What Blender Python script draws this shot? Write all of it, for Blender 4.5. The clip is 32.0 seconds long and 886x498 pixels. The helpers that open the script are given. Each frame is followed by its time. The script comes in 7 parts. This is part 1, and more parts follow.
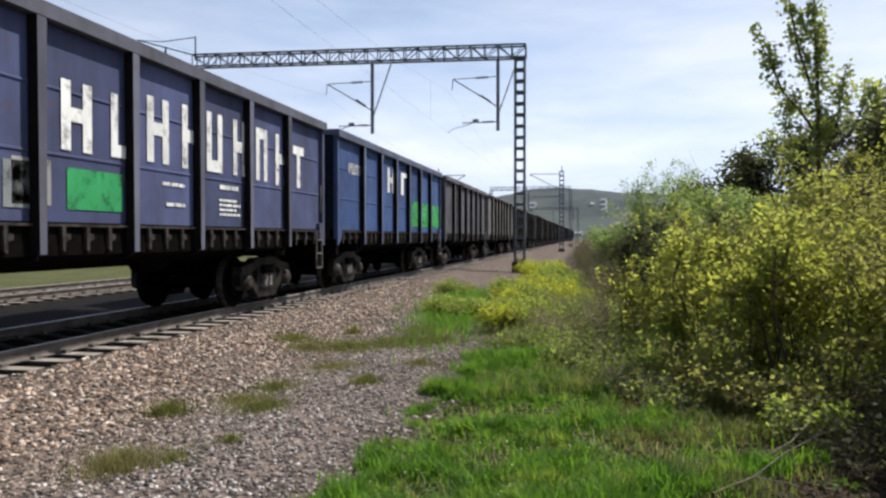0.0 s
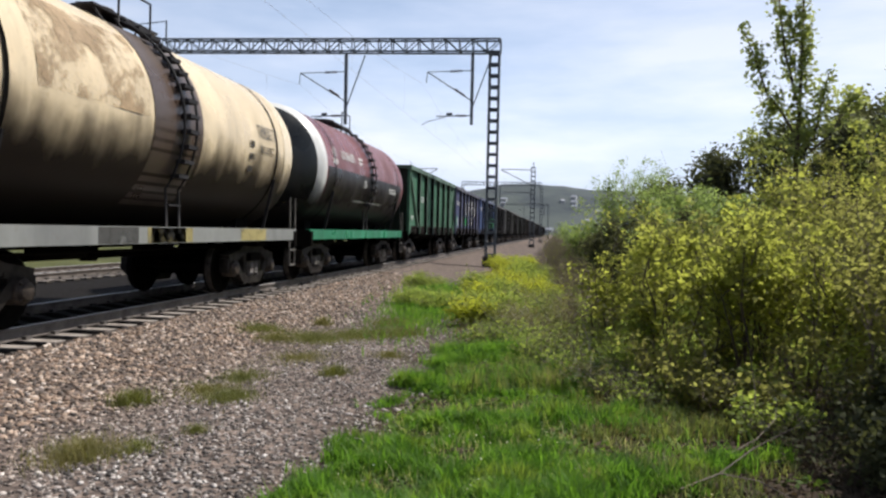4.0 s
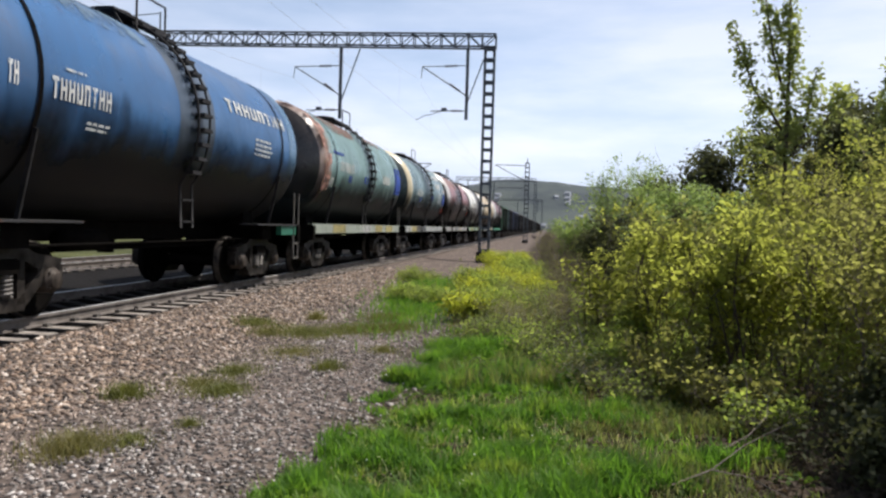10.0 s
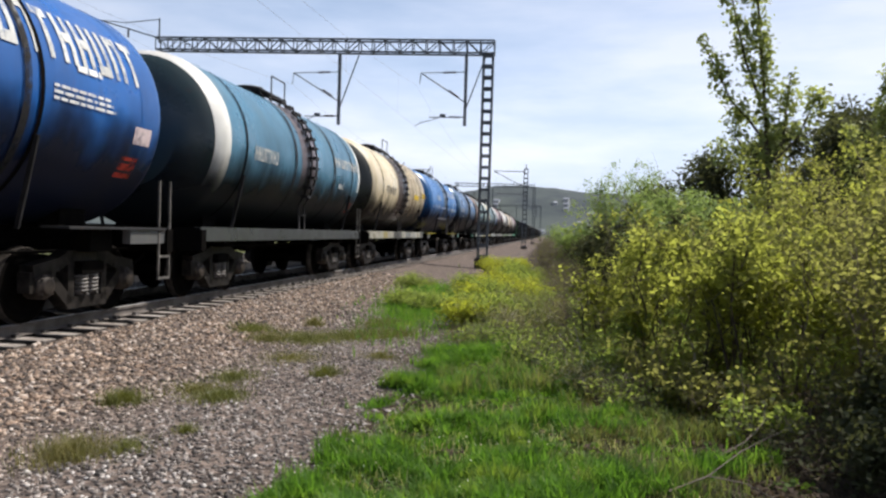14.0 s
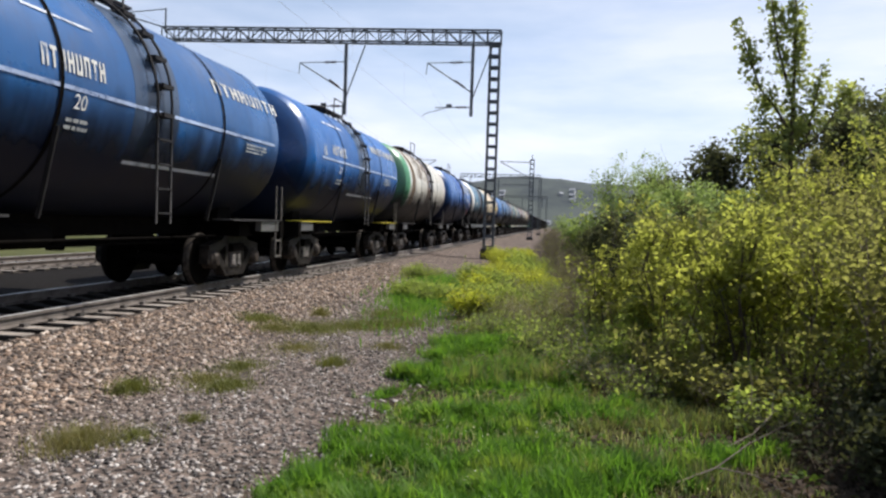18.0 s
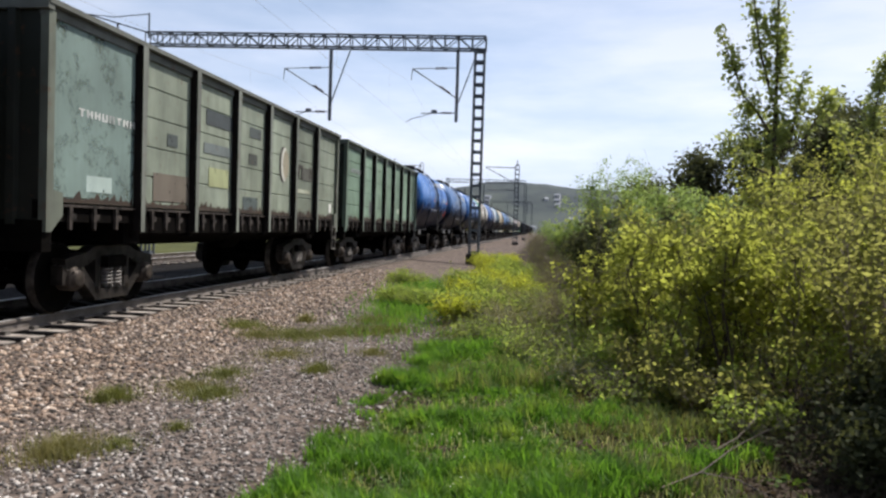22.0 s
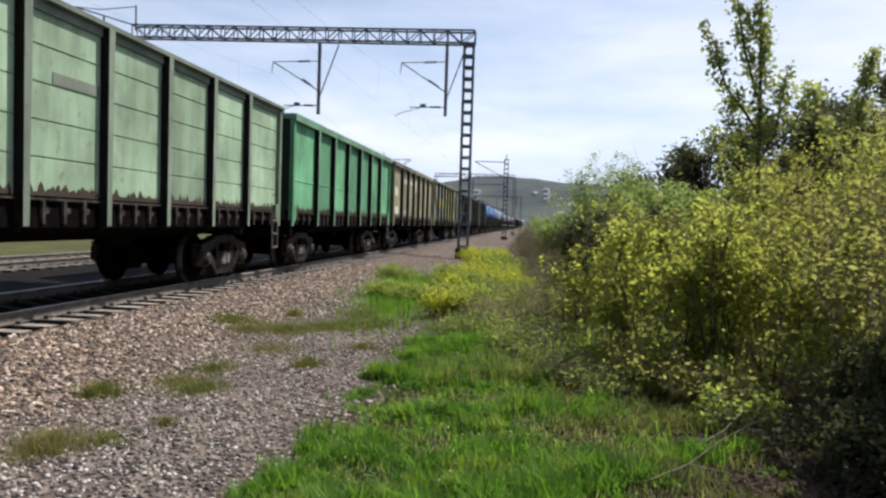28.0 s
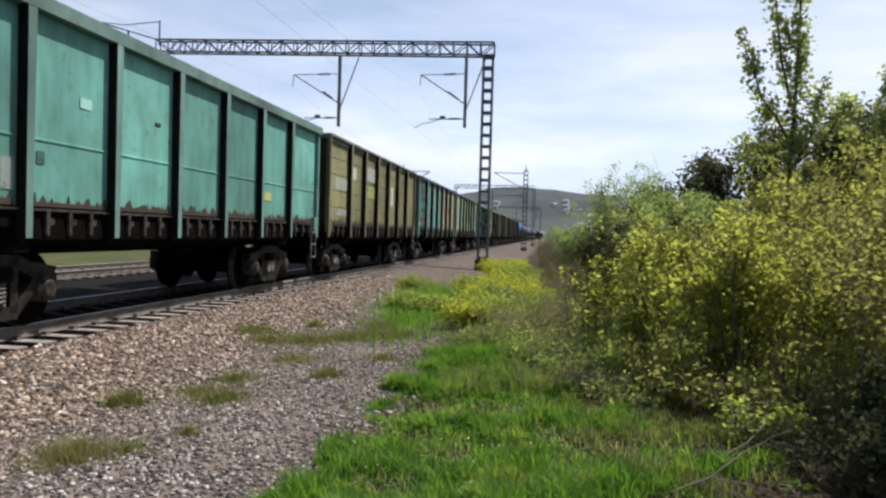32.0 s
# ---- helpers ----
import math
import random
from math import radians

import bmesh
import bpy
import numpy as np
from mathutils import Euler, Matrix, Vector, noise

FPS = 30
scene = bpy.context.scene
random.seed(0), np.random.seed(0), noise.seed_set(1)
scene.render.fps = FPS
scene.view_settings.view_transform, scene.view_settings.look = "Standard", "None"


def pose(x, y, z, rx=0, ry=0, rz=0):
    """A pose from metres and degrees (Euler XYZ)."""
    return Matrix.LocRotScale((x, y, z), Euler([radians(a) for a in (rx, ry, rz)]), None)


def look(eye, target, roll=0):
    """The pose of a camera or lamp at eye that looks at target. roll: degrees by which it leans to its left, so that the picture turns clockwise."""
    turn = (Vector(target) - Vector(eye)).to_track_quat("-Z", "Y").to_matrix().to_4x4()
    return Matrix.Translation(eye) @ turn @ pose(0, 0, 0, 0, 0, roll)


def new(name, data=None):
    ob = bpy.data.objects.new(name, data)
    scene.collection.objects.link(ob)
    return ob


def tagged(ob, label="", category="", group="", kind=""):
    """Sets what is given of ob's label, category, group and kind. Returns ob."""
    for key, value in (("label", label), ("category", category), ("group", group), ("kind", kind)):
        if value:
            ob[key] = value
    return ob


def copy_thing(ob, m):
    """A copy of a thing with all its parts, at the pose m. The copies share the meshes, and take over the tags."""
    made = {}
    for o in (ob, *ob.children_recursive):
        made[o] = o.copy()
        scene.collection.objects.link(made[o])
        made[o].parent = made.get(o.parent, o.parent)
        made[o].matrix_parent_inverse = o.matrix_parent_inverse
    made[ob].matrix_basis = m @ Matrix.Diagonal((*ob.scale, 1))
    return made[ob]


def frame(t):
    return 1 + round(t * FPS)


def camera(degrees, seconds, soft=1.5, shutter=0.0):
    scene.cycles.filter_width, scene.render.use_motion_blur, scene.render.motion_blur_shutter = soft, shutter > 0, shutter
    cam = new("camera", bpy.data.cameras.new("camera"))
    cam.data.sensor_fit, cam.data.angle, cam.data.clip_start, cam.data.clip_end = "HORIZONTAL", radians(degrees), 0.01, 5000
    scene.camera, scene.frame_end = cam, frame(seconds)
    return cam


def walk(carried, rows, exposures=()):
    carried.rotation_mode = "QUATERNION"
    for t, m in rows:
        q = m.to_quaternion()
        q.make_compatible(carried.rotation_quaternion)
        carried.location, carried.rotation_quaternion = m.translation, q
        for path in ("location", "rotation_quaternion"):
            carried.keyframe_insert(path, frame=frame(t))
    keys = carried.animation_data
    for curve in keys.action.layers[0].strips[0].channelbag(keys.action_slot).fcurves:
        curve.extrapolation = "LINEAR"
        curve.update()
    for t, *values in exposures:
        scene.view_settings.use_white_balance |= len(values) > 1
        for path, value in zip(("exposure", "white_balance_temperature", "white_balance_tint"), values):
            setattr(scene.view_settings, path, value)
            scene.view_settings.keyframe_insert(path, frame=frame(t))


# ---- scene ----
cam = camera(60.0, 32.0, soft=2.5)
# seconds, eye (x, y, z), yaw, pitch, roll; z = 0 is the rail head, y runs along the track
ROWS = [
    (0.0, -0.000, 0.000, 1.310, 10.70, -0.90, -0.00),
    (0.5, 0.001, 0.016, 1.304, 10.30, -0.72, -0.10),
    (1.0, -0.004, 0.020, 1.307, 10.04, -0.86, -0.35),
    (1.5, 0.003, 0.022, 1.305, 9.57, -1.25, -0.35),
    (2.0, -0.000, 0.028, 1.305, 8.89, -1.23, -0.40),
    (2.5, -0.019, 0.036, 1.304, 8.53, -1.28, -0.71),
    (3.0, -0.015, 0.036, 1.304, 8.72, -1.27, -0.94),
    (3.5, -0.023, 0.039, 1.300, 8.65, -1.33, -1.12),
    (5.5, -0.035, 0.035, 1.299, 8.32, -1.39, -1.54),
    (6.0, -0.025, 0.024, 1.315, 8.37, -1.26, -1.54),
    (6.5, -0.020, 0.022, 1.306, 8.08, -0.97, -1.54),
    (7.0, -0.010, 0.025, 1.301, 8.16, -0.95, -1.21),
    (7.5, -0.016, 0.031, 1.301, 8.29, -0.91, -1.15),
    (8.0, -0.016, 0.023, 1.304, 8.23, -1.28, -1.33),
    (8.5, -0.020, 0.037, 1.297, 7.82, -1.57, -1.49),
    (9.0, -0.035, 0.040, 1.307, 7.81, -1.73, -1.69),
    (9.5, -0.038, 0.041, 1.302, 8.00, -1.94, -1.59),
    (10.0, -0.038, 0.032, 1.304, 8.03, -1.72, -1.72),
    (10.5, -0.037, 0.035, 1.305, 7.96, -1.36, -1.94),
    (11.0, -0.030, 0.026, 1.305, 7.94, -1.14, -1.74),
    (11.5, -0.031, 0.033, 1.305, 7.88, -0.88, -1.70),
    (12.0, -0.020, 0.024, 1.298, 8.08, -0.99, -1.44),
    (12.5, -0.026, 0.042, 1.302, 8.21, -1.26, -1.29),
    (13.0, -0.022, 0.040, 1.298, 8.55, -1.22, -1.17),
    (13.5, -0.029, 0.030, 1.303, 8.38, -1.40, -1.61),
    (14.0, -0.024, 0.026, 1.305, 7.94, -1.27, -1.74),
    (14.5, -0.036, 0.041, 1.299, 8.01, -1.33, -1.97),
    (16.5, -0.040, 0.040, 1.302, 7.96, -1.53, -1.89),
    (17.0, -0.035, 0.037, 1.305, 7.97, -1.49, -1.91),
    (17.5, -0.042, 0.029, 1.309, 8.11, -1.75, -1.73),
    (18.0, -0.043, 0.036, 1.302, 8.36, -1.98, -1.91),
    (18.5, -0.045, 0.040, 1.305, 8.23, -1.66, -1.77),
    (19.0, -0.038, 0.028, 1.309, 7.41, -0.85, -2.16),
    (19.5, -0.030, 0.007, 1.303, 7.71, -0.59, -2.07),
    (20.0, -0.032, 0.016, 1.302, 7.74, -0.60, -1.85),
    (20.5, -0.029, 0.005, 1.306, 8.07, -0.84, -1.67),
    (21.0, -0.019, 0.003, 1.300, 7.94, -1.45, -1.54),
    (21.5, -0.030, 0.021, 1.303, 8.03, -1.78, -1.80),
    (22.0, -0.039, 0.036, 1.310, 7.28, -1.55, -1.79),
    (22.5, -0.029, 0.015, 1.307, 7.31, -1.10, -1.34),
    (23.0, -0.019, 0.015, 1.304, 7.71, -0.86, -0.92),
    (23.5, -0.017, 0.021, 1.309, 7.97, -0.88, -0.75),
    (24.0, 0.002, -0.005, 1.295, 8.15, -1.07, -0.88),
    (24.5, -0.008, -0.004, 1.316, 8.48, -0.88, -1.13),
    (25.0, -0.013, -0.005, 1.303, 8.41, -0.96, -1.43),
    (25.5, -0.027, 0.014, 1.314, 8.20, -1.40, -1.68),
    (26.0, -0.022, 0.016, 1.307, 6.77, -1.11, -2.39),
    (26.5, -0.038, 0.034, 1.307, 7.04, -1.97, -1.93),
    (28.5, -0.036, 0.039, 1.304, 6.31, -1.91, -1.70),
    (29.0, -0.027, 0.025, 1.303, 6.37, -1.53, -1.55),
    (29.5, -0.032, 0.016, 1.308, 6.95, -1.24, -1.36),
    (30.0, -0.040, 0.026, 1.311, 6.75, -0.98, -1.37),
    (30.5, -0.049, 0.033, 1.311, 7.18, -1.25, -1.74),
    (31.0, -0.029, 0.028, 1.309, 7.75, -1.63, -1.63),
    (31.5, -0.034, 0.020, 1.301, 7.73, -1.25, -1.54),
    (32.0, -0.037, 0.017, 1.302, 7.93, -1.14, -1.68),
]
walk(cam, [(t, pose(x, y, z, 90 + pitch, roll, yaw)) for t, x, y, z, yaw, pitch, roll in ROWS])

# ---- world, sun, exposure ----
SUN = Vector((0.45, 0.36, 0.81)).normalized()      # towards the sun
world = bpy.data.worlds.new("sky")
scene.world = world
world.use_nodes = True


def sky():
    nt = world.node_tree
    bg = nt.nodes["Background"]
    tex = nt.nodes.new("ShaderNodeTexSky")
    tex.sky_type, tex.sun_disc = "NISHITA", False
    tex.sun_elevation = math.asin(SUN.z)
    tex.sun_rotation = math.atan2(SUN.x, SUN.y)
    tex.air_density, tex.dust_density, tex.ozone_density = 1.0, 1.6, 1.2
    # thin high cloud, stretched along the horizon
    co = nt.nodes.new("ShaderNodeTexCoord")
    mp = nt.nodes.new("ShaderNodeMapping")
    mp.inputs["Scale"].default_value = (1.6, 1.6, 7.0)
    mp.inputs["Location"].default_value = (0.3, 0.1, 0.4)
    no = nt.nodes.new("ShaderNodeTexNoise")
    no.inputs["Scale"].default_value, no.inputs["Detail"].default_value, no.inputs["Roughness"].default_value = 1.5, 7, 0.55
    ramp = nt.nodes.new("ShaderNodeMapRange")
    ramp.inputs[1].default_value, ramp.inputs[2].default_value = 0.27, 0.62
    ramp.inputs[3].default_value, ramp.inputs[4].default_value = 0.45, 0.97
    mix = nt.nodes.new("ShaderNodeMix")
    mix.data_type = "RGBA"
    nt.links.new(co.outputs["Generated"], mp.inputs["Vector"])
    nt.links.new(mp.outputs[0], no.inputs["Vector"])
    nt.links.new(no.outputs[0], ramp.inputs[0])
    # the veil is thick low down and thins out overhead
    sep = nt.nodes.new("ShaderNodeSeparateXYZ")
    nt.links.new(co.outputs["Generated"], sep.inputs[0])
    low = nt.nodes.new("ShaderNodeMapRange")
    low.inputs[1].default_value, low.inputs[2].default_value = 0.12, 0.62
    low.inputs[3].default_value, low.inputs[4].default_value = 1.0, 0.08
    nt.links.new(sep.outputs[2], low.inputs[0])
    mul = nt.nodes.new("ShaderNodeMath")
    mul.operation = "MULTIPLY"
    nt.links.new(ramp.outputs[0], mul.inputs[0])
    nt.links.new(low.outputs[0], mul.inputs[1])
    nt.links.new(mul.outputs[0], mix.inputs[0])
    nt.links.new(tex.outputs[0], mix.inputs[6])
    # thin cloud scatters light forward: brighter on the sun's side of the sky
    dot = nt.nodes.new("ShaderNodeVectorMath")
    dot.operation = "DOT_PRODUCT"
    dot.inputs[1].default_value = SUN
    nt.links.new(co.outputs["Generated"], dot.inputs[0])
    ahead = nt.nodes.new("ShaderNodeMapRange")
    ahead.inputs[1].default_value, ahead.inputs[2].default_value = -0.5, 0.42
    ahead.inputs[3].default_value, ahead.inputs[4].default_value = 0.5, 1.0
    nt.links.new(dot.outputs["Value"], ahead.inputs[0])
    veil = nt.nodes.new("ShaderNodeVectorMath")
    veil.operation = "SCALE"
    tone = nt.nodes.new("ShaderNodeMix")
    tone.data_type = "RGBA"
    tone.inputs[6].default_value, tone.inputs[7].default_value = HAZE, CLOUD
    nt.links.new(ramp.outputs[0], tone.inputs[0])
    nt.links.new(tone.outputs[2], veil.inputs[0])
    nt.links.new(ahead.outputs[0], veil.inputs["Scale"])
    nt.links.new(veil.outputs[0], mix.inputs[7])
    nt.links.new(mix.outputs[2], bg.inputs[0])
    bg.inputs[1].default_value = SKY


SKY, HAZE, CLOUD = 0.08, (6.6, 9.9, 16.2, 1), (10.4, 11.0, 12.8, 1)
sky()
sun = new("sun", bpy.data.lights.new("sun", "SUN"))
sun.data.energy, sun.data.angle, sun.data.color = 5.2, radians(0.6), (1.0, 0.955, 0.89)
sun.matrix_world = look((0, 0, 60), Vector((0, 0, 60)) - SUN)
scene.view_settings.exposure = 0.27

# ---- materials ----
def material(name):
    m = bpy.data.materials.new(name)
    m.use_nodes = True
    nt = m.node_tree
    return m, nt, nt.nodes["Principled BSDF"]


def node(nt, kind, **values):
    n = nt.nodes.new(kind)
    for key, value in values.items():
        n.inputs[key].default_value = value
    return n


def coords(nt, scale=(1, 1, 1), source="Object", shift=True):
    """Object coordinates, shifted by the object's own random number."""
    co = nt.nodes.new("ShaderNodeTexCoord")
    mp = nt.nodes.new("ShaderNodeMapping")
    mp.inputs["Scale"].default_value = scale
    nt.links.new(co.outputs[source], mp.inputs["Vector"])
    if shift:
        info = nt.nodes.new("ShaderNodeObjectInfo")
        mul = nt.nodes.new("ShaderNodeMath")
        mul.operation = "MULTIPLY"
        mul.inputs[1].default_value = 37.0
        nt.links.new(info.outputs["Random"], mul.inputs[0])
        nt.links.new(mul.outputs[0], mp.inputs["Location"])
    return mp.outputs[0]


def noise_fac(nt, vec, scale, detail=4, lo=0.35, hi=0.65, rough=0.55):
    n = node(nt, "ShaderNodeTexNoise", Scale=scale, Detail=detail, Roughness=rough)
    nt.links.new(vec, n.inputs["Vector"])
    r = nt.nodes.new("ShaderNodeMapRange")
    r.inputs[1].default_value, r.inputs[2].default_value = lo, hi
    nt.links.new(n.outputs[0], r.inputs[0])
    return r.outputs[0]


def mixed(nt, fac, a, b, kind="MIX"):
    m = nt.nodes.new("ShaderNodeMix")
    m.data_type, m.blend_type = "RGBA", kind
    for sock, v in ((m.inputs[0], fac), (m.inputs[6], a), (m.inputs[7], b)):
        if isinstance(v, bpy.types.NodeSocket):
            nt.links.new(v, sock)
        elif isinstance(v, (int, float)):
            sock.default_value = v
        else:
            sock.default_value = (*v[:3], 1)
    return m.outputs[2]


def scaled(nt, sock, k):
    m = nt.nodes.new("ShaderNodeMath")
    m.operation = "MULTIPLY"
    m.inputs[1].default_value = k
    nt.links.new(sock, m.inputs[0])
    return m.outputs[0]


def bump(nt, bsdf, height, strength=0.3, distance=0.01):
    b = node(nt, "ShaderNodeBump", Strength=strength, Distance=distance)
    nt.links.new(height, b.inputs["Height"])
    nt.links.new(b.outputs[0], bsdf.inputs["Normal"])


def plain(name, rgb, rough=0.6, metal=0.0, vary=0.35, scale=6.0, dark=None):
    """One colour with stains and grain at two scales."""
    m, nt, b = material(name)
    v = coords(nt)
    big = noise_fac(nt, v, scale)
    fine = noise_fac(nt, v, scale * 9, 3)
    low = dark or tuple(c * (1 - vary) for c in rgb)
    col = mixed(nt, big, rgb, low)
    col = mixed(nt, scaled(nt, fine, vary * 0.6), col, tuple(c * 0.5 for c in rgb))
    nt.links.new(col, b.inputs["Base Color"])
    b.inputs["Roughness"].default_value, b.inputs["Metallic"].default_value = rough, metal
    b.inputs["Specular IOR Level"].default_value = 0.5 if max(rgb) > 0.12 else (0.12 if max(rgb) > 0.01 else 0.02)
    bump(nt, b, fine, 0.15, 0.004)
    return m


def paint_material(name, rough, dirt, grime=(0.026, 0.022, 0.019), rust=(0.11, 0.045, 0.02), rusty=0.25, sag=0.12, worn=False, gloss=0.18, loss=(0.50, 0.66, 0.75)):
    """Wagon paint: the object's own colour, faded, streaked with dirt and flecked with rust."""
    m, nt, b = material(name)
    info = nt.nodes.new("ShaderNodeObjectInfo")
    v = coords(nt)
    streak = noise_fac(nt, coords(nt, (1, 2.6, 0.4)), 1.6, 6, 0.42, 0.72, 0.65)
    cloud = noise_fac(nt, v, 0.9, 6, 0.40, 0.70)
    speck = noise_fac(nt, v, 7.0, 6, 0.60, 0.72)
    fade = noise_fac(nt, v, 0.55, 3, 0.3, 0.75)
    pale = mixed(nt, 1.0, info.outputs["Color"], (1.45, 1.45, 1.40), "MULTIPLY")
    col = mixed(nt, scaled(nt, fade, 0.8), info.outputs["Color"], pale)
    col = mixed(nt, scaled(nt, streak, dirt * 0.65), col, grime)
    col = mixed(nt, scaled(nt, cloud, dirt * 0.8), col, tuple(c * 0.75 for c in grime))
    col = mixed(nt, scaled(nt, speck, rusty), col, rust)
    nt.links.new(col, b.inputs["Base Color"])
    b.inputs["Specular IOR Level"].default_value = gloss
    r = nt.nodes.new("ShaderNodeMapRange")
    r.inputs[3].default_value, r.inputs[4].default_value = rough, min(1.0, rough + 0.3)
    nt.links.new(cloud, r.inputs[0])
    nt.links.new(r.outputs[0], b.inputs["Roughness"])
    dent = node(nt, "ShaderNodeTexNoise", Scale=1.3, Detail=2)
    nt.links.new(v, dent.inputs["Vector"])
    bump(nt, b, dent.outputs[0], sag, 0.06)
    if worn:
        # flaked and faded: the paint below shows through
        gone = noise_fac(nt, v, 3.4 if loss[2] < 0.9 else 1.7, 7, loss[0], loss[1], 0.7)
        clear = nt.nodes.new("ShaderNodeBsdfTransparent")
        sh = nt.nodes.new("ShaderNodeMixShader")
        nt.links.new(scaled(nt, gone, loss[2]), sh.inputs[0])
        nt.links.new(b.outputs[0], sh.inputs[1])
        nt.links.new(clear.outputs[0], sh.inputs[2])
        nt.links.new(sh.outputs[0], nt.nodes["Material Output"].inputs["Surface"])
    return m


def belly_shade_material():
    """A tank's belly shade painted in as colour, with oil and dirt: thick on the belly, with runs and a ragged upper
    rim.
    """
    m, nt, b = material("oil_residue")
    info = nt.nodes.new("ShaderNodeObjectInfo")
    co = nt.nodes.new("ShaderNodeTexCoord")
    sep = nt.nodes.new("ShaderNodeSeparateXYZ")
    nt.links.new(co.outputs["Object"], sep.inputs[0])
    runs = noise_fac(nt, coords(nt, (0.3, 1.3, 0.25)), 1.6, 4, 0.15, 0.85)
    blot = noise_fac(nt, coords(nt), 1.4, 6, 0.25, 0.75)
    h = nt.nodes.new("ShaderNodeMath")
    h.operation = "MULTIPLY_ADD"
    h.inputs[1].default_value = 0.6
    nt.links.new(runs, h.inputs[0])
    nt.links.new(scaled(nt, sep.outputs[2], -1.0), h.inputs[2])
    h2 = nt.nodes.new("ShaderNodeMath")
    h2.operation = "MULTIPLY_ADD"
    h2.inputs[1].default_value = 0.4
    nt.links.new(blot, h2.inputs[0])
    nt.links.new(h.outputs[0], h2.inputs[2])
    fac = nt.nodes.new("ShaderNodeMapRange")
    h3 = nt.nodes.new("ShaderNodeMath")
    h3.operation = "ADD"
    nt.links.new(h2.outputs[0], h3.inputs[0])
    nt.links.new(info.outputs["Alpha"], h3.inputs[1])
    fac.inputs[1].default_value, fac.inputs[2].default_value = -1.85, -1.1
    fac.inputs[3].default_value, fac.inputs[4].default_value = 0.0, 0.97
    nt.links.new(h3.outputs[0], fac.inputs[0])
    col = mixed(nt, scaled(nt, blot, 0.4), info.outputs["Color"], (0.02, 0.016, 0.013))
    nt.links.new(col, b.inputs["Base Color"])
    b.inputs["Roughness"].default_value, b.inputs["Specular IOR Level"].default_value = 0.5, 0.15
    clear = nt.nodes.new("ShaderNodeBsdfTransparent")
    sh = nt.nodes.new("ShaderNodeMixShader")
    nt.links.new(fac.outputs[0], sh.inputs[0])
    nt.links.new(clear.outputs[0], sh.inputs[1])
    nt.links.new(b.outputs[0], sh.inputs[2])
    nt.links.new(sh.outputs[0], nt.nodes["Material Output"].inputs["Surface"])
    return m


BELLY_SHADE = belly_shade_material()
PAINT = paint_material("wagon_paint", 0.6, 0.5, rusty=0.4, sag=0.22)
TANK = paint_material("tank_paint", 0.27, 0.32, grime=(0.032, 0.028, 0.026), rusty=0.16, sag=0.09, gloss=0.45)
FLAKE = paint_material("flaked_paint", 0.7, 0.4, rusty=0.2, worn=True, loss=(0.42, 0.56, 0.96))
PATCHED = paint_material("patch_paint", 0.65, 0.35, rusty=0.25, worn=True, loss=(0.58, 0.70, 0.8))
MARK = paint_material("stencil_paint", 0.6, 0.30, rusty=0.05, worn=True)
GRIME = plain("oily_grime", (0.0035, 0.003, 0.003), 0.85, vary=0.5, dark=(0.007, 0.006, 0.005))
CAST = plain("cast_steel", (0.20, 0.18, 0.165), 0.6, 0.2, 0.5, 5, dark=(0.012, 0.011, 0.010))
DARKCAST = plain("dark_cast_steel", (0.040, 0.034, 0.030), 0.55, 0.2, 0.5, 5, dark=(0.006, 0.005, 0.005))
TREAD = plain("bright_steel", (0.62, 0.61, 0.60), 0.5, 0.6, 0.3)
RAILSIDE = plain("dusty_rail", (0.17, 0.145, 0.13), 0.75, 0.1, 0.4, 4, dark=(0.08, 0.065, 0.055))
LATTICE = plain("painted_lattice_steel", (0.10, 0.115, 0.135), 0.55, 0.25, 0.4)
WIRE = plain("overhead_wire", (0.22, 0.21, 0.21), 0.5, 0.3)
PORCELAIN = plain("brown_porcelain", (0.06, 0.032, 0.022), 0.2)
MASTFOOT = plain("dark_foundation", (0.055, 0.05, 0.045), 0.85)


def sleeper_material():
    """Pale concrete ends; under and between the rails the train's shade is painted in, with oil."""
    m, nt, b = material("stained_and_shaded_concrete")
    v = coords(nt)
    col = mixed(nt, noise_fac(nt, v, 5), (0.34, 0.305, 0.275), (0.20, 0.17, 0.15))
    col = mixed(nt, scaled(nt, noise_fac(nt, v, 40, 3), 0.25), col, (0.16, 0.14, 0.12))
    co = nt.nodes.new("ShaderNodeTexCoord")
    sep = nt.nodes.new("ShaderNodeSeparateXYZ")
    nt.links.new(co.outputs["Object"], sep.inputs[0])
    ab = nt.nodes.new("ShaderNodeMath")
    ab.operation = "ABSOLUTE"
    nt.links.new(sep.outputs[0], ab.inputs[0])
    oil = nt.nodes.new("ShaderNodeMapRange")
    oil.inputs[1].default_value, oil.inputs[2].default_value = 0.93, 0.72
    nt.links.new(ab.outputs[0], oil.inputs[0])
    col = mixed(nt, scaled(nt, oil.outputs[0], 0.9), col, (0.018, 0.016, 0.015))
    # flanks coloured dark for the shade between sleepers, with oily dirt
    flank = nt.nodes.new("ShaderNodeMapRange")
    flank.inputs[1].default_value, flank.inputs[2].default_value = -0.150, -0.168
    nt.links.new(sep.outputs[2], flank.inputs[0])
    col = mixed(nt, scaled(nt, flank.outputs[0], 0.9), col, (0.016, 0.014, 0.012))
    nt.links.new(col, b.inputs["Base Color"])
    b.inputs["Roughness"].default_value, b.inputs["Specular IOR Level"].default_value = 0.9, 0.1
    return m


CONCRETE = sleeper_material()


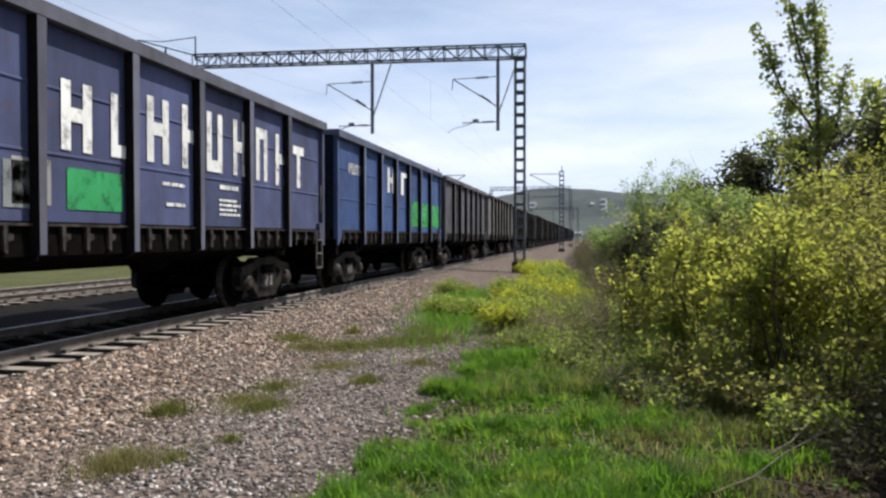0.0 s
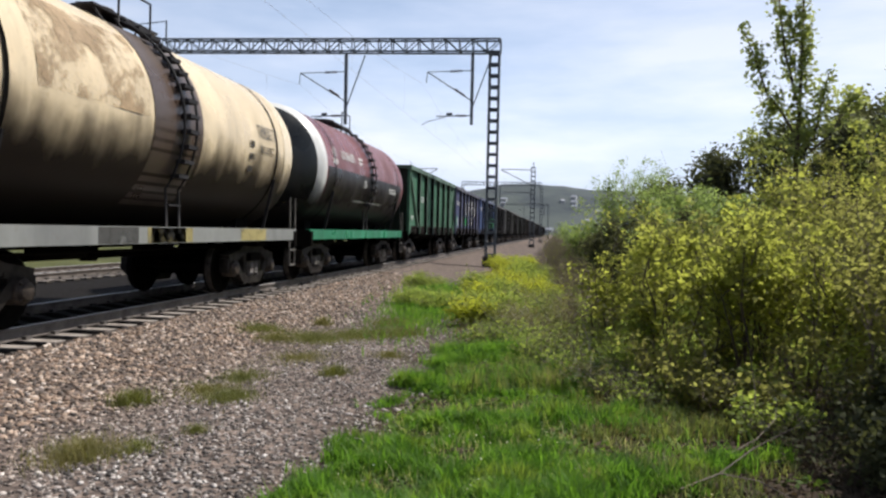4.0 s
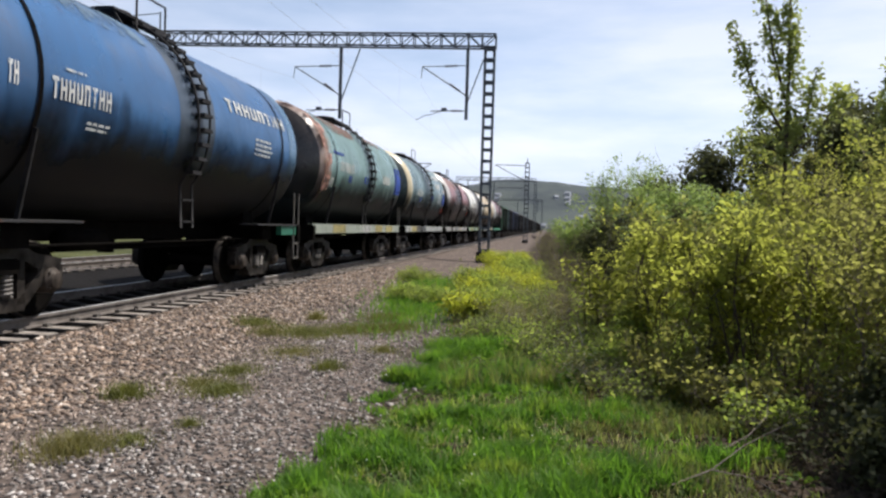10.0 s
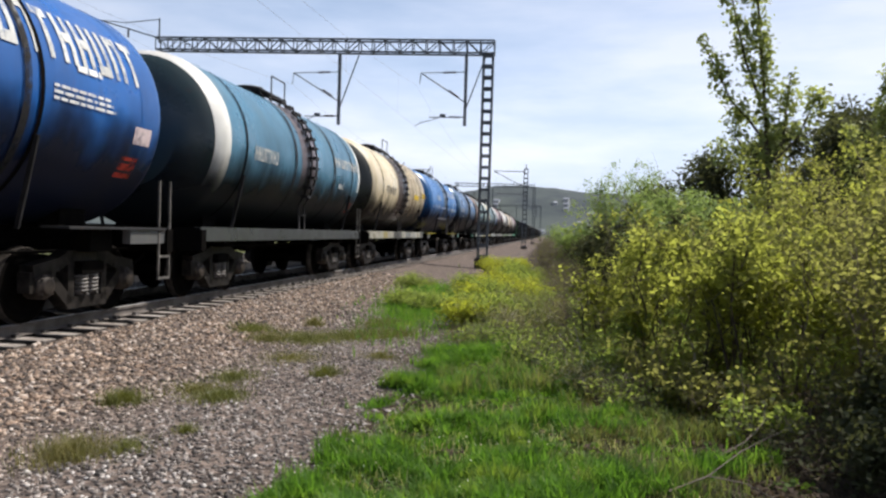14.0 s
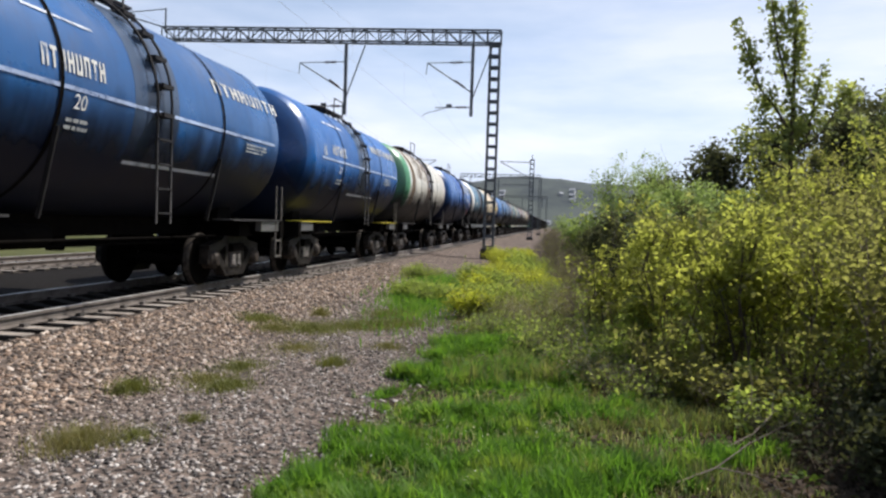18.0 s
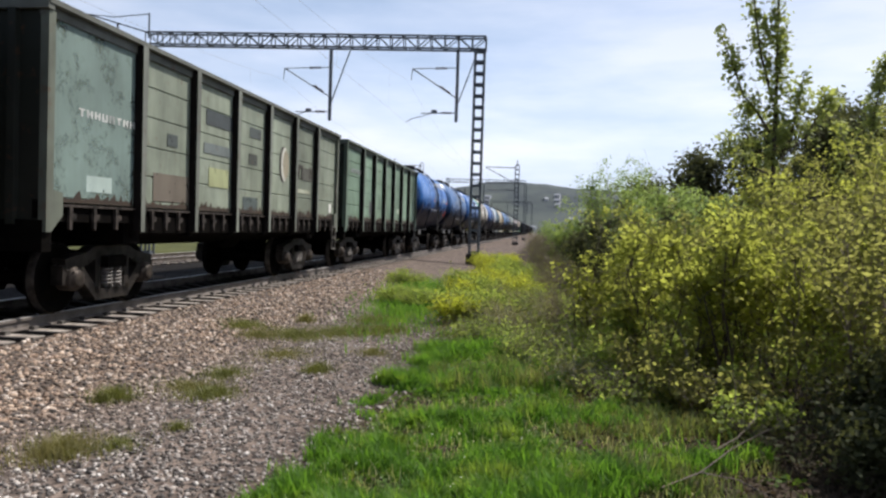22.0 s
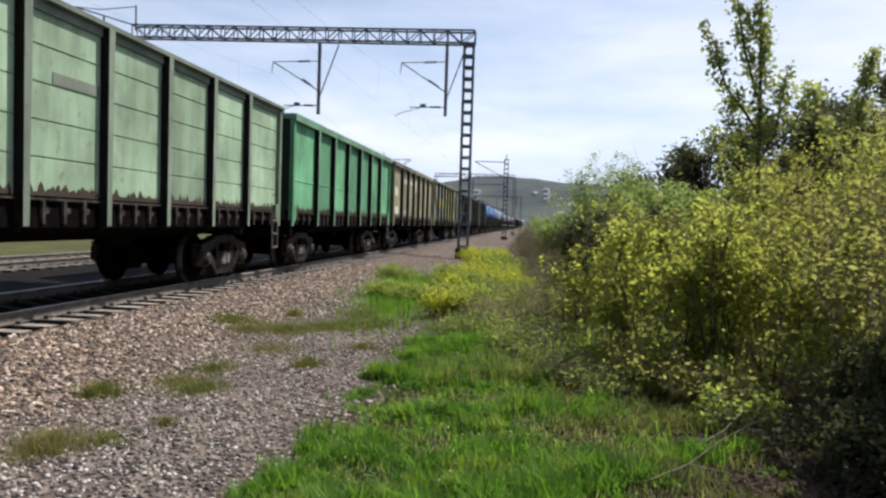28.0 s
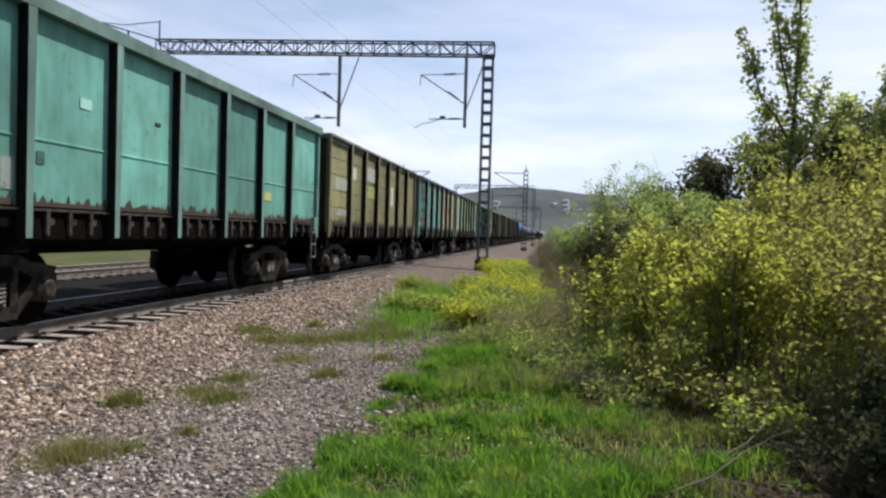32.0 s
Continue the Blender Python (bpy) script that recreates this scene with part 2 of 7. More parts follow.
def ballast_material():
    m, nt, b = material("ballast_stones")
    geo = nt.nodes.new("ShaderNodeNewGeometry")
    info = nt.nodes.new("ShaderNodeObjectInfo")
    add = nt.nodes.new("ShaderNodeMath")
    add.operation = "ADD"
    nt.links.new(geo.outputs["Random Per Island"], add.inputs[0])
    nt.links.new(info.outputs["Random"], add.inputs[1])
    fr = nt.nodes.new("ShaderNodeMath")
    fr.operation = "FRACT"
    nt.links.new(add.outputs[0], fr.inputs[0])
    ramp = nt.nodes.new("ShaderNodeValToRGB")
    el = ramp.color_ramp.elements
    el[0].position, el[0].color = 0.0, (0.040, 0.034, 0.032, 1)
    el[1].position, el[1].color = 1.0, (0.72, 0.62, 0.54, 1)
    for p, c in ((0.28, (0.090, 0.066, 0.050, 1)), (0.58, (0.27, 0.178, 0.122, 1)), (0.84, (0.49, 0.365, 0.27, 1))):
        e = el.new(p)
        e.color = c
    nt.links.new(fr.outputs[0], ramp.inputs[0])
    # grey crushed stone on the path, tan stone by the rails
    pos = nt.nodes.new("ShaderNodeSeparateXYZ")
    nt.links.new(geo.outputs["Position"], pos.inputs[0])
    grey = nt.nodes.new("ShaderNodeMapRange")
    grey.inputs[1].default_value, grey.inputs[2].default_value = -4.3, -3.2
    nt.links.new(pos.outputs[0], grey.inputs[0])
    hue = node(nt, "ShaderNodeHueSaturation", Saturation=0.42, Value=0.90)
    nt.links.new(ramp.outputs[0], hue.inputs["Color"])
    col = mixed(nt, grey.outputs[0], ramp.outputs[0], hue.outputs[0])
    v = coords(nt, shift=False)
    grain = noise_fac(nt, v, 60, 3)
    col = mixed(nt, scaled(nt, grain, 0.3), col, (0.12, 0.10, 0.09))
    dirt = noise_fac(nt, v, 0.9, 6, 0.42, 0.68, 0.65)
    col = mixed(nt, scaled(nt, dirt, 0.5), col, (0.09, 0.072, 0.06))
    nt.links.new(col, b.inputs["Base Color"])
    b.inputs["Roughness"].default_value = 0.9
    return m


def ground_material():
    """Crushed stone, with soil under the plants further off to the side."""
    m, nt, b = material("ground_soil_and_grit")
    v = coords(nt, shift=False)
    vor = node(nt, "ShaderNodeTexVoronoi", Scale=17.0)
    nt.links.new(v, vor.inputs["Vector"])
    ramp = nt.nodes.new("ShaderNodeValToRGB")
    el = ramp.color_ramp.elements
    el[0].color, el[1].color = (0.028, 0.023, 0.022, 1), (0.21, 0.165, 0.14, 1)
    sep = nt.nodes.new("ShaderNodeSeparateColor")
    nt.links.new(vor.outputs["Color"], sep.inputs[0])
    nt.links.new(sep.outputs[0], ramp.inputs[0])
    soil = mixed(nt, noise_fac(nt, v, 2.3, 8, rough=0.7), (0.050, 0.036, 0.024), (0.022, 0.019, 0.011))
    soil = mixed(nt, scaled(nt, noise_fac(nt, v, 9.0, 6, 0.5, 0.62), 0.6), soil, (0.11, 0.085, 0.06))
    pos = nt.nodes.new("ShaderNodeSeparateXYZ")
    nt.links.new(v, pos.inputs[0])
    wob = noise_fac(nt, v, 0.8, 4, 0.2, 0.8)
    add = nt.nodes.new("ShaderNodeMath")
    add.operation = "ADD"
    nt.links.new(pos.outputs[0], add.inputs[0])
    nt.links.new(wob, add.inputs[1])
    edge = nt.nodes.new("ShaderNodeMapRange")
    edge.inputs[1].default_value, edge.inputs[2].default_value = -1.5, -1.0
    nt.links.new(add.outputs[0], edge.inputs[0])
    far = nt.nodes.new("ShaderNodeMapRange")
    far.inputs[1].default_value, far.inputs[2].default_value = -17.5, -19.0
    nt.links.new(pos.outputs[0], far.inputs[0])
    mx = nt.nodes.new("ShaderNodeMath")
    mx.operation = "MAXIMUM"
    nt.links.new(edge.outputs[0], mx.inputs[0])
    nt.links.new(far.outputs[0], mx.inputs[1])
    # bed under and between the tracks: train shade painted near black, with oil
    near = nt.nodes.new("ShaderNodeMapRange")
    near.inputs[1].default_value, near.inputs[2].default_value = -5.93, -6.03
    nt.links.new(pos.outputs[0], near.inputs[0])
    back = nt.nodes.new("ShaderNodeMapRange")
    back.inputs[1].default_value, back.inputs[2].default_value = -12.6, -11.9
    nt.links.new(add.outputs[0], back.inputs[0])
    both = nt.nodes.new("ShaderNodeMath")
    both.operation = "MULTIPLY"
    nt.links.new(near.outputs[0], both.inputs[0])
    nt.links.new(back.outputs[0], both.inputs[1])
    b.inputs["Specular IOR Level"].default_value = 0.08
    meadow = mixed(nt, noise_fac(nt, v, 0.5, 6), (0.095, 0.10, 0.035), (0.05, 0.055, 0.025))
    out = nt.nodes.new("ShaderNodeMapRange")
    out.inputs[1].default_value, out.inputs[2].default_value = -19.5, -22.0
    nt.links.new(pos.outputs[0], out.inputs[0])
    soil = mixed(nt, out.outputs[0], soil, meadow)
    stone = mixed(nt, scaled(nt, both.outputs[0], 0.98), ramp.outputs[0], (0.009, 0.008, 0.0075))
    col = mixed(nt, mx.outputs[0], stone, soil)
    nt.links.new(col, b.inputs["Base Color"])
    b.inputs["Roughness"].default_value = 0.95
    bump(nt, b, vor.outputs["Distance"], 0.6, 0.03)
    return m


def leaf_material(name, young, old, through_light=0.45, rough=0.5, yellow=None):
    m, nt, b = material(name)
    geo = nt.nodes.new("ShaderNodeNewGeometry")
    v = coords(nt, shift=False)
    patch = noise_fac(nt, v, 1.1, 3, 0.35, 0.65)
    col = mixed(nt, scaled(nt, geo.outputs["Random Per Island"], 0.7), young, old)
    col = mixed(nt, scaled(nt, noise_fac(nt, v, 3.3, 3, 0.45, 0.7), 0.6), col, tuple(c * 0.6 for c in old))
    col = mixed(nt, scaled(nt, patch, 0.5), col, old)
    if yellow:
        col = mixed(nt, scaled(nt, noise_fac(nt, v, 2.7, 5, 0.52, 0.68), 0.5), col, yellow)
    nt.links.new(col, b.inputs["Base Color"])
    b.inputs["Roughness"].default_value = rough
    b.inputs["Specular IOR Level"].default_value = 0.25
    tr = nt.nodes.new("ShaderNodeBsdfTranslucent")
    lit = mixed(nt, 1.0, col, (1.9, 1.85, 1.2), "MULTIPLY")
    nt.links.new(lit, tr.inputs["Color"])
    sh = node(nt, "ShaderNodeMixShader", Fac=through_light)
    nt.links.new(b.outputs[0], sh.inputs[1])
    nt.links.new(tr.outputs[0], sh.inputs[2])
    nt.links.new(sh.outputs[0], nt.nodes["Material Output"].inputs["Surface"])
    return m


BALLAST = ballast_material()
GROUND = ground_material()
LEAF_BUSH = leaf_material("bush_leaves", (0.265, 0.295, 0.07), (0.16, 0.17, 0.055), 0.72, 0.75)
LEAF_OLIVE = leaf_material("olive_leaves", (0.205, 0.215, 0.08), (0.13, 0.13, 0.055), 0.72, 0.8)
VERGE = leaf_material("verge_grass", (0.17, 0.23, 0.06), (0.085, 0.10, 0.035), 0.4, 0.7, (0.27, 0.24, 0.12))
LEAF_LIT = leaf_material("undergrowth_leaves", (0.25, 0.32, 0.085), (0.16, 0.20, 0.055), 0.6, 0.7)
LEAF_DARK = leaf_material("dark_leaves", (0.095, 0.105, 0.05), (0.045, 0.05, 0.026), 0.35, 0.85)
LEAF_TREE = leaf_material("poplar_leaves", (0.32, 0.36, 0.14), (0.14, 0.17, 0.07), 0.5)
LEAF_PALE = leaf_material("willow_leaves", (0.25, 0.32, 0.12), (0.14, 0.20, 0.075), 0.5)
LEAF_YELLOW = leaf_material("spurge_leaves", (0.42, 0.43, 0.05), (0.22, 0.26, 0.045), 0.5)
GRASS = leaf_material("lush_grass", (0.135, 0.275, 0.032), (0.055, 0.125, 0.018), 0.5, 0.6, (0.25, 0.31, 0.06))
LEAF_DULL = leaf_material("dull_weeds", (0.23, 0.24, 0.09), (0.12, 0.11, 0.055), 0.4, 0.8)
BROWN = leaf_material("dead_leaves", (0.13, 0.095, 0.07), (0.05, 0.036, 0.026), 0.2, 0.9)
PETAL = leaf_material("white_petals", (0.75, 0.75, 0.72), (0.6, 0.6, 0.5), 0.3, 0.6)
GRASS_DRY = leaf_material("dry_grass", (0.22, 0.19, 0.085), (0.10, 0.11, 0.03), 0.35)
TWIG = plain("grey_brown_twigs", (0.21, 0.165, 0.14), 0.85, vary=0.4)
DEADWOOD = plain("pale_dead_wood", (0.42, 0.37, 0.30), 0.8)
BARK = plain("bark", (0.12, 0.095, 0.07), 0.9, vary=0.5, scale=9)


def hill_material():
    m, nt, b = material("wooded_hill")
    v = coords(nt, shift=False)
    trees = noise_fac(nt, v, 0.045, 8, 0.38, 0.62, 0.65)
    field = noise_fac(nt, v, 0.008, 4, 0.48, 0.6)
    col = mixed(nt, trees, (0.006, 0.010, 0.008), (0.032, 0.040, 0.026))
    col = mixed(nt, scaled(nt, field, 0.6), col, (0.06, 0.07, 0.045))
    # distance haze painted in: a little blue-grey over the whole hill
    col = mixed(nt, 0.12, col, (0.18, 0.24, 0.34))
    nt.links.new(col, b.inputs["Base Color"])
    b.inputs["Roughness"].default_value = 1.0
    return m


HILL = hill_material()
HOUSE_WALL = plain("pale_house_wall", (0.55, 0.55, 0.56), 0.8, vary=0.2, scale=0.4)
HOUSE_ROOF = plain("house_roof", (0.34, 0.36, 0.40), 0.8, vary=0.3, scale=0.4)

# ---- mesh building ----
class Geo:
    """Collects boxes, tubes and turned forms into one mesh."""

    def __init__(self):
        self.v, self.f, self.smooth = [], [], []

    def add(self, verts, faces, smooth=False):
        n = len(self.v)
        self.v += [tuple(p) for p in verts]
        self.f += [tuple(i + n for i in f) for f in faces]
        self.smooth += [smooth] * len(faces)
        return self

    def box(self, x0, x1, y0, y1, z0, z1, m=None):
        p = [(x, y, z) for x in (x0, x1) for y in (y0, y1) for z in (z0, z1)]
        if m is not None:
            p = [m @ Vector(q) for q in p]
        return self.add(p, [(0, 1, 3, 2), (4, 6, 7, 5), (0, 4, 5, 1), (2, 3, 7, 6), (0, 2, 6, 4), (1, 5, 7, 3)])

    def bar(self, a, b, w, h=None, up=(0, 0, 1)):
        """A square bar from a to b."""
        a, b = Vector(a), Vector(b)
        d = (b - a).normalized()
        s = d.cross(Vector(up))
        if s.length < 1e-4:
            s = d.cross(Vector((0, 1, 0)))
        s = s.normalized() * w / 2
        u = s.cross(d).normalized() * (h or w) / 2
        p = [q + i * s + j * u for q in (a, b) for i, j in ((-1, -1), (1, -1), (1, 1), (-1, 1))]
        return self.add(p, [(0, 3, 2, 1), (4, 5, 6, 7), (0, 1, 5, 4), (1, 2, 6, 5), (2, 3, 7, 6), (3, 0, 4, 7)])

    def tube(self, pts, r, n=8, taper=None):
        """A round tube along points; taper gives the last radius."""
        pts = [Vector(p) for p in pts]
        rings = []
        for i, p in enumerate(pts):
            d = (pts[min(i + 1, len(pts) - 1)] - pts[max(i - 1, 0)]).normalized()
            s = d.cross(Vector((0.31, 0.17, 0.93)))
            s = s.normalized() if s.length > 1e-4 else Vector((1, 0, 0))
            u = s.cross(d)
            k = r if taper is None else r + (taper - r) * i / max(1, len(pts) - 1)
            rings.append([p + k * (math.cos(a) * s + math.sin(a) * u) for a in (2 * math.pi * j / n for j in range(n))])
        faces = [(i * n + j, i * n + (j + 1) % n, (i + 1) * n + (j + 1) % n, (i + 1) * n + j) for i in range(len(pts) - 1) for j in range(n)]
        self.add([q for ring in rings for q in ring], faces, True)
        k = len(self.v) - len(pts) * n
        self.f += [tuple(k + j for j in range(n)), tuple(len(self.v) - 1 - j for j in range(n))]
        self.smooth += [False, False]
        return self

    def turned(self, profile, axis="y", n=24, m=None, smooth=True, start=0.0, stop=360.0):
        """(place along the axis, radius) pairs turned about the axis."""
        full = stop - start >= 359.9
        k = n if full else n + 1
        pts = []
        for s, r in profile:
            for j in range(k):
                a = radians(start + (stop - start) * j / n)
                c, d = r * math.cos(a), r * math.sin(a)
                p = {"y": (c, s, d), "x": (s, c, d), "z": (c, d, s)}[axis]
                pts.append(m @ Vector(p) if m is not None else p)
        faces = []
        for i in range(len(profile) - 1):
            for j in range(n):
                q = (j + 1) % k
                faces.append((i * k + j, i * k + q, (i + 1) * k + q, (i + 1) * k + j))
        return self.add(pts, faces, smooth)

    def prism(self, poly, x0, x1):
        """A (y, z) outline pushed out from x0 to x1."""
        n = len(poly)
        p = [(x0, y, z) for y, z in poly] + [(x1, y, z) for y, z in poly]
        return self.add(p, [tuple(range(n)), tuple(range(2 * n - 1, n - 1, -1))] + [(i, i + n, (i + 1) % n + n, (i + 1) % n) for i in range(n)])

    def mesh(self, name, mat):
        me = bpy.data.meshes.new(name)
        me.from_pydata(self.v, [], self.f)
        me.polygons.foreach_set("use_smooth", self.smooth)
        me.materials.append(mat)
        me.update()
        return me


def part(name, geo, mat, parent=None, label="", color=None):
    ob = new(name, geo.mesh(name, mat))
    if parent is not None:
        ob.parent = parent
    if color is not None:
        ob.color = (*color, 1)
    return tagged(ob, label)


def raw_mesh(name, verts, faces_n, loops, mat):
    """A mesh from arrays: verts (n, 3), every face with faces_n corners."""
    me = bpy.data.meshes.new(name)
    nf = len(loops) // faces_n
    me.vertices.add(len(verts))
    me.vertices.foreach_set("co", np.asarray(verts, dtype=np.float32).ravel())
    me.loops.add(len(loops))
    me.loops.foreach_set("vertex_index", np.asarray(loops, dtype=np.int32))
    me.polygons.add(nf)
    me.polygons.foreach_set("loop_start", np.arange(0, len(loops), faces_n, dtype=np.int32))
    me.materials.append(mat)
    me.update(calc_edges=True)
    return me


def ground_height(x, y):
    """The lie of the land: track bed, shoulder, path, verge."""
    x = np.asarray(x, dtype=float)
    y = np.asarray(y, dtype=float)
    z = np.interp(x, [-400, -60, -30, -22, -18.5, -16.3, -15.3, -15.0, -12.4, -12.1, -11.4, -10.2, -9.2, -8.7, -8.3, -6.4, -6.10, -6.02, -5.75, -5.35, -4.2, -3.4, -1.6, -0.6, 1.5, 6, 20, 60, 400],
                  [-3.0, -2.0, -1.2, -0.9, -0.75, -0.22, -0.20, -0.20, -0.20, -0.20, -0.22, -0.34, -0.24, -0.22, -0.28, -0.31, -0.305, -0.165, -0.18, -0.25, -0.36, -0.40, -0.40, -0.34, -0.30, -0.35, -0.2, 0.5, 2.0])
    return z + 0.02 * np.sin(x * 1.7 + y * 0.6) * np.sin(y * 0.9) * (x > -5)

# ---- ground ----
def build_ground():
    xs = np.unique(np.concatenate([np.array([-2500, -900, -400, -120, -60, -30, -25]), np.arange(-22, 4, 0.35), np.array([-6.4, -6.3, -6.10, -6.02, -5.87, -5.75]), np.array([4, 5, 6, 8, 12, 20, 40, 60, 120, 400, 900, 2500])]))
    ys = np.unique(np.concatenate([np.array([-400, -120, -60, -30, -15]), np.arange(-8, 40, 0.5), np.arange(40, 100, 4), np.array([120, 160, 250, 400, 700, 1200, 2500])]))
    X, Y = np.meshgrid(xs, ys, indexing="ij")
    Z = ground_height(X, Y)
    n, m = len(xs), len(ys)
    idx = np.arange(n * m).reshape(n, m)
    quads = np.stack([idx[:-1, :-1], idx[1:, :-1], idx[1:, 1:], idx[:-1, 1:]], -1).reshape(-1)
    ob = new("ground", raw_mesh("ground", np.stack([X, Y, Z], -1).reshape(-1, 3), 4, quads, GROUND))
    for p in ob.data.polygons:
        p.use_smooth = True
    return tagged(ob, "crushed-stone track bed and path running into grassy earth", "ground", kind="structure")


ground = build_ground()

TRACK, TRACK_FAR = -7.36, -13.7


def rail_outline():
    return [(-0.075, -0.147), (0.075, -0.147), (0.075, -0.135), (0.012, -0.12), (0.009, -0.045), (0.036, -0.036), (0.036, -0.004), (0.03, 0.0), (-0.03, 0.0), (-0.036, -0.004), (-0.036, -0.036), (-0.009, -0.045), (-0.012, -0.12), (-0.075, -0.135)]


def build_track(cx, label):
    track = tagged(new("railway_track"), label, "railway track", kind="structure")
    track.location = (cx, 0, 0)
    for side in (-1, 1):
        x = side * 0.796
        g = Geo()
        o = rail_outline()
        n = len(o)
        cuts = [-60, 0, 30, 100, 900]
        g.add([(x + a, y, b) for y in cuts for a, b in o], [(i * n + j, i * n + (j + 1) % n, (i + 1) * n + (j + 1) % n, (i + 1) * n + j) for i in range(len(cuts) - 1) for j in range(n)])
        rail = part("rail", g, RAILSIDE, track, "rusty steel rail with a worn shiny head")
        top = Geo().box(x - 0.029, x + 0.029, -60, 900, -0.004, 0.0015)
        part("rail_head", top, TREAD, rail)
    return track


track_near = build_track(TRACK, "railway track on concrete sleepers under the moving train")
track_far = build_track(TRACK_FAR, "second railway track on concrete sleepers beyond the train")


def sleeper_geo():
    g = Geo()
    prof = [(-1.35, 0.04), (-0.55, 0.04), (-0.35, 0.0), (0.35, 0.0), (0.55, 0.04), (1.35, 0.04)]
    v, f = [], []
    for x, dz in prof:
        v += [(x, -0.15, -0.34), (x, -0.105, -0.187 + dz), (x, 0.105, -0.187 + dz), (x, 0.15, -0.34)]
    for i in range(len(prof) - 1):
        for j in range(3):
            f.append((i * 4 + j, i * 4 + j + 1, i * 4 + 5 + j, i * 4 + 4 + j))
    f += [(3, 2, 1, 0), (20, 21, 22, 23)]
    g.add(v, f)
    return g


def build_sleepers():
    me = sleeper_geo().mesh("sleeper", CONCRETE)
    clip = Geo()
    for s in (-1, 1):
        for e in (-1, 1):
            clip.box(s * 0.796 + e * 0.10 - 0.035, s * 0.796 + e * 0.10 + 0.035, -0.05, 0.05, -0.15, -0.105)
    clip_me = clip.mesh("rail_fastening", CAST)
    rng = random.Random(4)
    for track, lo, hi in ((track_near, 1.0, 62.0), (track_far, 8.0, 62.0)):
        y = lo
        while y < hi:
            s = new("sleeper", me)
            s.parent = track
            s.location = (rng.uniform(-0.02, 0.02), y, rng.uniform(-0.008, 0.004))
            if y < 30:
                c = new("rail_fastening", clip_me)
                c.parent = s
            y += 0.543
        far = Geo()
        base = sleeper_geo()
        while y < 260:
            far.add([(a, b + y, c) for a, b, c in base.v], base.f)
            y += 0.543
        ob = part("sleepers_far", far, CONCRETE, track)
        tagged(ob, kind="stuff")


# ---- wagons ----
SEAT, HALF_G, HALF_T = 3.86, 6.96, 6.01


def wheelset_geo():
    g = Geo()
    for s in (-1, 1):
        prof = [(0.065, 0.10), (0.055, 0.16), (0.02, 0.24), (0.02, 0.37), (0.06, 0.40), (0.065, 0.47), (0.0, 0.478), (-0.04, 0.482), (-0.05, 0.505), (-0.066, 0.505), (-0.068, 0.40), (-0.03, 0.37), (-0.03, 0.24), (-0.07, 0.16), (-0.075, 0.10)]
        g.turned([(s * (0.79 + a), r) for a, r in prof], "x", 20)
    g.turned([(-1.1, 0.001), (-1.1, 0.07), (-0.74, 0.09), (-0.6, 0.085), (0.6, 0.085), (0.74, 0.09), (1.1, 0.07), (1.1, 0.001)], "x", 12)
    return g


def side_frame_geo(s):
    """A cast side frame: arched top chord, sloping lower chord, two columns round the spring window."""
    g = Geo()
    x = s * 1.018
    chords = (((-1.12, 0.66), (-0.62, 0.74), 0.17), ((-0.62, 0.74), (-0.40, 0.84), 0.16), ((-0.42, 0.84), (0.42, 0.84), 0.14), ((0.40, 0.84), (0.62, 0.74), 0.16), ((0.62, 0.74), (1.12, 0.66), 0.17),
              ((-0.86, 0.64), (-0.40, 0.24), 0.15), ((-0.44, 0.22), (0.44, 0.22), 0.15), ((0.40, 0.24), (0.86, 0.64), 0.15), ((-0.37, 0.22), (-0.37, 0.84), 0.13), ((0.37, 0.22), (0.37, 0.84), 0.13))
    for a, b, w in chords:
        g.bar((x, a[0], a[1]), (x, b[0], b[1]), 0.19, w)
    for y in (-0.925, 0.925):
        for e in (-1, 1):
            g.box(x - 0.085, x + 0.085, y + e * 0.2 - 0.045, y + e * 0.2 + 0.045, 0.40, 0.66)
    return g


def axle_box_geo(s, y):
    """The round adapter cap at the end of an axle, with its bolted cover."""
    at = Matrix.Translation((0, y, 0.475))
    g = Geo().turned([(s * 0.93, 0.165), (s * 1.13, 0.165), (s * 1.15, 0.15), (s * 1.15, 0.125), (s * 1.19, 0.115), (s * 1.20, 0.09), (s * 1.20, 0.001)], "x", 18, at)
    for k in range(4):
        a = radians(45 + 90 * k)
        g.turned([(s * 1.14, 0.018), (s * 1.172, 0.018), (s * 1.172, 0.001)], "x", 6, Matrix.Translation((0, y + 0.137 * math.cos(a), 0.475 + 0.137 * math.sin(a))))
    return g


def spring_geo(s, dy):
    """A nest of coils standing in the window of the side frame."""
    g = Geo()
    pts = []
    for k in range(51):
        a = k / 9 * 2 * math.pi
        pts.append((s * 1.075 + 0.088 * math.cos(a), dy + 0.088 * math.sin(a), 0.32 + 0.28 * k / 50))
    g.tube(pts, 0.021, 5)
    g.turned([(0.31, 0.05), (0.60, 0.05)], "z", 8, Matrix.Translation((s * 1.075, dy, 0)))
    return g


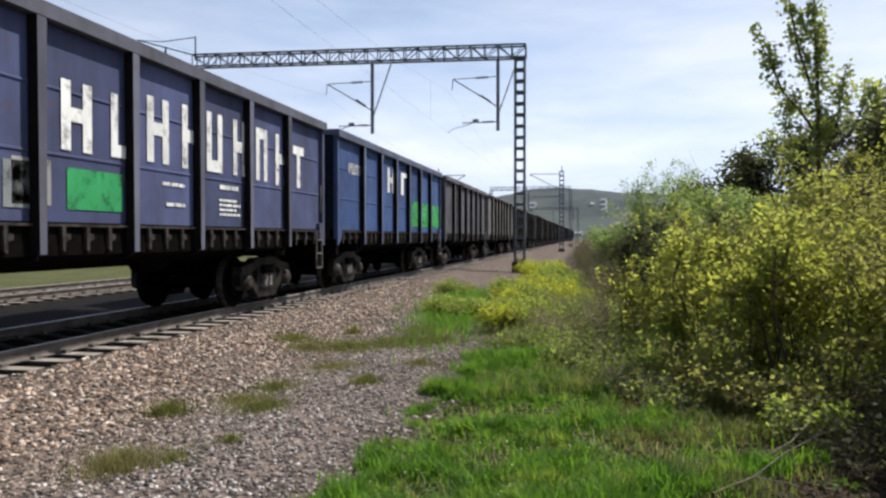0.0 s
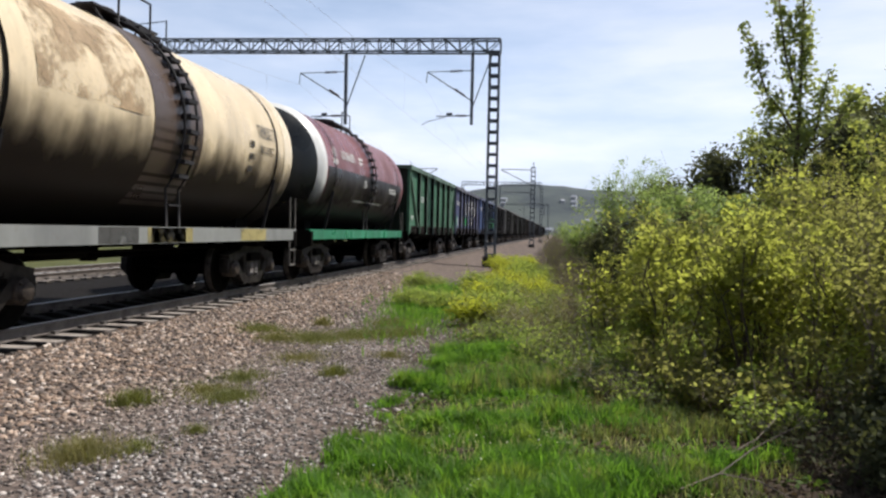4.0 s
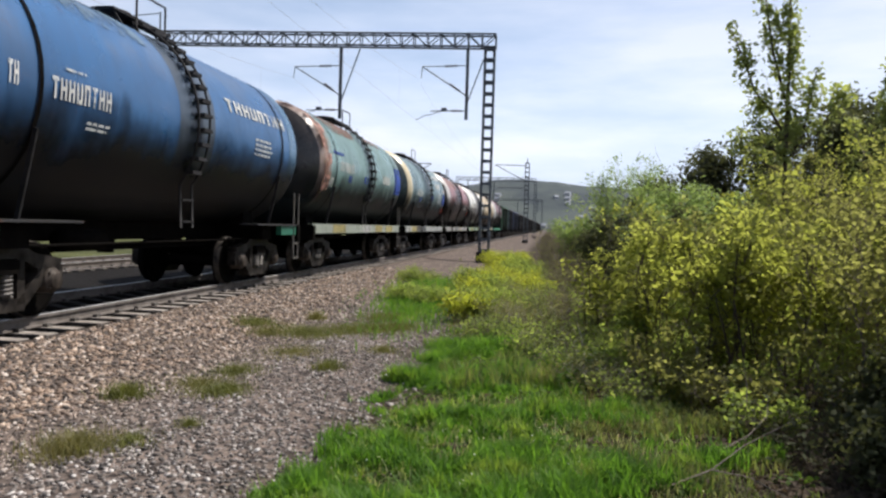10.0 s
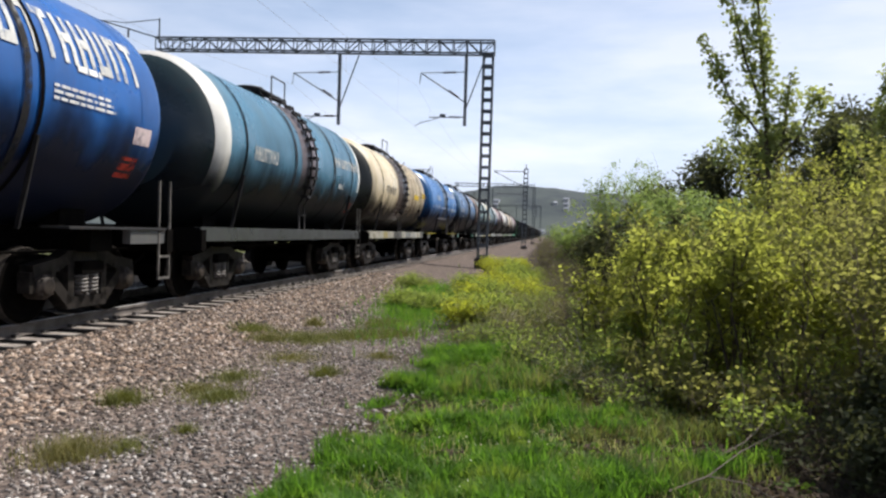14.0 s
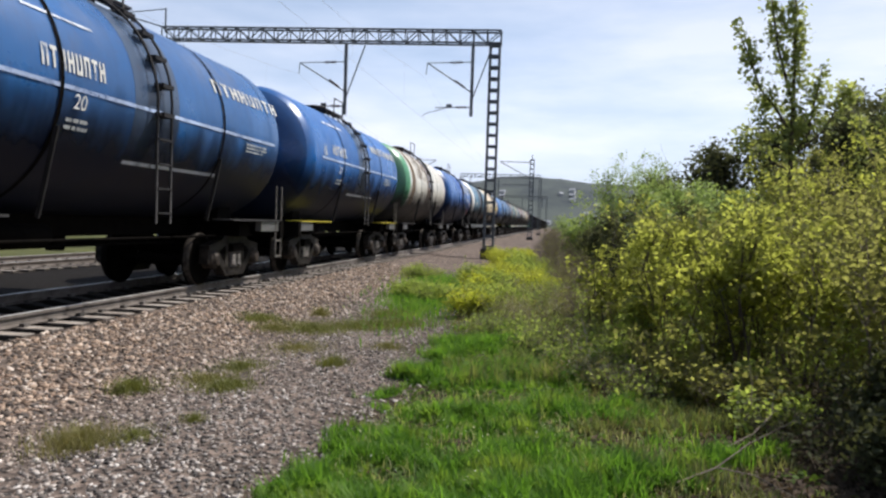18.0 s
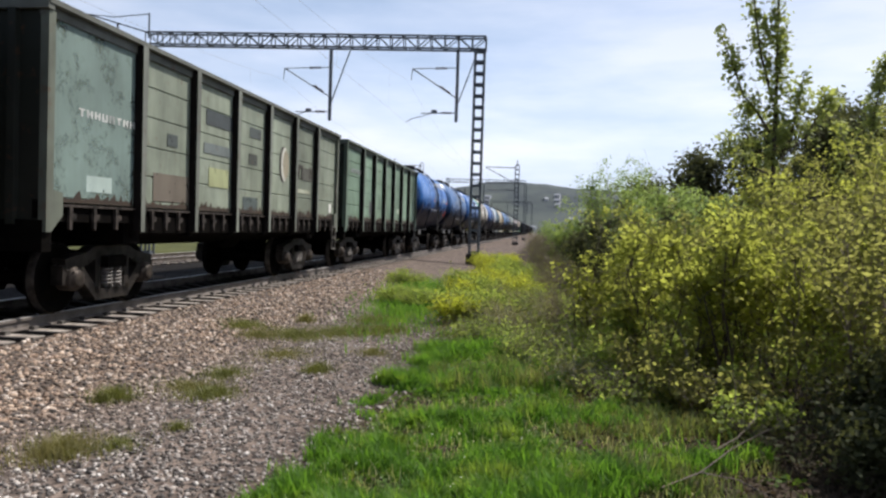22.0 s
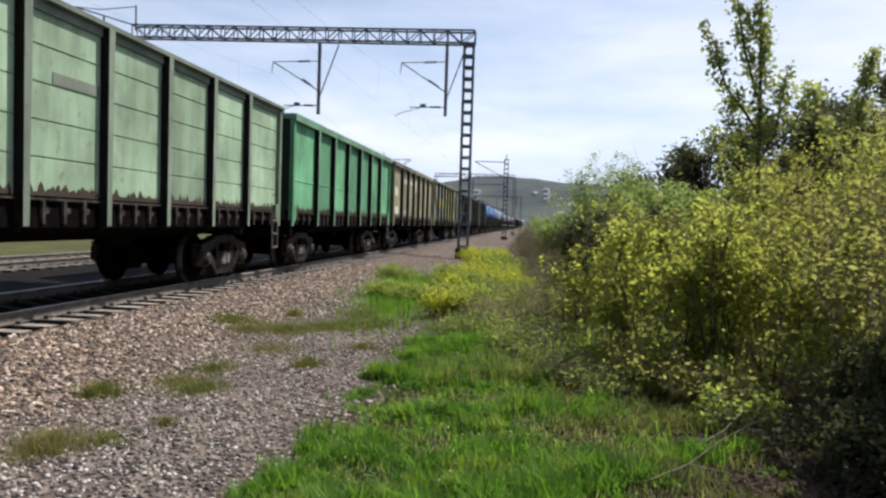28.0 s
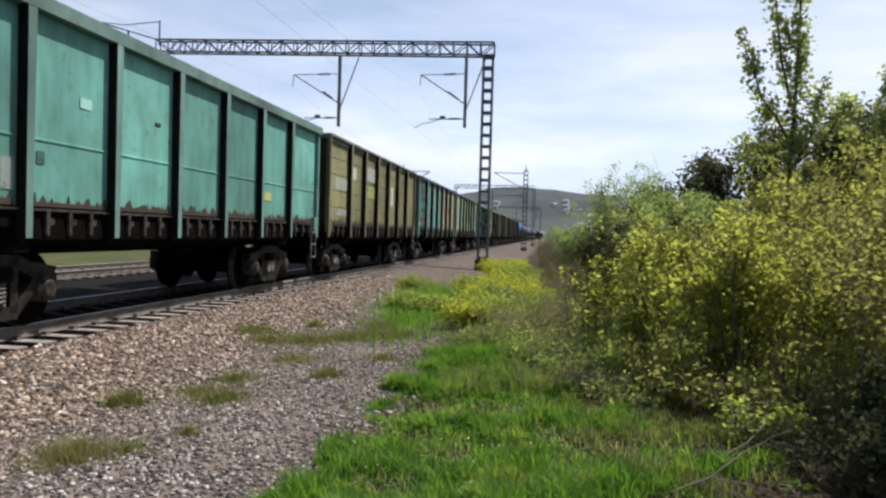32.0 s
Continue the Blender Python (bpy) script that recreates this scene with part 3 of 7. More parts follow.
def add_bogie(car, y):
    b = Geo()
    b.box(-1.19, 1.19, -0.25, 0.25, 0.60, 0.76)
    b.box(-1.0, 1.0, -0.2, 0.2, 0.54, 0.82)
    b.turned([(0.80, 0.25), (0.93, 0.22), (0.93, 0.001)], "z", 16)
    b.bar((-0.55, -0.95, 0.62), (-0.55, 0.95, 0.62), 0.07)
    b.bar((0.55, -0.95, 0.62), (0.55, 0.95, 0.62), 0.07)
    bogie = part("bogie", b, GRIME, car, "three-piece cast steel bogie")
    bogie.location = (0, y, 0)
    for e in (-0.925, 0.925):
        w = new("wheelset", WHEEL_MESH)
        w.parent = bogie
        w.location = (0, e, 0.478)
        tread = new("tyre", TYRE_MESH)
        tread.parent = bogie
        tread.location = (0, e, 0.478)
        shoe = new("brake_shoe", SHOE_MESH)
        shoe.parent = bogie
        shoe.location = (0, e * 0.44, 0.478)
    for s in (-1, 1):
        f = new("side_frame", FRAME_MESH[s])
        f.parent = bogie
        for k in (-0.115, 0.115):
            q = new("coil_spring", SPRING_MESH[s, k])
            q.parent = bogie
        for e in (-0.925, 0.925):
            q = new("axle_box", BOX_MESH[s, e])
            q.parent = bogie
    return bogie


CASTDIRT_TYRE = plain("worn_tyre", (0.10, 0.085, 0.075), 0.45, 0.4, 0.6, 8, dark=(0.02, 0.018, 0.016))
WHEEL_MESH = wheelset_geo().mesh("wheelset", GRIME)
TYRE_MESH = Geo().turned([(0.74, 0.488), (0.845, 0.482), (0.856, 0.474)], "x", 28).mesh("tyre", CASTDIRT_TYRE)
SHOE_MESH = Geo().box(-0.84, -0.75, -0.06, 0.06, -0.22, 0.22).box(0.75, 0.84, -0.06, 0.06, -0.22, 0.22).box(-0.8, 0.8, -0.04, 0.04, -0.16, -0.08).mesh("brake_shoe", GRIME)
BOXSTEEL = plain("oily_box_steel", (0.075, 0.06, 0.05), 0.55, 0.2, 0.5, 7, dark=(0.012, 0.010, 0.009))
FRAME_MESH = {s: side_frame_geo(s).mesh("side_frame", DARKCAST) for s in (-1, 1)}
SPRING_MESH = {(s, k): spring_geo(s, k).mesh("coil_spring", CAST) for s in (-1, 1) for k in (-0.115, 0.115)}
BOX_MESH = {(s, e): axle_box_geo(s, e).mesh("axle_box", BOXSTEEL) for s in (-1, 1) for e in (-0.925, 0.925)}


def add_coupler(car, y, s):
    g = Geo()
    g.box(-0.09, 0.09, min(y, y + s * 0.5), max(y, y + s * 0.5), 0.96, 1.14)
    g.prism([(y + s * 0.5, 0.86), (y + s * 0.72, 0.86), (y + s * 0.78, 0.95), (y + s * 0.78, 1.15), (y + s * 0.72, 1.24), (y + s * 0.5, 1.24)], -0.17, 0.15)
    part("coupler", g, GRIME, car)
    h = Geo()
    h.tube([(0.35, y, 0.95), (0.38, y + s * 0.2, 0.7), (0.34, y + s * 0.42, 0.6), (0.2, y + s * 0.6, 0.72), (0.15, y + s * 0.7, 0.85)], 0.03, 6)
    part("brake_hose", h, GRIME, car)


POSTS = (-4.37, -2.62, -0.87, 0.87, 2.62, 4.37)
EDGES = (-6.5,) + POSTS + (6.5,)


def gondola(ribs, diagonal):
    """An open-top wagon with ribbed steel sides. x points to the near side, y ahead, z = 0 is the rail head."""
    car = new("open_wagon")
    body = Geo()
    body.box(-0.26, 0.26, -6.4, 6.4, 0.92, 1.26).box(-1.46, 1.46, -6.42, 6.42, 1.24, 1.34)
    for y in (-4.33, 4.33):
        body.box(-1.4, 1.4, y - 0.22, y + 0.22, 0.95, 1.25)
    for y in POSTS:
        body.box(-1.48, 1.48, y - 0.06, y + 0.06, 1.05, 1.24)
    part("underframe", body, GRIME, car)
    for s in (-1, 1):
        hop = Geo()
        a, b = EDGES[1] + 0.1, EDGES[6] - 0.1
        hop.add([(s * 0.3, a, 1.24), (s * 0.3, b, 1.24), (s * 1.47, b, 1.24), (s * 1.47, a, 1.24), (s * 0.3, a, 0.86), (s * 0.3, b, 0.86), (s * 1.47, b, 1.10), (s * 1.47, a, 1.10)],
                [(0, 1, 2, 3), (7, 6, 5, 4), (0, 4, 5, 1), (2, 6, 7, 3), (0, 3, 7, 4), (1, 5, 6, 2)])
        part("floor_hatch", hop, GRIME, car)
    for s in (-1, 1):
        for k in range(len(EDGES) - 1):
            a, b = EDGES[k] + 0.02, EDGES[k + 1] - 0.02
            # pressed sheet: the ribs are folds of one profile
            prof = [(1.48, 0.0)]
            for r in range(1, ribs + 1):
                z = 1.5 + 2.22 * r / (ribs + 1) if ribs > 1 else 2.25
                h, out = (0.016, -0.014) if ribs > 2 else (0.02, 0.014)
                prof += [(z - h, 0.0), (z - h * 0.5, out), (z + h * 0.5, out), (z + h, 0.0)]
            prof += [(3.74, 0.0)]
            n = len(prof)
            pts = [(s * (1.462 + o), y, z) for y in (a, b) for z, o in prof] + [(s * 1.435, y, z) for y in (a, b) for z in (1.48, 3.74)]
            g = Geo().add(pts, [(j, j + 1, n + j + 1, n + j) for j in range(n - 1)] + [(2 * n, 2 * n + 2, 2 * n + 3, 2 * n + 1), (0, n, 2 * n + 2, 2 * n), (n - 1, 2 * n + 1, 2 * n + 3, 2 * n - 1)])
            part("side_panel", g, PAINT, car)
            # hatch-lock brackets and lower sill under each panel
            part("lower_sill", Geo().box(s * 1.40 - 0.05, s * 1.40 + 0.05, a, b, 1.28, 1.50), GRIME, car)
            comb = [(a, 1.46), (a, 1.43)]
            for u in (0.25, 0.5, 0.75):
                y = a + (b - a) * u
                comb += [(y - 0.03, 1.43), (y - 0.025, 1.16), (y + 0.025, 1.14), (y + 0.03, 1.26), (y + 0.11, 1.28), (y + 0.11, 1.34), (y + 0.03, 1.35), (y + 0.03, 1.43)]
            lock = Geo().prism(comb + [(b, 1.43), (b, 1.46)], s * 1.47, s * 1.51)
            part("hatch_lock", lock, HOOK, car)
        for y in POSTS:
            g = Geo()
            g.prism([(y - 0.055, 1.12), (y + 0.055, 1.12), (y + 0.075, 3.79), (y - 0.075, 3.79)], s * 1.468, s * 1.595)
            post = part("side_post", g, PAINT, car)
            # the flanks' shade is painted: faces along the track get a near-black material
            post.data.materials.append(FLANK_SHADE)
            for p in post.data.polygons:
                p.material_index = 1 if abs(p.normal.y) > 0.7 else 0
        for y, e in ((-6.5, 1), (6.5, -1)):
            g = Geo()
            g.prism([(y, 1.12), (y + e * 0.10, 1.12), (y + e * 0.32, 1.32), (y + e * 0.32, 1.6), (y + e * 0.13, 1.62), (y + e * 0.13, 3.74), (y, 3.74)], s * 1.44, s * 1.545)
            part("corner_post", g, PAINT, car)
            if diagonal:
                d = Geo()
                d.bar((s * 1.515, y + e * 0.16, 3.68), (s * 1.515, y + e * 2.02, 1.46), 0.075, 0.10)
                part("diagonal_brace", d, PAINT, car)
        g = Geo()
        if ribs > 2:
            # an angle: a flange that stands out over a recessed web
            g.box(min(s * 1.425, s * 1.585), max(s * 1.425, s * 1.585), -6.53, 6.53, 3.795, SEAT)
            g.box(min(s * 1.43, s * 1.50), max(s * 1.43, s * 1.50), -6.51, 6.51, 3.67, 3.795)
        else:
            # a tall box flush with the posts
            g.box(min(s * 1.425, s * 1.60), max(s * 1.425, s * 1.60), -6.53, 6.53, 3.69, SEAT)
        part("top_chord", g, PAINT, car)
        # step ladder and handrail at one end of each side
        y = 6.36 * s
        lad = Geo()
        for q in (-0.17, 0.17):
            lad.bar((s * 1.53, y + q - 0.18 * s, 0.62), (s * 1.53, y + q - 0.18 * s, 1.42), 0.03)
        for z in (0.64, 0.95, 1.25):
            lad.bar((s * 1.53, y - 0.36 * s + 0.0, z), (s * 1.53, y - 0.0 * s, z), 0.035)
        part("step_ladder", lad, CASTDIRT, car)
        rail = Geo().tube([(s * 1.47, y - 0.2 * s, 2.45), (s * 1.58, y - 0.2 * s, 2.42), (s * 1.58, y - 0.2 * s, 1.85), (s * 1.47, y - 0.2 * s, 1.82)], 0.014, 6)
        part("grab_rail", rail, CASTDIRT, car)
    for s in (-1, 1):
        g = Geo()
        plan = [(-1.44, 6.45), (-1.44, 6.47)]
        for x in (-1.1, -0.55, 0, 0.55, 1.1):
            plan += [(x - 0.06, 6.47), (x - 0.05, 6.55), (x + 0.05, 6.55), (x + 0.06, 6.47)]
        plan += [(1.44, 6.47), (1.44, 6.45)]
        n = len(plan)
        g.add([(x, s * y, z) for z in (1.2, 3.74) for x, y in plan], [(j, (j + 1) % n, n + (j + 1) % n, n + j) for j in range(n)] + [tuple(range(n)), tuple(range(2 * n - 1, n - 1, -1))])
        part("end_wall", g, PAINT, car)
        part("end_chord", Geo().box(-1.57, 1.57, s * 6.49 - 0.06, s * 6.49 + 0.06, 3.73, SEAT - 0.004), PAINT, car)
        part("end_beam", Geo().box(-1.5, 1.5, s * 6.42 - 0.09, s * 6.42 + 0.09, 0.88, 1.26), GRIME, car)
        add_coupler(car, s * 6.2, s)
        add_bogie(car, s * 4.33)
    cyl = Geo().turned([(-0.35, 0.001), (-0.35, 0.17), (0.3, 0.17), (0.35, 0.1), (0.35, 0.001)], "y", 14, Matrix.Translation((0.5, 1.2, 0.92)))
    part("brake_cylinder", cyl, GRIME, car)
    return car


# near-black colour standing in for the shade on the post flanks
FLANK_SHADE = plain("post_flank_shade", (0.013, 0.010, 0.009), 0.9, 0.0, 0.5, 5, dark=(0.006, 0.005, 0.005))
HOOK = plain("dirty_lock_steel", (0.075, 0.062, 0.055), 0.8, 0.1, 0.6, 9, dark=(0.012, 0.011, 0.010))
CASTDIRT = plain("dusty_steel", (0.16, 0.145, 0.13), 0.8, 0.1, 0.5, 7, dark=(0.05, 0.045, 0.04))


# tank wagons
def head_profile(y, r, s, bulge):
    return [(y + s * bulge * math.sin(a), r * math.cos(a)) for a in (radians(90 * k / 8) for k in range(9))]


def tank_wagon(framed, radius, axis, half):
    car = new("tank_wagon")
    long_sill, framed = framed is True, bool(framed)
    cyl = half - 0.68
    up = Matrix.Translation((0, 0, axis))
    part("shell", Geo().turned([(-cyl, radius), (-cyl / 2, radius), (0, radius), (cyl / 2, radius), (cyl, radius)], "y", 48, up), TANK, car)
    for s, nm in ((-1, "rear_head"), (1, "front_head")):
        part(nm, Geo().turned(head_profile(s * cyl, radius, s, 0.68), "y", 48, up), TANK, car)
    for s in (-1, 1):
        knuckle = [(y, r + 0.005) for y, r in head_profile(s * cyl, radius, s, 0.68)[:3]]
        part("end_ring", Geo().turned([(s * (cyl - (0.16 if s < 0 else 0.42)), radius + 0.005)] + knuckle, "y", 48, up), TANK, car)
    part("middle_band", Geo().turned([(-0.62, radius + 0.003), (0.62, radius + 0.003)], "y", 48, up), TANK, car)
    for y in (-3.9, 3.9) if framed else (-2.2, 2.2):
        g = Geo()
        g.turned([(y - 0.035, radius + 0.018), (y + 0.035, radius + 0.018)], "y", 48, up)
        part("strap", g, GRIME, car)
        for s in (-1, 1):
            t = Geo().bar((s * (radius - 0.05), y, axis - 0.55), (s * 1.3, y + 0.02, 1.2), 0.03, 0.06)
            part("strap_tie", t, BLACKRAIL, car)
    # saddles and frame
    part("centre_sill", Geo().box(-0.24, 0.24, -5.55, 5.55, 0.92, 1.24), GRIME, car)
    for s in (-1, 1):
        part("bolster", Geo().box(-1.3, 1.3, s * 3.9 - 0.25, s * 3.9 + 0.25, 0.90, 1.22), GRIME, car)
        part("end_beam", Geo().box(-1.5, 1.5, s * 5.42 - 0.09, s * 5.42 + 0.09, 0.86, 1.22), GRIME, car)
    for y in (-3.9, 3.9):
        for s in (-1, 1):
            sad = Geo().prism([(y - 0.3, 1.2), (y + 0.3, 1.2), (y + 0.25, axis - radius * 0.78), (y - 0.25, axis - radius * 0.78)], s * 0.72 - 0.15, s * 0.72 + 0.15)
            part("saddle", sad, GRIME, car)
    for s in (-1, 1):
        if long_sill:
            chan = [(1.36, 1.02), (1.48, 1.02), (1.48, 1.265), (1.36, 1.265), (1.36, 1.25), (1.462, 1.25), (1.462, 1.035), (1.36, 1.035)]
            n = len(chan)
            g = Geo().add([(s * a, y, b) for y in (-5.5, 5.5) for a, b in chan], [(j, (j + 1) % n, n + (j + 1) % n, n + j) for j in range(n)] + [tuple(range(n)), tuple(range(2 * n - 1, n - 1, -1))])
            part("side_sill", g, TANK, car)
            part("walkway", Geo().box(min(s * 0.3, s * 1.36), max(s * 0.3, s * 1.36), -5.4, 5.4, 1.14, 1.18), GRIME, car)
            for y in (-5.2, -3.2, -1.6, 1.6, 3.2, 5.2):
                part("sill_bracket", Geo().box(min(s * 0.2, s * 1.45), max(s * 0.2, s * 1.45), y - 0.04, y + 0.04, 1.06, 1.25), GRIME, car)
        else:
            for e in (-1, 1):
                part("side_sill", Geo().box(s * 1.40 - 0.06, s * 1.40 + 0.06, min(e * 4.35, e * 5.45), max(e * 4.35, e * 5.45), 1.0, 1.2), TANK, car)
            for a, b in ((2.9, 5.3), (-5.3, -2.9)):
                part("running_board", Geo().box(min(s * 1.1, s * 1.5), max(s * 1.1, s * 1.5), a, b, 1.205, 1.235), PAINT, car)
    # ladder over the middle, platform and hatch
    top = axis + radius
    for s in (-1, 1):
        lad = Geo()
        if framed:
            arc = [(s * (radius + 0.10) * math.cos(a), axis + (radius + 0.10) * math.sin(a)) for a in (radians(d) for d in range(-35, 81, 8))]
            low = [(s * 1.42, 1.15)]
        else:
            arc = [(s * (radius + 0.10) * math.cos(a), axis + (radius + 0.10) * math.sin(a)) for a in (radians(d) for d in range(-4, 81, 7))]
            low = [(s * (radius + 0.10), 1.15)]
        path = low + arc
        for y in (-0.2, 0.2):
            lad.tube([(x, y, z) for x, z in path], 0.022, 5)
        part("ladder", lad, BLACKRAIL, car)
        for x, z in arc[1::1] if framed else arc[::2]:
            part("rung", Geo().box(x - 0.075, x + 0.075, -0.15, 0.15, z - 0.03, z + 0.03), BLACKRAIL, car)
        for z in (1.25, 1.6) if framed else (1.3, 1.65, 2.0, 2.35, 2.7):
            x = low[0][0] if not framed else s * (1.42)
            part("rung", Geo().box(x - 0.03, x + 0.03, -0.2, 0.2, z - 0.015, z + 0.015), BLACKRAIL, car)
        plat = Geo()
        plat.box(min(s * 0.34, s * 0.62), max(s * 0.34, s * 0.62), -0.9, 0.9, top + 0.04, top + 0.08)
        for y in (-0.8, -0.3, 0.3, 0.8):
            plat.bar((s * 0.55, y, top + 0.05), (s * 0.78, y, top - 0.28), 0.03)
        part("platform", plat, BLACKRAIL, car)
        rail = Geo()
        for y in (-0.45, 0.45):
            rail.tube([(s * 0.74, y, top - 0.1), (s * 0.74, y, top + 0.42)], 0.018, 5)
        rail.tube([(s * 0.74, -0.45, top + 0.42), (s * 0.74, 0.45, top + 0.42)], 0.018, 5)
        part("guard_rail", rail, BLACKRAIL, car)
    part("hatch", Geo().turned([(top - 0.06, 0.32), (top + 0.16, 0.32), (top + 0.18, 0.36), (top + 0.24, 0.34), (top + 0.28, 0.1), (top + 0.28, 0.001)], "z", 20), BLACKRAIL, car)
    part("relief_valve", Geo().turned([(top - 0.05, 0.08), (top + 0.18, 0.08), (top + 0.2, 0.12), (top + 0.26, 0.1), (top + 0.28, 0.001)], "z", 12, Matrix.Translation((0, 0.75, 0))), BLACKRAIL, car)
    part("drain_valve", Geo().turned([(0.7, 0.001), (0.7, 0.13), (0.95, 0.15), (axis - radius + 0.05, 0.2)], "z", 14), GRIME, car)
    part("brake_reservoir", Geo().turned([(-0.5, 0.001), (-0.48, 0.16), (0.48, 0.16), (0.5, 0.001)], "y", 14, Matrix.Translation((0.6, -1.6, 0.95))), GRIME, car)
    part("brake_rigging", Geo().bar((0.3, -3, 0.78), (0.3, 3, 0.78), 0.04).bar((-0.3, -3, 0.78), (-0.3, 3, 0.78), 0.04).tube([(0.9, -5.3, 0.9), (0.9, 5.3, 0.9)], 0.022, 6), GRIME, car)
    for s in (-1, 1):
        add_coupler(car, s * 5.25, s)
        add_bogie(car, s * 3.9)
        y = s * 5.3
        st = Geo()
        for q in (-0.16, 0.16):
            st.bar((s * 1.46, y + q, 0.45), (s * 1.46, y + q, 1.95 if s > 0 else 1.2), 0.03)
        for z in (0.47, 0.8):
            st.bar((s * 1.46, y - 0.16, z), (s * 1.46, y + 0.16, z), 0.035)
        part("end_step", st, CASTDIRT, car)
    return car


BLACKRAIL = plain("black_painted_steel", (0.035, 0.033, 0.034), 0.6, 0.2, 0.4)

# ---- the train ----


def patch(car, y0, y1, z0, z1, color, name="painted_patch", lift=0.0):
    """A flat painted field or plain bar on the near side of an open wagon."""
    x = 1.472 + lift
    return part(name, Geo().box(x - 0.002, x + 0.001, y0, y1, z0, z1), PATCHED if name == "painted_patch" and car is not CARS[0] and car is not CARS[-1] else MARK, car, "", color)


def wrap(car, y0, y1, a0, a1, color, name="painted_patch", lift=0.0):
    """A painted field on the near flank of a tank, between two angles above its axis."""
    r, axis = car["radius"], car["axis"]
    n = max(2, int(abs(a1 - a0) / 6))
    g = Geo().turned([(y0, r + 0.010 + lift), (y1, r + 0.010 + lift)], "y", n, Matrix.Translation((0, 0, axis)), True, a0, a1)
    mat = TANK if name == "residue_band" else PATCHED if name == "oil_streak" else MARK
    return part(name, g, mat, car, "", color)


# index, ribs, diagonal braces, panels, frame, label
OPEN = {
    -1: (2, False, (0.045, 0.085, 0.22), (0.05, 0.06, 0.09), "blue open freight wagon with a green side patch"),
    0: (2, False, (0.060, 0.072, 0.15), (0.05, 0.05, 0.055), "dark blue-grey open freight wagon with large white lettering"),
    1: (2, True, (0.047, 0.135, 0.082), (0.045, 0.115, 0.07), "green open freight wagon with diagonal end braces"),
    17: (4, False, (0.17, 0.245, 0.185), (0.035, 0.034, 0.03), "pale green open freight wagon with dented ribbed sides"),
    18: (4, False, (0.20, 0.225, 0.18), (0.04, 0.037, 0.034), "weathered grey-green open freight wagon with patched sides"),
    19: (4, False, (0.135, 0.16, 0.13), (0.036, 0.034, 0.03), "weathered green open freight wagon with faded yellow marks"),
    20: (4, True, (0.37, 0.36, 0.13), (0.05, 0.046, 0.042), "grey and yellow open freight wagon with diagonal braces"),
    21: (1, False, (0.27, 0.26, 0.16), (0.09, 0.075, 0.065), "faded olive open freight wagon with a brown frame"),
    22: (1, False, (0.12, 0.32, 0.175), (0.09, 0.24, 0.13), "bright green open freight wagon"),
    23: (4, False, (0.26, 0.36, 0.25), (0.04, 0.04, 0.036), "pale green open freight wagon with pressed ribs"),
    24: (4, False, (0.13, 0.25, 0.215), (0.035, 0.034, 0.034), "teal and olive open freight wagon with patched panels"),
    25: (4, False, (0.20, 0.195, 0.095), (0.036, 0.034, 0.03), "olive open freight wagon with ribbed sides"),
    26: (1, False, (0.115, 0.30, 0.255), (0.07, 0.11, 0.10), "turquoise open freight wagon with grey-green frame"),
}
FRONT = [(0.085, 0.085, 0.10), (0.17, 0.165, 0.155), (0.09, 0.085, 0.075), (0.11, 0.13, 0.12), (0.075, 0.08, 0.075), (0.14, 0.11, 0.09)]
for k in range(-2, -23, -1):
    OPEN[k] = (2 if k % 3 else 4, False, FRONT[(-k - 2) % 6], (0.05, 0.05, 0.052), "dark weathered open freight wagon far ahead in the train")

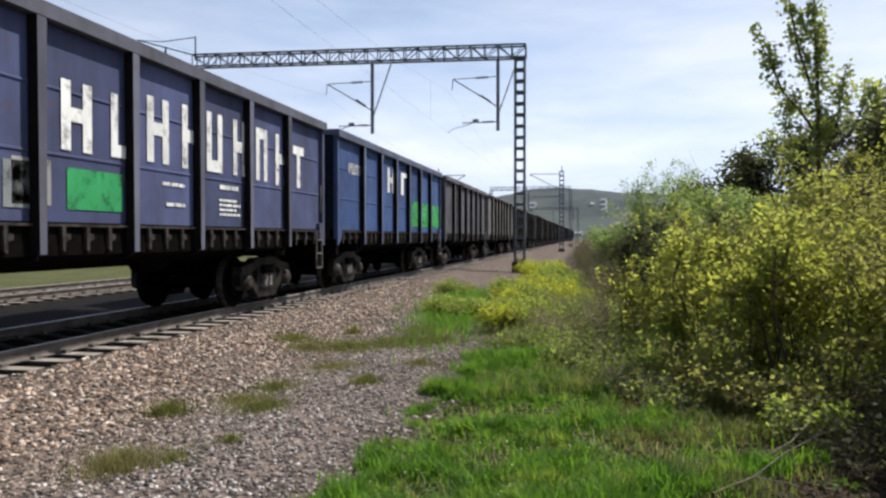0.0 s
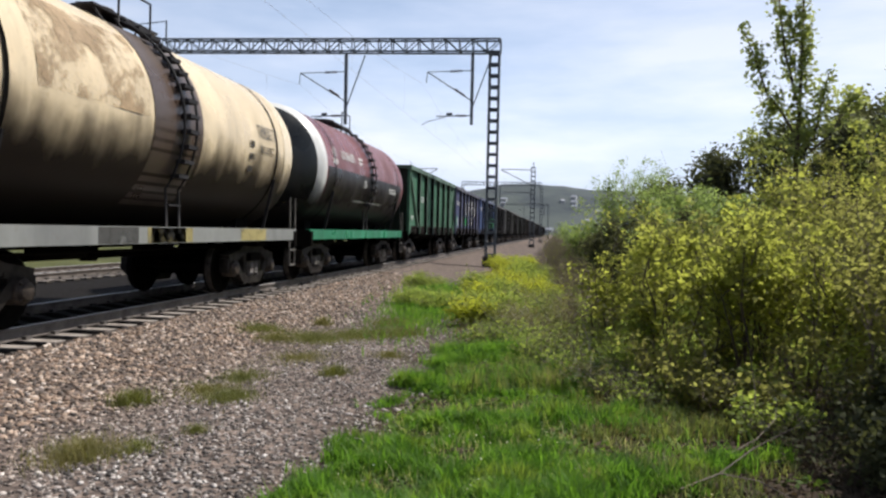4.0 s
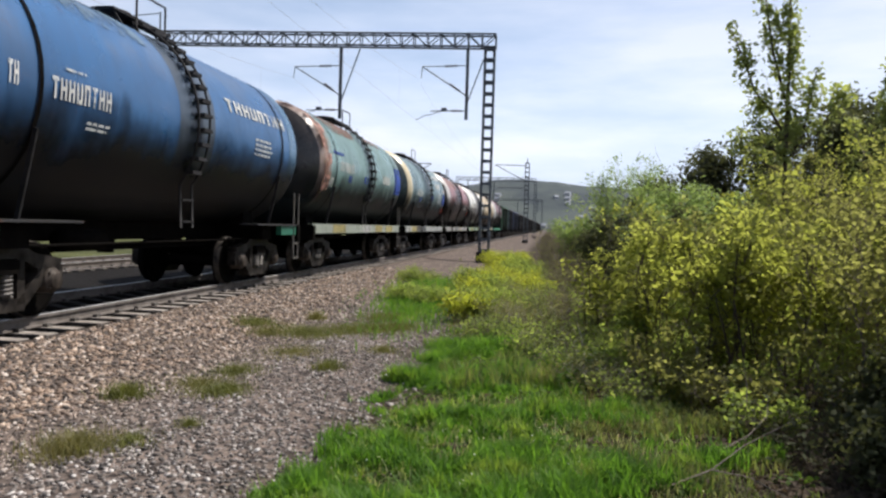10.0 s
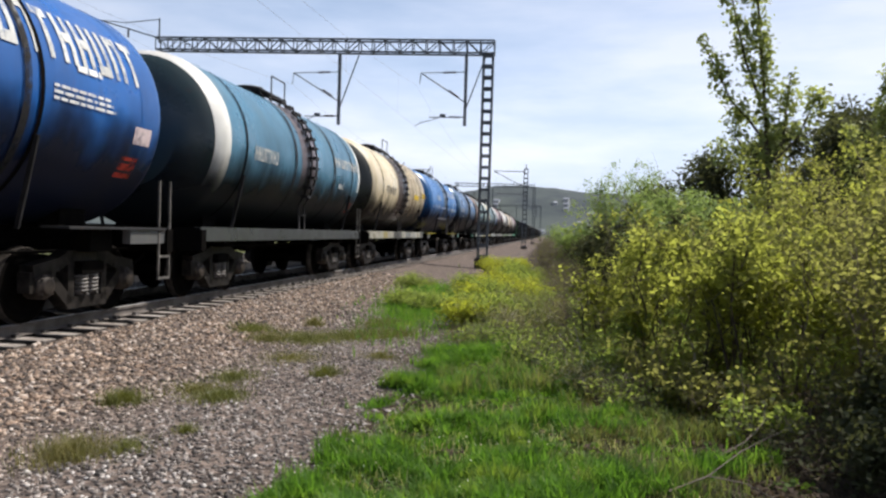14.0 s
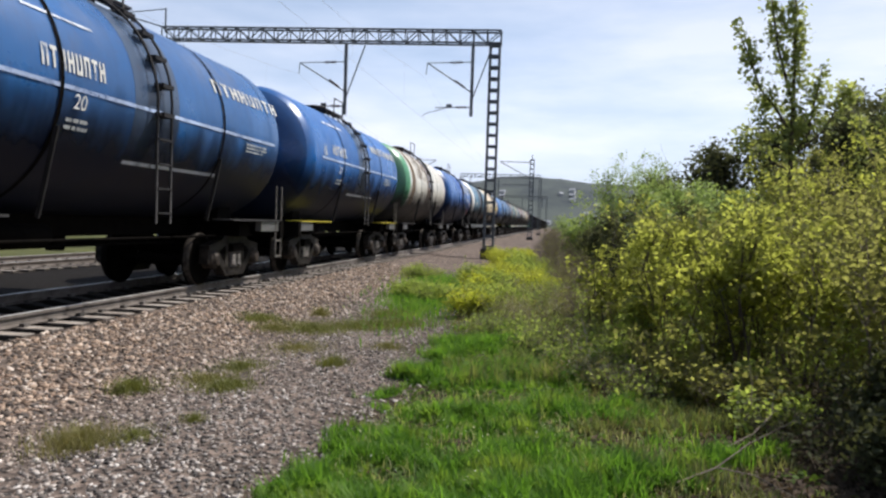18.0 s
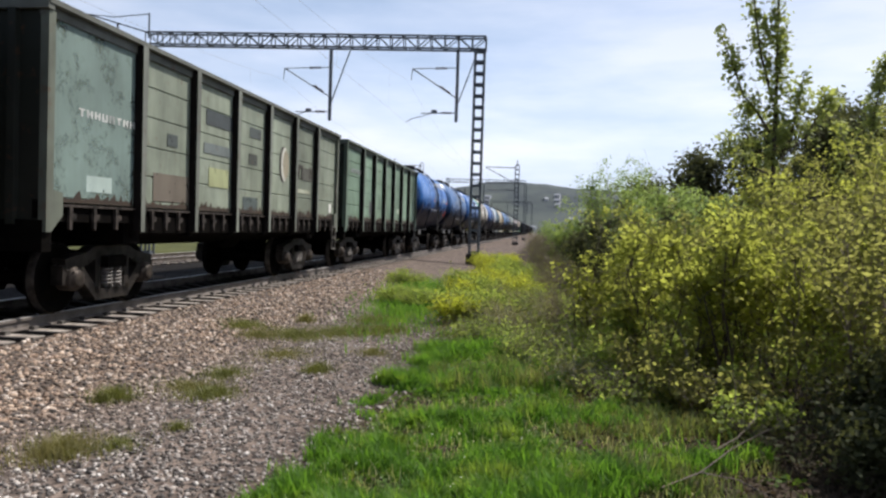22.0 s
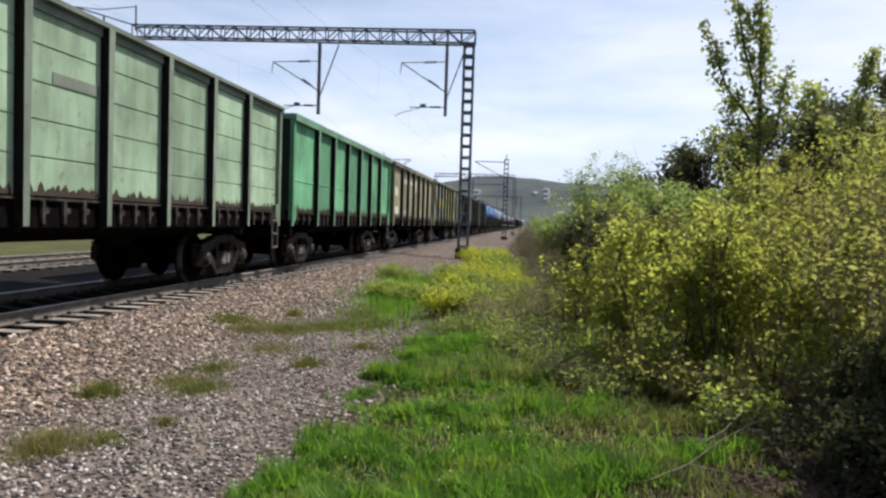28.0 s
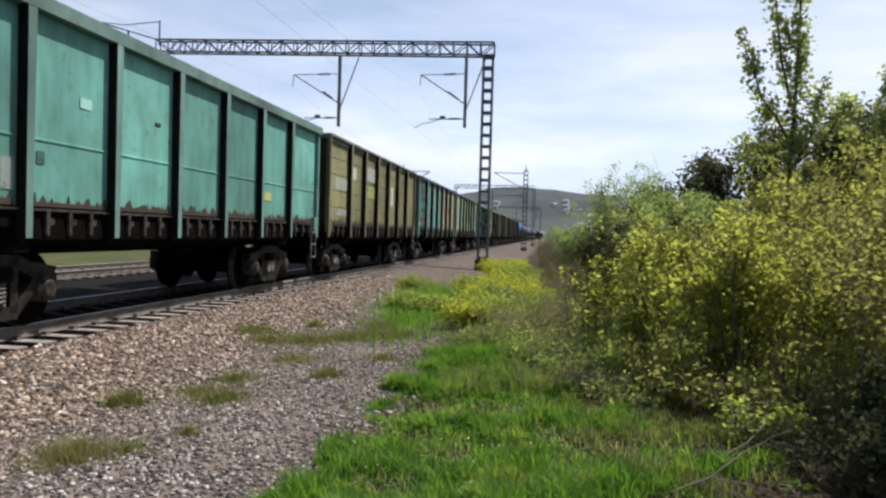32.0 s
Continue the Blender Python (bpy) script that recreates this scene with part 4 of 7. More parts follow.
# index: framed, shell, rear ring, front ring, middle band, lower band, sill, label
TANKS = {
    2: (True, (0.17, 0.048, 0.046), (0.60, 0.60, 0.58), (0.17, 0.05, 0.05), (0.15, 0.045, 0.045), (0.018, 0.016, 0.016), (0.015, 0.17, 0.085), "red-brown tank wagon with a black belly and green frame"),
    3: (True, (0.58, 0.47, 0.31), (0.50, 0.42, 0.30), (0.60, 0.50, 0.35), (0.085, 0.055, 0.04), (0.075, 0.05, 0.035), (0.34, 0.35, 0.34), "cream tank wagon with a dark brown residue band"),
    4: (True, (0.62, 0.60, 0.54), (0.66, 0.66, 0.62), (0.62, 0.60, 0.54), (0.13, 0.12, 0.125), (0.085, 0.08, 0.075), (0.25, 0.37, 0.24), "off-white tank wagon with a grey residue band"),
    5: (True, (0.24, 0.075, 0.065), (0.58, 0.55, 0.52), (0.22, 0.07, 0.06), (0.085, 0.05, 0.05), (0.030, 0.020, 0.020), (0.42, 0.41, 0.39), "faded red tank wagon with a dark stained belly"),
    6: (True, (0.115, 0.19, 0.205), (0.58, 0.50, 0.34), (0.12, 0.19, 0.20), (0.10, 0.14, 0.15), (0.03, 0.04, 0.045), (0.46, 0.48, 0.46), "grey-teal tank wagon with a blue end patch"),
    7: (True, (0.14, 0.235, 0.225), (0.36, 0.27, 0.23), (0.15, 0.22, 0.22), (0.10, 0.16, 0.165), (0.03, 0.045, 0.05), (0.40, 0.44, 0.38), "weathered teal tank wagon with rusty patches"),
    8: (2, (0.03, 0.105, 0.25), (0.05, 0.11, 0.19), (0.05, 0.12, 0.21), (0.05, 0.07, 0.10), (0.018, 0.022, 0.03), (0.03, 0.22, 0.14), "dark blue tank wagon with white lettering"),
    9: (False, (0.013, 0.145, 0.42), (0.01, 0.11, 0.42), (0.01, 0.11, 0.42), (0.05, 0.085, 0.13), (0.018, 0.035, 0.10), (0.16, 0.16, 0.16), "bright blue tank wagon with a white side stripe"),
    10: (True, (0.60, 0.50, 0.33), (0.57, 0.48, 0.33), (0.60, 0.50, 0.34), (0.095, 0.07, 0.055), (0.075, 0.055, 0.045), (0.48, 0.46, 0.38), "cream tank wagon streaked with brown oil"),
    11: (True, (0.06, 0.175, 0.27), (0.62, 0.60, 0.56), (0.065, 0.17, 0.25), (0.11, 0.09, 0.10), (0.02, 0.03, 0.04), (0.06, 0.065, 0.065), "blue-grey tank wagon with black straps"),
    12: (False, (0.011, 0.105, 0.37), (0.009, 0.08, 0.36), (0.009, 0.08, 0.36), (0.009, 0.08, 0.36), (0.014, 0.03, 0.10), (0.16, 0.16, 0.16), "deep blue tank wagon with white lettering"),
    13: (False, (0.56, 0.54, 0.48), (0.10, 0.30, 0.17), (0.50, 0.46, 0.42), (0.16, 0.11, 0.08), (0.13, 0.12, 0.11), (0.16, 0.16, 0.16), "off-white tank wagon with a green end"),
    14: (False, (0.011, 0.12, 0.40), (0.009, 0.085, 0.37), (0.009, 0.09, 0.39), (0.045, 0.08, 0.15), (0.014, 0.03, 0.09), (0.16, 0.16, 0.16), "blue tank wagon with a pale side stripe"),
    15: (False, (0.016, 0.095, 0.28), (0.014, 0.07, 0.26), (0.014, 0.075, 0.27), (0.035, 0.06, 0.11), (0.014, 0.025, 0.07), (0.16, 0.16, 0.16), "darker blue tank wagon with a pale side stripe"),
    16: (False, (0.009, 0.125, 0.44), (0.006, 0.09, 0.44), (0.006, 0.09, 0.44), (0.03, 0.08, 0.22), (0.012, 0.03, 0.11), (0.16, 0.16, 0.16), "vivid blue tank wagon with a small white placard"),
}
# rear head colours, most already darkened for the shade on that end
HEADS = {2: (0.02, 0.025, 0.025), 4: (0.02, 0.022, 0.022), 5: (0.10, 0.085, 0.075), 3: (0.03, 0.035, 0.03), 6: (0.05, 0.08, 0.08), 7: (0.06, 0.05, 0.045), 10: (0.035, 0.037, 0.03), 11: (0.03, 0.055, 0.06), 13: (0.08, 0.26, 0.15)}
RADIUS, AXIS, HALF_SHELL = 1.60, 2.82, 5.45

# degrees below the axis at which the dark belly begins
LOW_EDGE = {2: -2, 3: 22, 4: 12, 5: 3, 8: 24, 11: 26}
# how high each tank's painted belly shade climbs
SHADE_REACH = {2: 0.3, 3: 0.45, 4: 0.55, 5: 0.75, 6: 0.36, 7: 0.34, 8: 0.45, 10: 0.22, 11: 0.36, 13: 0.3, 9: 0.3, 12: 0.42, 14: 0.36, 15: 0.42, 16: 0.42}
CARS, CENTRE = {}, {}
DULL = 1.0        # road dirt on all the paint


def build_train():
    half = lambda i: HALF_T if i in TANKS else HALF_G
    CENTRE[0] = 0.0
    for i in range(1, 27):
        CENTRE[i] = CENTRE[i - 1] - half(i - 1) - half(i) + (0.12 if i == 17 else 0)
    for i in range(-1, -23, -1):
        CENTRE[i] = CENTRE[i + 1] + 2 * HALF_G
    protos = {}
    for i in sorted(OPEN, reverse=True):
        key = OPEN[i][:2]
        if key not in protos:
            protos[key] = CARS[i] = gondola(*key)
        else:
            CARS[i] = copy_thing(protos[key], Matrix())
    for i in sorted(TANKS):
        key = TANKS[i][0]
        if key not in protos:
            protos[key] = CARS[i] = tank_wagon(key, RADIUS, AXIS, HALF_SHELL)
        else:
            CARS[i] = copy_thing(protos[key], Matrix())
    rng = random.Random(11)
    for i, car in CARS.items():
        if i in OPEN:
            _, _, panel, frame_rgb, label = OPEN[i]
            for ob in car.children:
                kind = ob.name.split(".")[0]
                k = rng.uniform(0.72, 1.22)
                if kind == "side_panel":
                    ob.color = (*[c * k * DULL for c in panel], 1)
                elif kind == "corner_post":
                    ob.color = (*[0.5 * (a + b) for a, b in zip(panel, frame_rgb)], 1)
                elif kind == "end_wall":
                    # end walls' shade is put into the colour: a tenth of the panel's
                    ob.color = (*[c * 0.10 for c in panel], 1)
                elif kind in ("side_post", "diagonal_brace"):
                    ob.color = (*[(0.45 * a + 0.35 * b + 0.06) * k for a, b in zip(panel, frame_rgb)], 1)
                elif kind in ("top_chord", "end_chord"):
                    ob.color = (*[0.3 * a + 0.4 * b + 0.05 for a, b in zip(panel, frame_rgb)], 1)
            tagged(car, label, "open wagon", "wagons of the moving freight train")
        else:
            _, shell, rear, front, band, low, sill, label = TANKS[i]
            if i in (9, 12, 14, 15, 16):
                rear, front = tuple(c * 0.76 for c in shell), tuple(c * 0.78 for c in shell)
            for ob in car.children:
                kind = ob.name.split(".")[0]
                if kind in ("shell", "front_head"):
                    ob.color = (*[c * (0.98 if min(shell) > 0.2 else 0.84) for c in shell], 1)
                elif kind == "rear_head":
                    # darkened again: this end's shade is painted in
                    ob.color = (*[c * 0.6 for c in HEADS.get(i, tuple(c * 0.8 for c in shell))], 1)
                elif kind == "end_ring":
                    ob.color = (*(rear if ob.data.vertices[0].co.y < 0 else front), 1)
                elif kind == "middle_band":
                    ob.color = (*band, 1)
                elif kind == "side_sill":
                    ob.color = (*(sill if i == 2 else [c * 0.6 for c in sill]), 1)
                elif kind == "running_board":
                    ob.color = (0.36, 0.30, 0.03, 1) if i in (9, 14) else (0.03, 0.03, 0.032, 1)
            car["radius"], car["axis"] = RADIUS, AXIS
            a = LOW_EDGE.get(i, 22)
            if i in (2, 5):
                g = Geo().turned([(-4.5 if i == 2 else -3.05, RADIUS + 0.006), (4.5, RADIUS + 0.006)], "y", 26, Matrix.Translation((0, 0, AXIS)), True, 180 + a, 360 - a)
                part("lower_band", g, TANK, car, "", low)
            # painted-in belly shade with oil runs: a dark skin, denser towards the belly
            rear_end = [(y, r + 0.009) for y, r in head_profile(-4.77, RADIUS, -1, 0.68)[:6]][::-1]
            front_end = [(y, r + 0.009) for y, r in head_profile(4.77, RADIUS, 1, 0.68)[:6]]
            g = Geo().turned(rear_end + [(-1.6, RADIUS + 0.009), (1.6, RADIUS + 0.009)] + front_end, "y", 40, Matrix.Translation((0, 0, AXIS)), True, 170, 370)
            oil = part("oil_residue", g, BELLY_SHADE, car, "", tuple(c * 0.3 for c in low))
            oil.color[3] = SHADE_REACH.get(i, 0.0)        # how far up the flank it reaches
            if TANKS[i][0] is True and i not in (2, 11):
                for k in range(4):
                    y = rng.uniform(-5.2, 3.5)
                    tone = rng.choice([(0.32, 0.32, 0.31), (0.16, 0.17, 0.17), (0.06, 0.06, 0.058), (0.27, 0.23, 0.10)])
                    part("sill_patch", Geo().box(1.479, 1.483, y, y + rng.uniform(0.4, 1.6), 1.03, 1.255), MARK, car, "", tone)
            tagged(car, label, "tank wagon", "wagons of the moving freight train")


build_train()

# metres by which the train has run on, at each time
RUN = [(0.0, 9.95), (1.0, 18.53), (2.0, 29.68), (2.5, 34.92), (3.0, 39.58), (3.5, 44.82), (5.5, 65.25), (6.0, 70.18), (7.0, 80.47), (8.0, 90.59), (9.0, 101.22),
       (10.0, 110.88), (11.0, 121.5), (12.0, 131.81), (13.0, 142.28), (14.0, 152.91), (17.0, 183.68), (18.0, 193.58), (19.0, 205.09), (20.0, 215.47), (21.0, 226.58),
       (22.0, 236.84), (23.0, 247.73), (24.0, 258.54), (25.0, 269.33), (26.0, 280.15), (28.5, 307.42), (29.0, 312.17), (30.0, 323.01), (31.0, 334.7), (32.0, 345.5)]


def run_at(t):
    return float(np.interp(t, [a for a, _ in RUN], [b for _, b in RUN]))


# seconds and degrees: the young poplar bends in the wind
SWAY = [(0.0, -0.6), (0.6, 0.0), (1.3, 0.4), (2.0, 0.8), (3.5, 2.4), (4.6, 1.6), (6.0, 0.9), (8.0, 0.6), (10.0, 0.8), (12.0, 0.5), (13.1, 0.5), (13.5, -1.5), (13.9, -3.6), (14.5, -5.0), (15.4, -2.6),
        (16.5, 0.2), (17.0, 0.6), (20.0, 0.5), (22.0, 0.8), (24.0, 0.6), (26.0, 1.0), (29.0, -0.4), (30.5, 1.0), (32.0, 3.0)]


def motions():
    at = swaying_poplar.location.copy()
    walk(swaying_poplar, [(t, pose(at.x, at.y, at.z, 0, a, 0)) for t, a in SWAY])
    for i, car in CARS.items():
        walk(car, [(t, pose(TRACK, CENTRE[i] + s, 0)) for t, s in RUN])
        if i < 0:
            continue
        # the wheels turn while their wagon passes close by
        steps = [k * 0.05 for k in range(641) if -8 < CENTRE[i] + run_at(k * 0.05) < 16]
        for bogie in car.children:
            if not bogie.name.startswith("bogie"):
                continue
            for w in bogie.children:
                if w.name.startswith("wheelset"):
                    y = w.location.y
                    first = run_at(steps[0])
                    rows = [(t, pose(0, y, 0.478, -math.degrees((run_at(t) - first) / 0.475))) for t in steps]
                    if steps[0] > 0:
                        rows.insert(0, (0.0, rows[0][1]))
                    if steps[-1] < 31.99:
                        rows.append((32.0, rows[-1][1]))
                    walk(w, rows)


# ---- overhead line ----
def lattice_beam(g, y, x0, x1, z0, z1, depth, bays, rise=0.0):
    """A four-chord lattice girder; rise: how much higher its x0 end lies."""
    n = len(g.v)
    for yy in (y - depth / 2, y + depth / 2):
        for z in (z0, z1):
            g.bar((x0, yy, z), (x1, yy, z), 0.075)
    step = (x1 - x0) / bays
    for k in range(bays + 1):
        x = x0 + k * step
        for yy in (y - depth / 2, y + depth / 2):
            g.bar((x, yy, z0), (x, yy, z1), 0.045)
        for z in (z0, z1):
            g.bar((x, y - depth / 2, z), (x, y + depth / 2, z), 0.045)
        if k < bays:
            for yy in (y - depth / 2, y + depth / 2):
                g.bar((x, yy, z0 if k % 2 else z1), (x + step, yy, z1 if k % 2 else z0), 0.04)
    g.v[n:] = [(a, b, c + rise * (x1 - a) / (x1 - x0)) for a, b, c in g.v[n:]]


def mast(parent, x, y, z0, z1, w, rungs):
    m = part("mast_foundation", Geo().prism([(y - 0.32, z0 - 0.8), (y + 0.32, z0 - 0.8), (y + 0.27, z0 + 0.45), (y - 0.27, z0 + 0.45)], x - 0.36, x + 0.36), MASTFOOT, parent, "dark foundation of the lattice mast")
    for dx in (-w / 2, w / 2):
        for dy in (-w / 2, w / 2):
            part("mast_leg", Geo().bar((x + dx, y + dy, z0), (x + dx, y + dy, z1), 0.085), LATTICE, m)
    step = (z1 - z0) / rungs
    for k in range(rungs + 1):
        z = z0 + k * step
        b = Geo()
        for dy in (-w / 2, w / 2):
            b.box(x - w / 2, x + w / 2, y + dy - 0.02, y + dy + 0.02, z - 0.06, z + 0.06)
        for dx in (-w / 2, w / 2):
            b.box(x + dx - 0.02, x + dx + 0.02, y - w / 2, y + w / 2, z - 0.06, z + 0.06)
        part("batten_plate", b, LATTICE, m)
    return m


def insulator(parent, a, b):
    a, b = Vector(a), Vector(b)
    n = 7
    d = (b - a) / n
    q = d.to_track_quat("Z", "Y").to_matrix().to_4x4()
    prof = []
    for k in range(n):
        prof += [(k * d.length, 0.02), (k * d.length + 0.01, 0.065), ((k + 0.55) * d.length, 0.05), ((k + 0.9) * d.length, 0.02)]
    g = Geo().turned(prof, "z", 10, Matrix.Translation(a) @ q)
    return part("insulator", g, PORCELAIN, parent)


def cantilever(parent, x, y, z_top, reach):
    """A dropper post under the beam, with its bracket, strut and registration arm."""
    post = part("drop_post", Geo().box(x - 0.07, x + 0.07, y - 0.07, y + 0.07, 6.45, z_top), LATTICE, parent)
    part("drop_brace", Geo().bar((x + 0.06, y, 7.35), (x + 0.95, y, z_top - 0.05), 0.05), LATTICE, post)
    arm = Geo().tube([(x, y, 9.05), (x - reach, y, 9.0)], 0.022, 6).tube([(x - reach, y, 9.0), (x - 0.02, y, 7.6)], 0.03, 6).tube([(x - reach, y, 9.0), (x - reach - 0.05, y, 8.45)], 0.02, 6)
    part("bracket_arm", arm, LATTICE, post)
    insulator(post, (x - 0.5, y, 9.04), (x - 1.1, y, 9.02))
    insulator(post, (x - 0.35, y, 7.83), (x - 0.85, y, 8.18))
    reg = Geo().tube([(x, y, 6.88), (x - 1.75, y, 6.86)], 0.028, 6).tube([(x - 1.2, y, 6.86), (x - 1.7, y, 6.70), (x - 2.1, y, 6.62), (x - 2.45, y, 6.42)], 0.018, 5).box(x - 1.22, x - 0.95, y - 0.05, y + 0.05, 6.86, 7.02)
    part("registration_arm", reg, LATTICE, post)
    insulator(post, (x - 0.25, y, 6.88), (x - 0.75, y, 6.88))


def portal():
    p = tagged(new("overhead_line_portal"), "dark steel lattice portal carrying overhead wire brackets", "railway gantry")
    y = 37.0
    beam = Geo()
    lattice_beam(beam, y, -20.15, -2.95, 9.9, 10.5, 0.5, 26, 0.24)
    part("cross_beam", beam, LATTICE, p, "long lattice cross beam")
    mast(p, -3.23, y, -0.35, 9.85, 0.44, 19)
    mast(p, -19.95, y, -0.9, 9.85, 0.44, 20)
    cantilever(p, -4.29, y, 9.9, 2.2)
    cantilever(p, -10.57, y, 9.9, 2.35)
    br = Geo().bar((-20.1, y, 10.5), (-20.1, y, 11.75), 0.06).bar((-20.1, y, 10.75), (-23.4, y, 11.7), 0.06).tube([(-20.1, y, 11.7), (-22.0, y, 11.55), (-23.4, y, 11.7)], 0.025, 5)
    part("feeder_bracket", br, LATTICE, p)
    insulator(p, (-21.8, y, 11.25), (-21.8, y, 10.8))
    return p


portal()


def single_mast(x, y, top, arm):
    p = tagged(new("overhead_line_mast"), "distant lattice mast with a wire bracket beside the track", "line mast", "far line masts")
    mast(p, x, y, -0.6, top, 0.45, 18)
    g = Geo().tube([(x, y, top - 0.3), (x + arm, y, top - 0.25)], 0.05, 5).tube([(x + arm, y, top - 0.3), (x, y, top - 2.2)], 0.05, 5).tube([(x, y, top - 2.9), (x + arm * 0.9, y, top - 2.9)], 0.05, 5)
    part("bracket_arm", g, LATTICE, p)
    insulator(p, (x, y, top), (x, y, top + 0.6))
    return p


single_mast(-3.02, 90.0, 8.9, -3.7)
single_mast(-17.55, 90.0, 8.9, 3.2)


def far_portal(y):
    p = tagged(new("overhead_line_portal"), "distant lattice portal across both tracks", "railway gantry")
    beam = Geo()
    lattice_beam(beam, y, -17.6, -3.05, 9.8, 10.4, 0.5, 22)
    part("cross_beam", beam, LATTICE, p)
    mast(p, -3.1, y, -0.6, 9.8, 0.45, 18)
    mast(p, -17.5, y, -0.6, 9.8, 0.45, 18)
    for x in (-4.4, -10.6):
        part("drop_post", Geo().box(x - 0.08, x + 0.08, y - 0.08, y + 0.08, 6.4, 9.8).tube([(x, y, 9.0), (x - 2.2, y, 9.0), (x, y, 7.6)], 0.04, 5), LATTICE, p)


far_portal(140.0)
far_portal(240.0)


def wires():
    for x in (-6.74, -13.0):
        w = tagged(new("overhead_wires"), "thin overhead contact and carrier wires above the track", "overhead wires", kind="structure")
        cw, mw, dr = Geo(), Geo(), Geo()
        stops = [-14.0, 37.0, 90.0, 140.0, 190.0, 240.0]
        cw.tube([(x, y, 6.42) for y in stops], 0.0035, 4)
        pts = []
        for a, b in zip(stops, stops[1:]):
            for k in range(12):
                u = k / 12
                pts.append((x, a + (b - a) * u, 8.45 - 4 * 1.25 * u * (1 - u)))
                if k % 2:
                    dr.tube([(x, a + (b - a) * u, 6.42), pts[-1]], 0.002, 3)
        mw.tube(pts, 0.0035, 4)
        part("contact_wire", cw, WIRE, w)
        part("carrier_wire", mw, WIRE, w)
        part("droppers", dr, WIRE, w)
    w = tagged(new("feeder_wire"), "slack feeder wire on the far side of the tracks", "overhead wires", kind="structure")
    part("wire", Geo().tube([(-21.8, 37 + (k - 8) * 6.0, 10.8 - 0.012 * (8 - abs(k - 8)) * abs(k - 8)) for k in range(17)], 0.0035, 4), WIRE, w)


wires()


# ---- painted marks: plain bars and fields, car by car ----
W, D, G, B, K = (0.68, 0.68, 0.66), (0.05, 0.045, 0.04), (0.40, 0.42, 0.42), (0.34, 0.42, 0.60), (0.012, 0.012, 0.014)


def field(i, y0, y1, z0, z1, color, name="painted_patch", lift=0.0):
    (wrap if i in TANKS else patch)(CARS[i], y0, y1, z0, z1, color, name, lift)


def strokes(i, name, boxes, color):
    """Plain paint strokes that belong together, as one part."""
    car, g = CARS[i], Geo()
    for y0, y1, z0, z1 in boxes:
        if i in TANKS:
            r = car["radius"] + 0.014
            g.turned([(y0, r), (y1, r)], "y", max(2, int(abs(z1 - z0) / 6)), Matrix.Translation((0, 0, car["axis"])), True, z0, z1)
        else:
            g.box(1.474, 1.477, y0, y1, z0, z1)
    ob = part(name, g, MARK, car, "", color)
    if len(boxes) > 4:
        tagged(ob, kind="stuff")


def glyph(y0, y1, z0, z1, kind):
    """Two uprights and a cross stroke: a stand-in for one painted sign."""
    w, h = (y1 - y0) * 0.30, z1 - z0
    cross = (0.80, 0.42, 0.0, 0.80, 0.42)[kind % 5]
    out = [(y0, y0 + w, z0, z1), (y1 - w, y1, z0, z1)] if kind % 5 != 3 else [((y0 + y1 - w) / 2, (y0 + y1 + w) / 2, z0, z0 + 0.8 * h), (y0, y0 + w, z0 + 0.8 * h, z1), (y1 - w, y1, z0 + 0.8 * h, z1)]
    return out + [(y0 + w, y1 - w, z0 + cross * h, z0 + (cross + 0.2) * h)]


def letter(i, y0, y1, z0, z1, color):
    strokes(i, "lettering_bar", glyph(y0, y1, z0, z1, int(abs(y0) * 10)), color)


def digits(i, y0, y1, z0, z1, color, count):
    step = (y1 - y0) / count
    if i in TANKS and z1 - z0 < 9:
        z0, z1 = (z0 + z1) / 2 - 4.5, (z0 + z1) / 2 + 4.5
    tone = tuple(c * 0.72 if max(color) > 0.3 else c + 0.06 for c in color)
    for k in range(count):
        strokes(i, "lettering_bar", glyph(y0 + k * step, y0 + (k + 0.74) * step, z0, z1, k * 3 + i), tone)


def numeral(i, y, angle, words, size, color):
    """Small readable stencil figures on a tank's flank."""
    cu = bpy.data.curves.new("stencil_figures", "FONT")
    cu.body, cu.size, cu.extrude = words, size, 0.002
    tmp = bpy.data.objects.new("stencil_figures", cu)
    me = bpy.data.meshes.new_from_object(tmp)
    bpy.data.objects.remove(tmp)
    me.materials.clear()
    me.materials.append(MARK)
    ob = new("stencil_figures", me)
    ob.parent = CARS[i]
    ob.color = (*color, 1)
    c, q = math.cos(radians(angle)), math.sin(radians(angle))
    r = RADIUS + 0.016
    ob.matrix_local = Matrix(((0, -q, c, r * c), (1, 0, 0, y), (0, c, q, AXIS + r * q), (0, 0, 0, 1)))


def lines(i, y0, y1, z0, z1, color, count):
    rng = random.Random(i * 31 + count)
    h = (z1 - z0) / (2 * count - 1)
    boxes = []
    for k in range(count):
        y, end = y0, y1 - rng.uniform(0, 0.3) * (y1 - y0)
        while y < end:
            w = rng.uniform(0.06, 0.22)
            boxes.append((y, min(end, y + w), z0 + 2 * k * h, z0 + (2 * k + 1) * h))
            y += w + 0.03
    strokes(i, "stencil_bar", boxes, color)


def stripe(i, angle):
    field(i, -4.2, 4.6, angle - 0.9, angle + 0.9, B, "side_stripe", 0.002)


def streak(i, y0, y1):
    field(i, y0, y1, -30, 80, (0.13, 0.09, 0.06), "oil_streak")


def hoop(i, y0, y1):
    field(i, y0, y1, -80, 90, K, "black_hoop", 0.012)


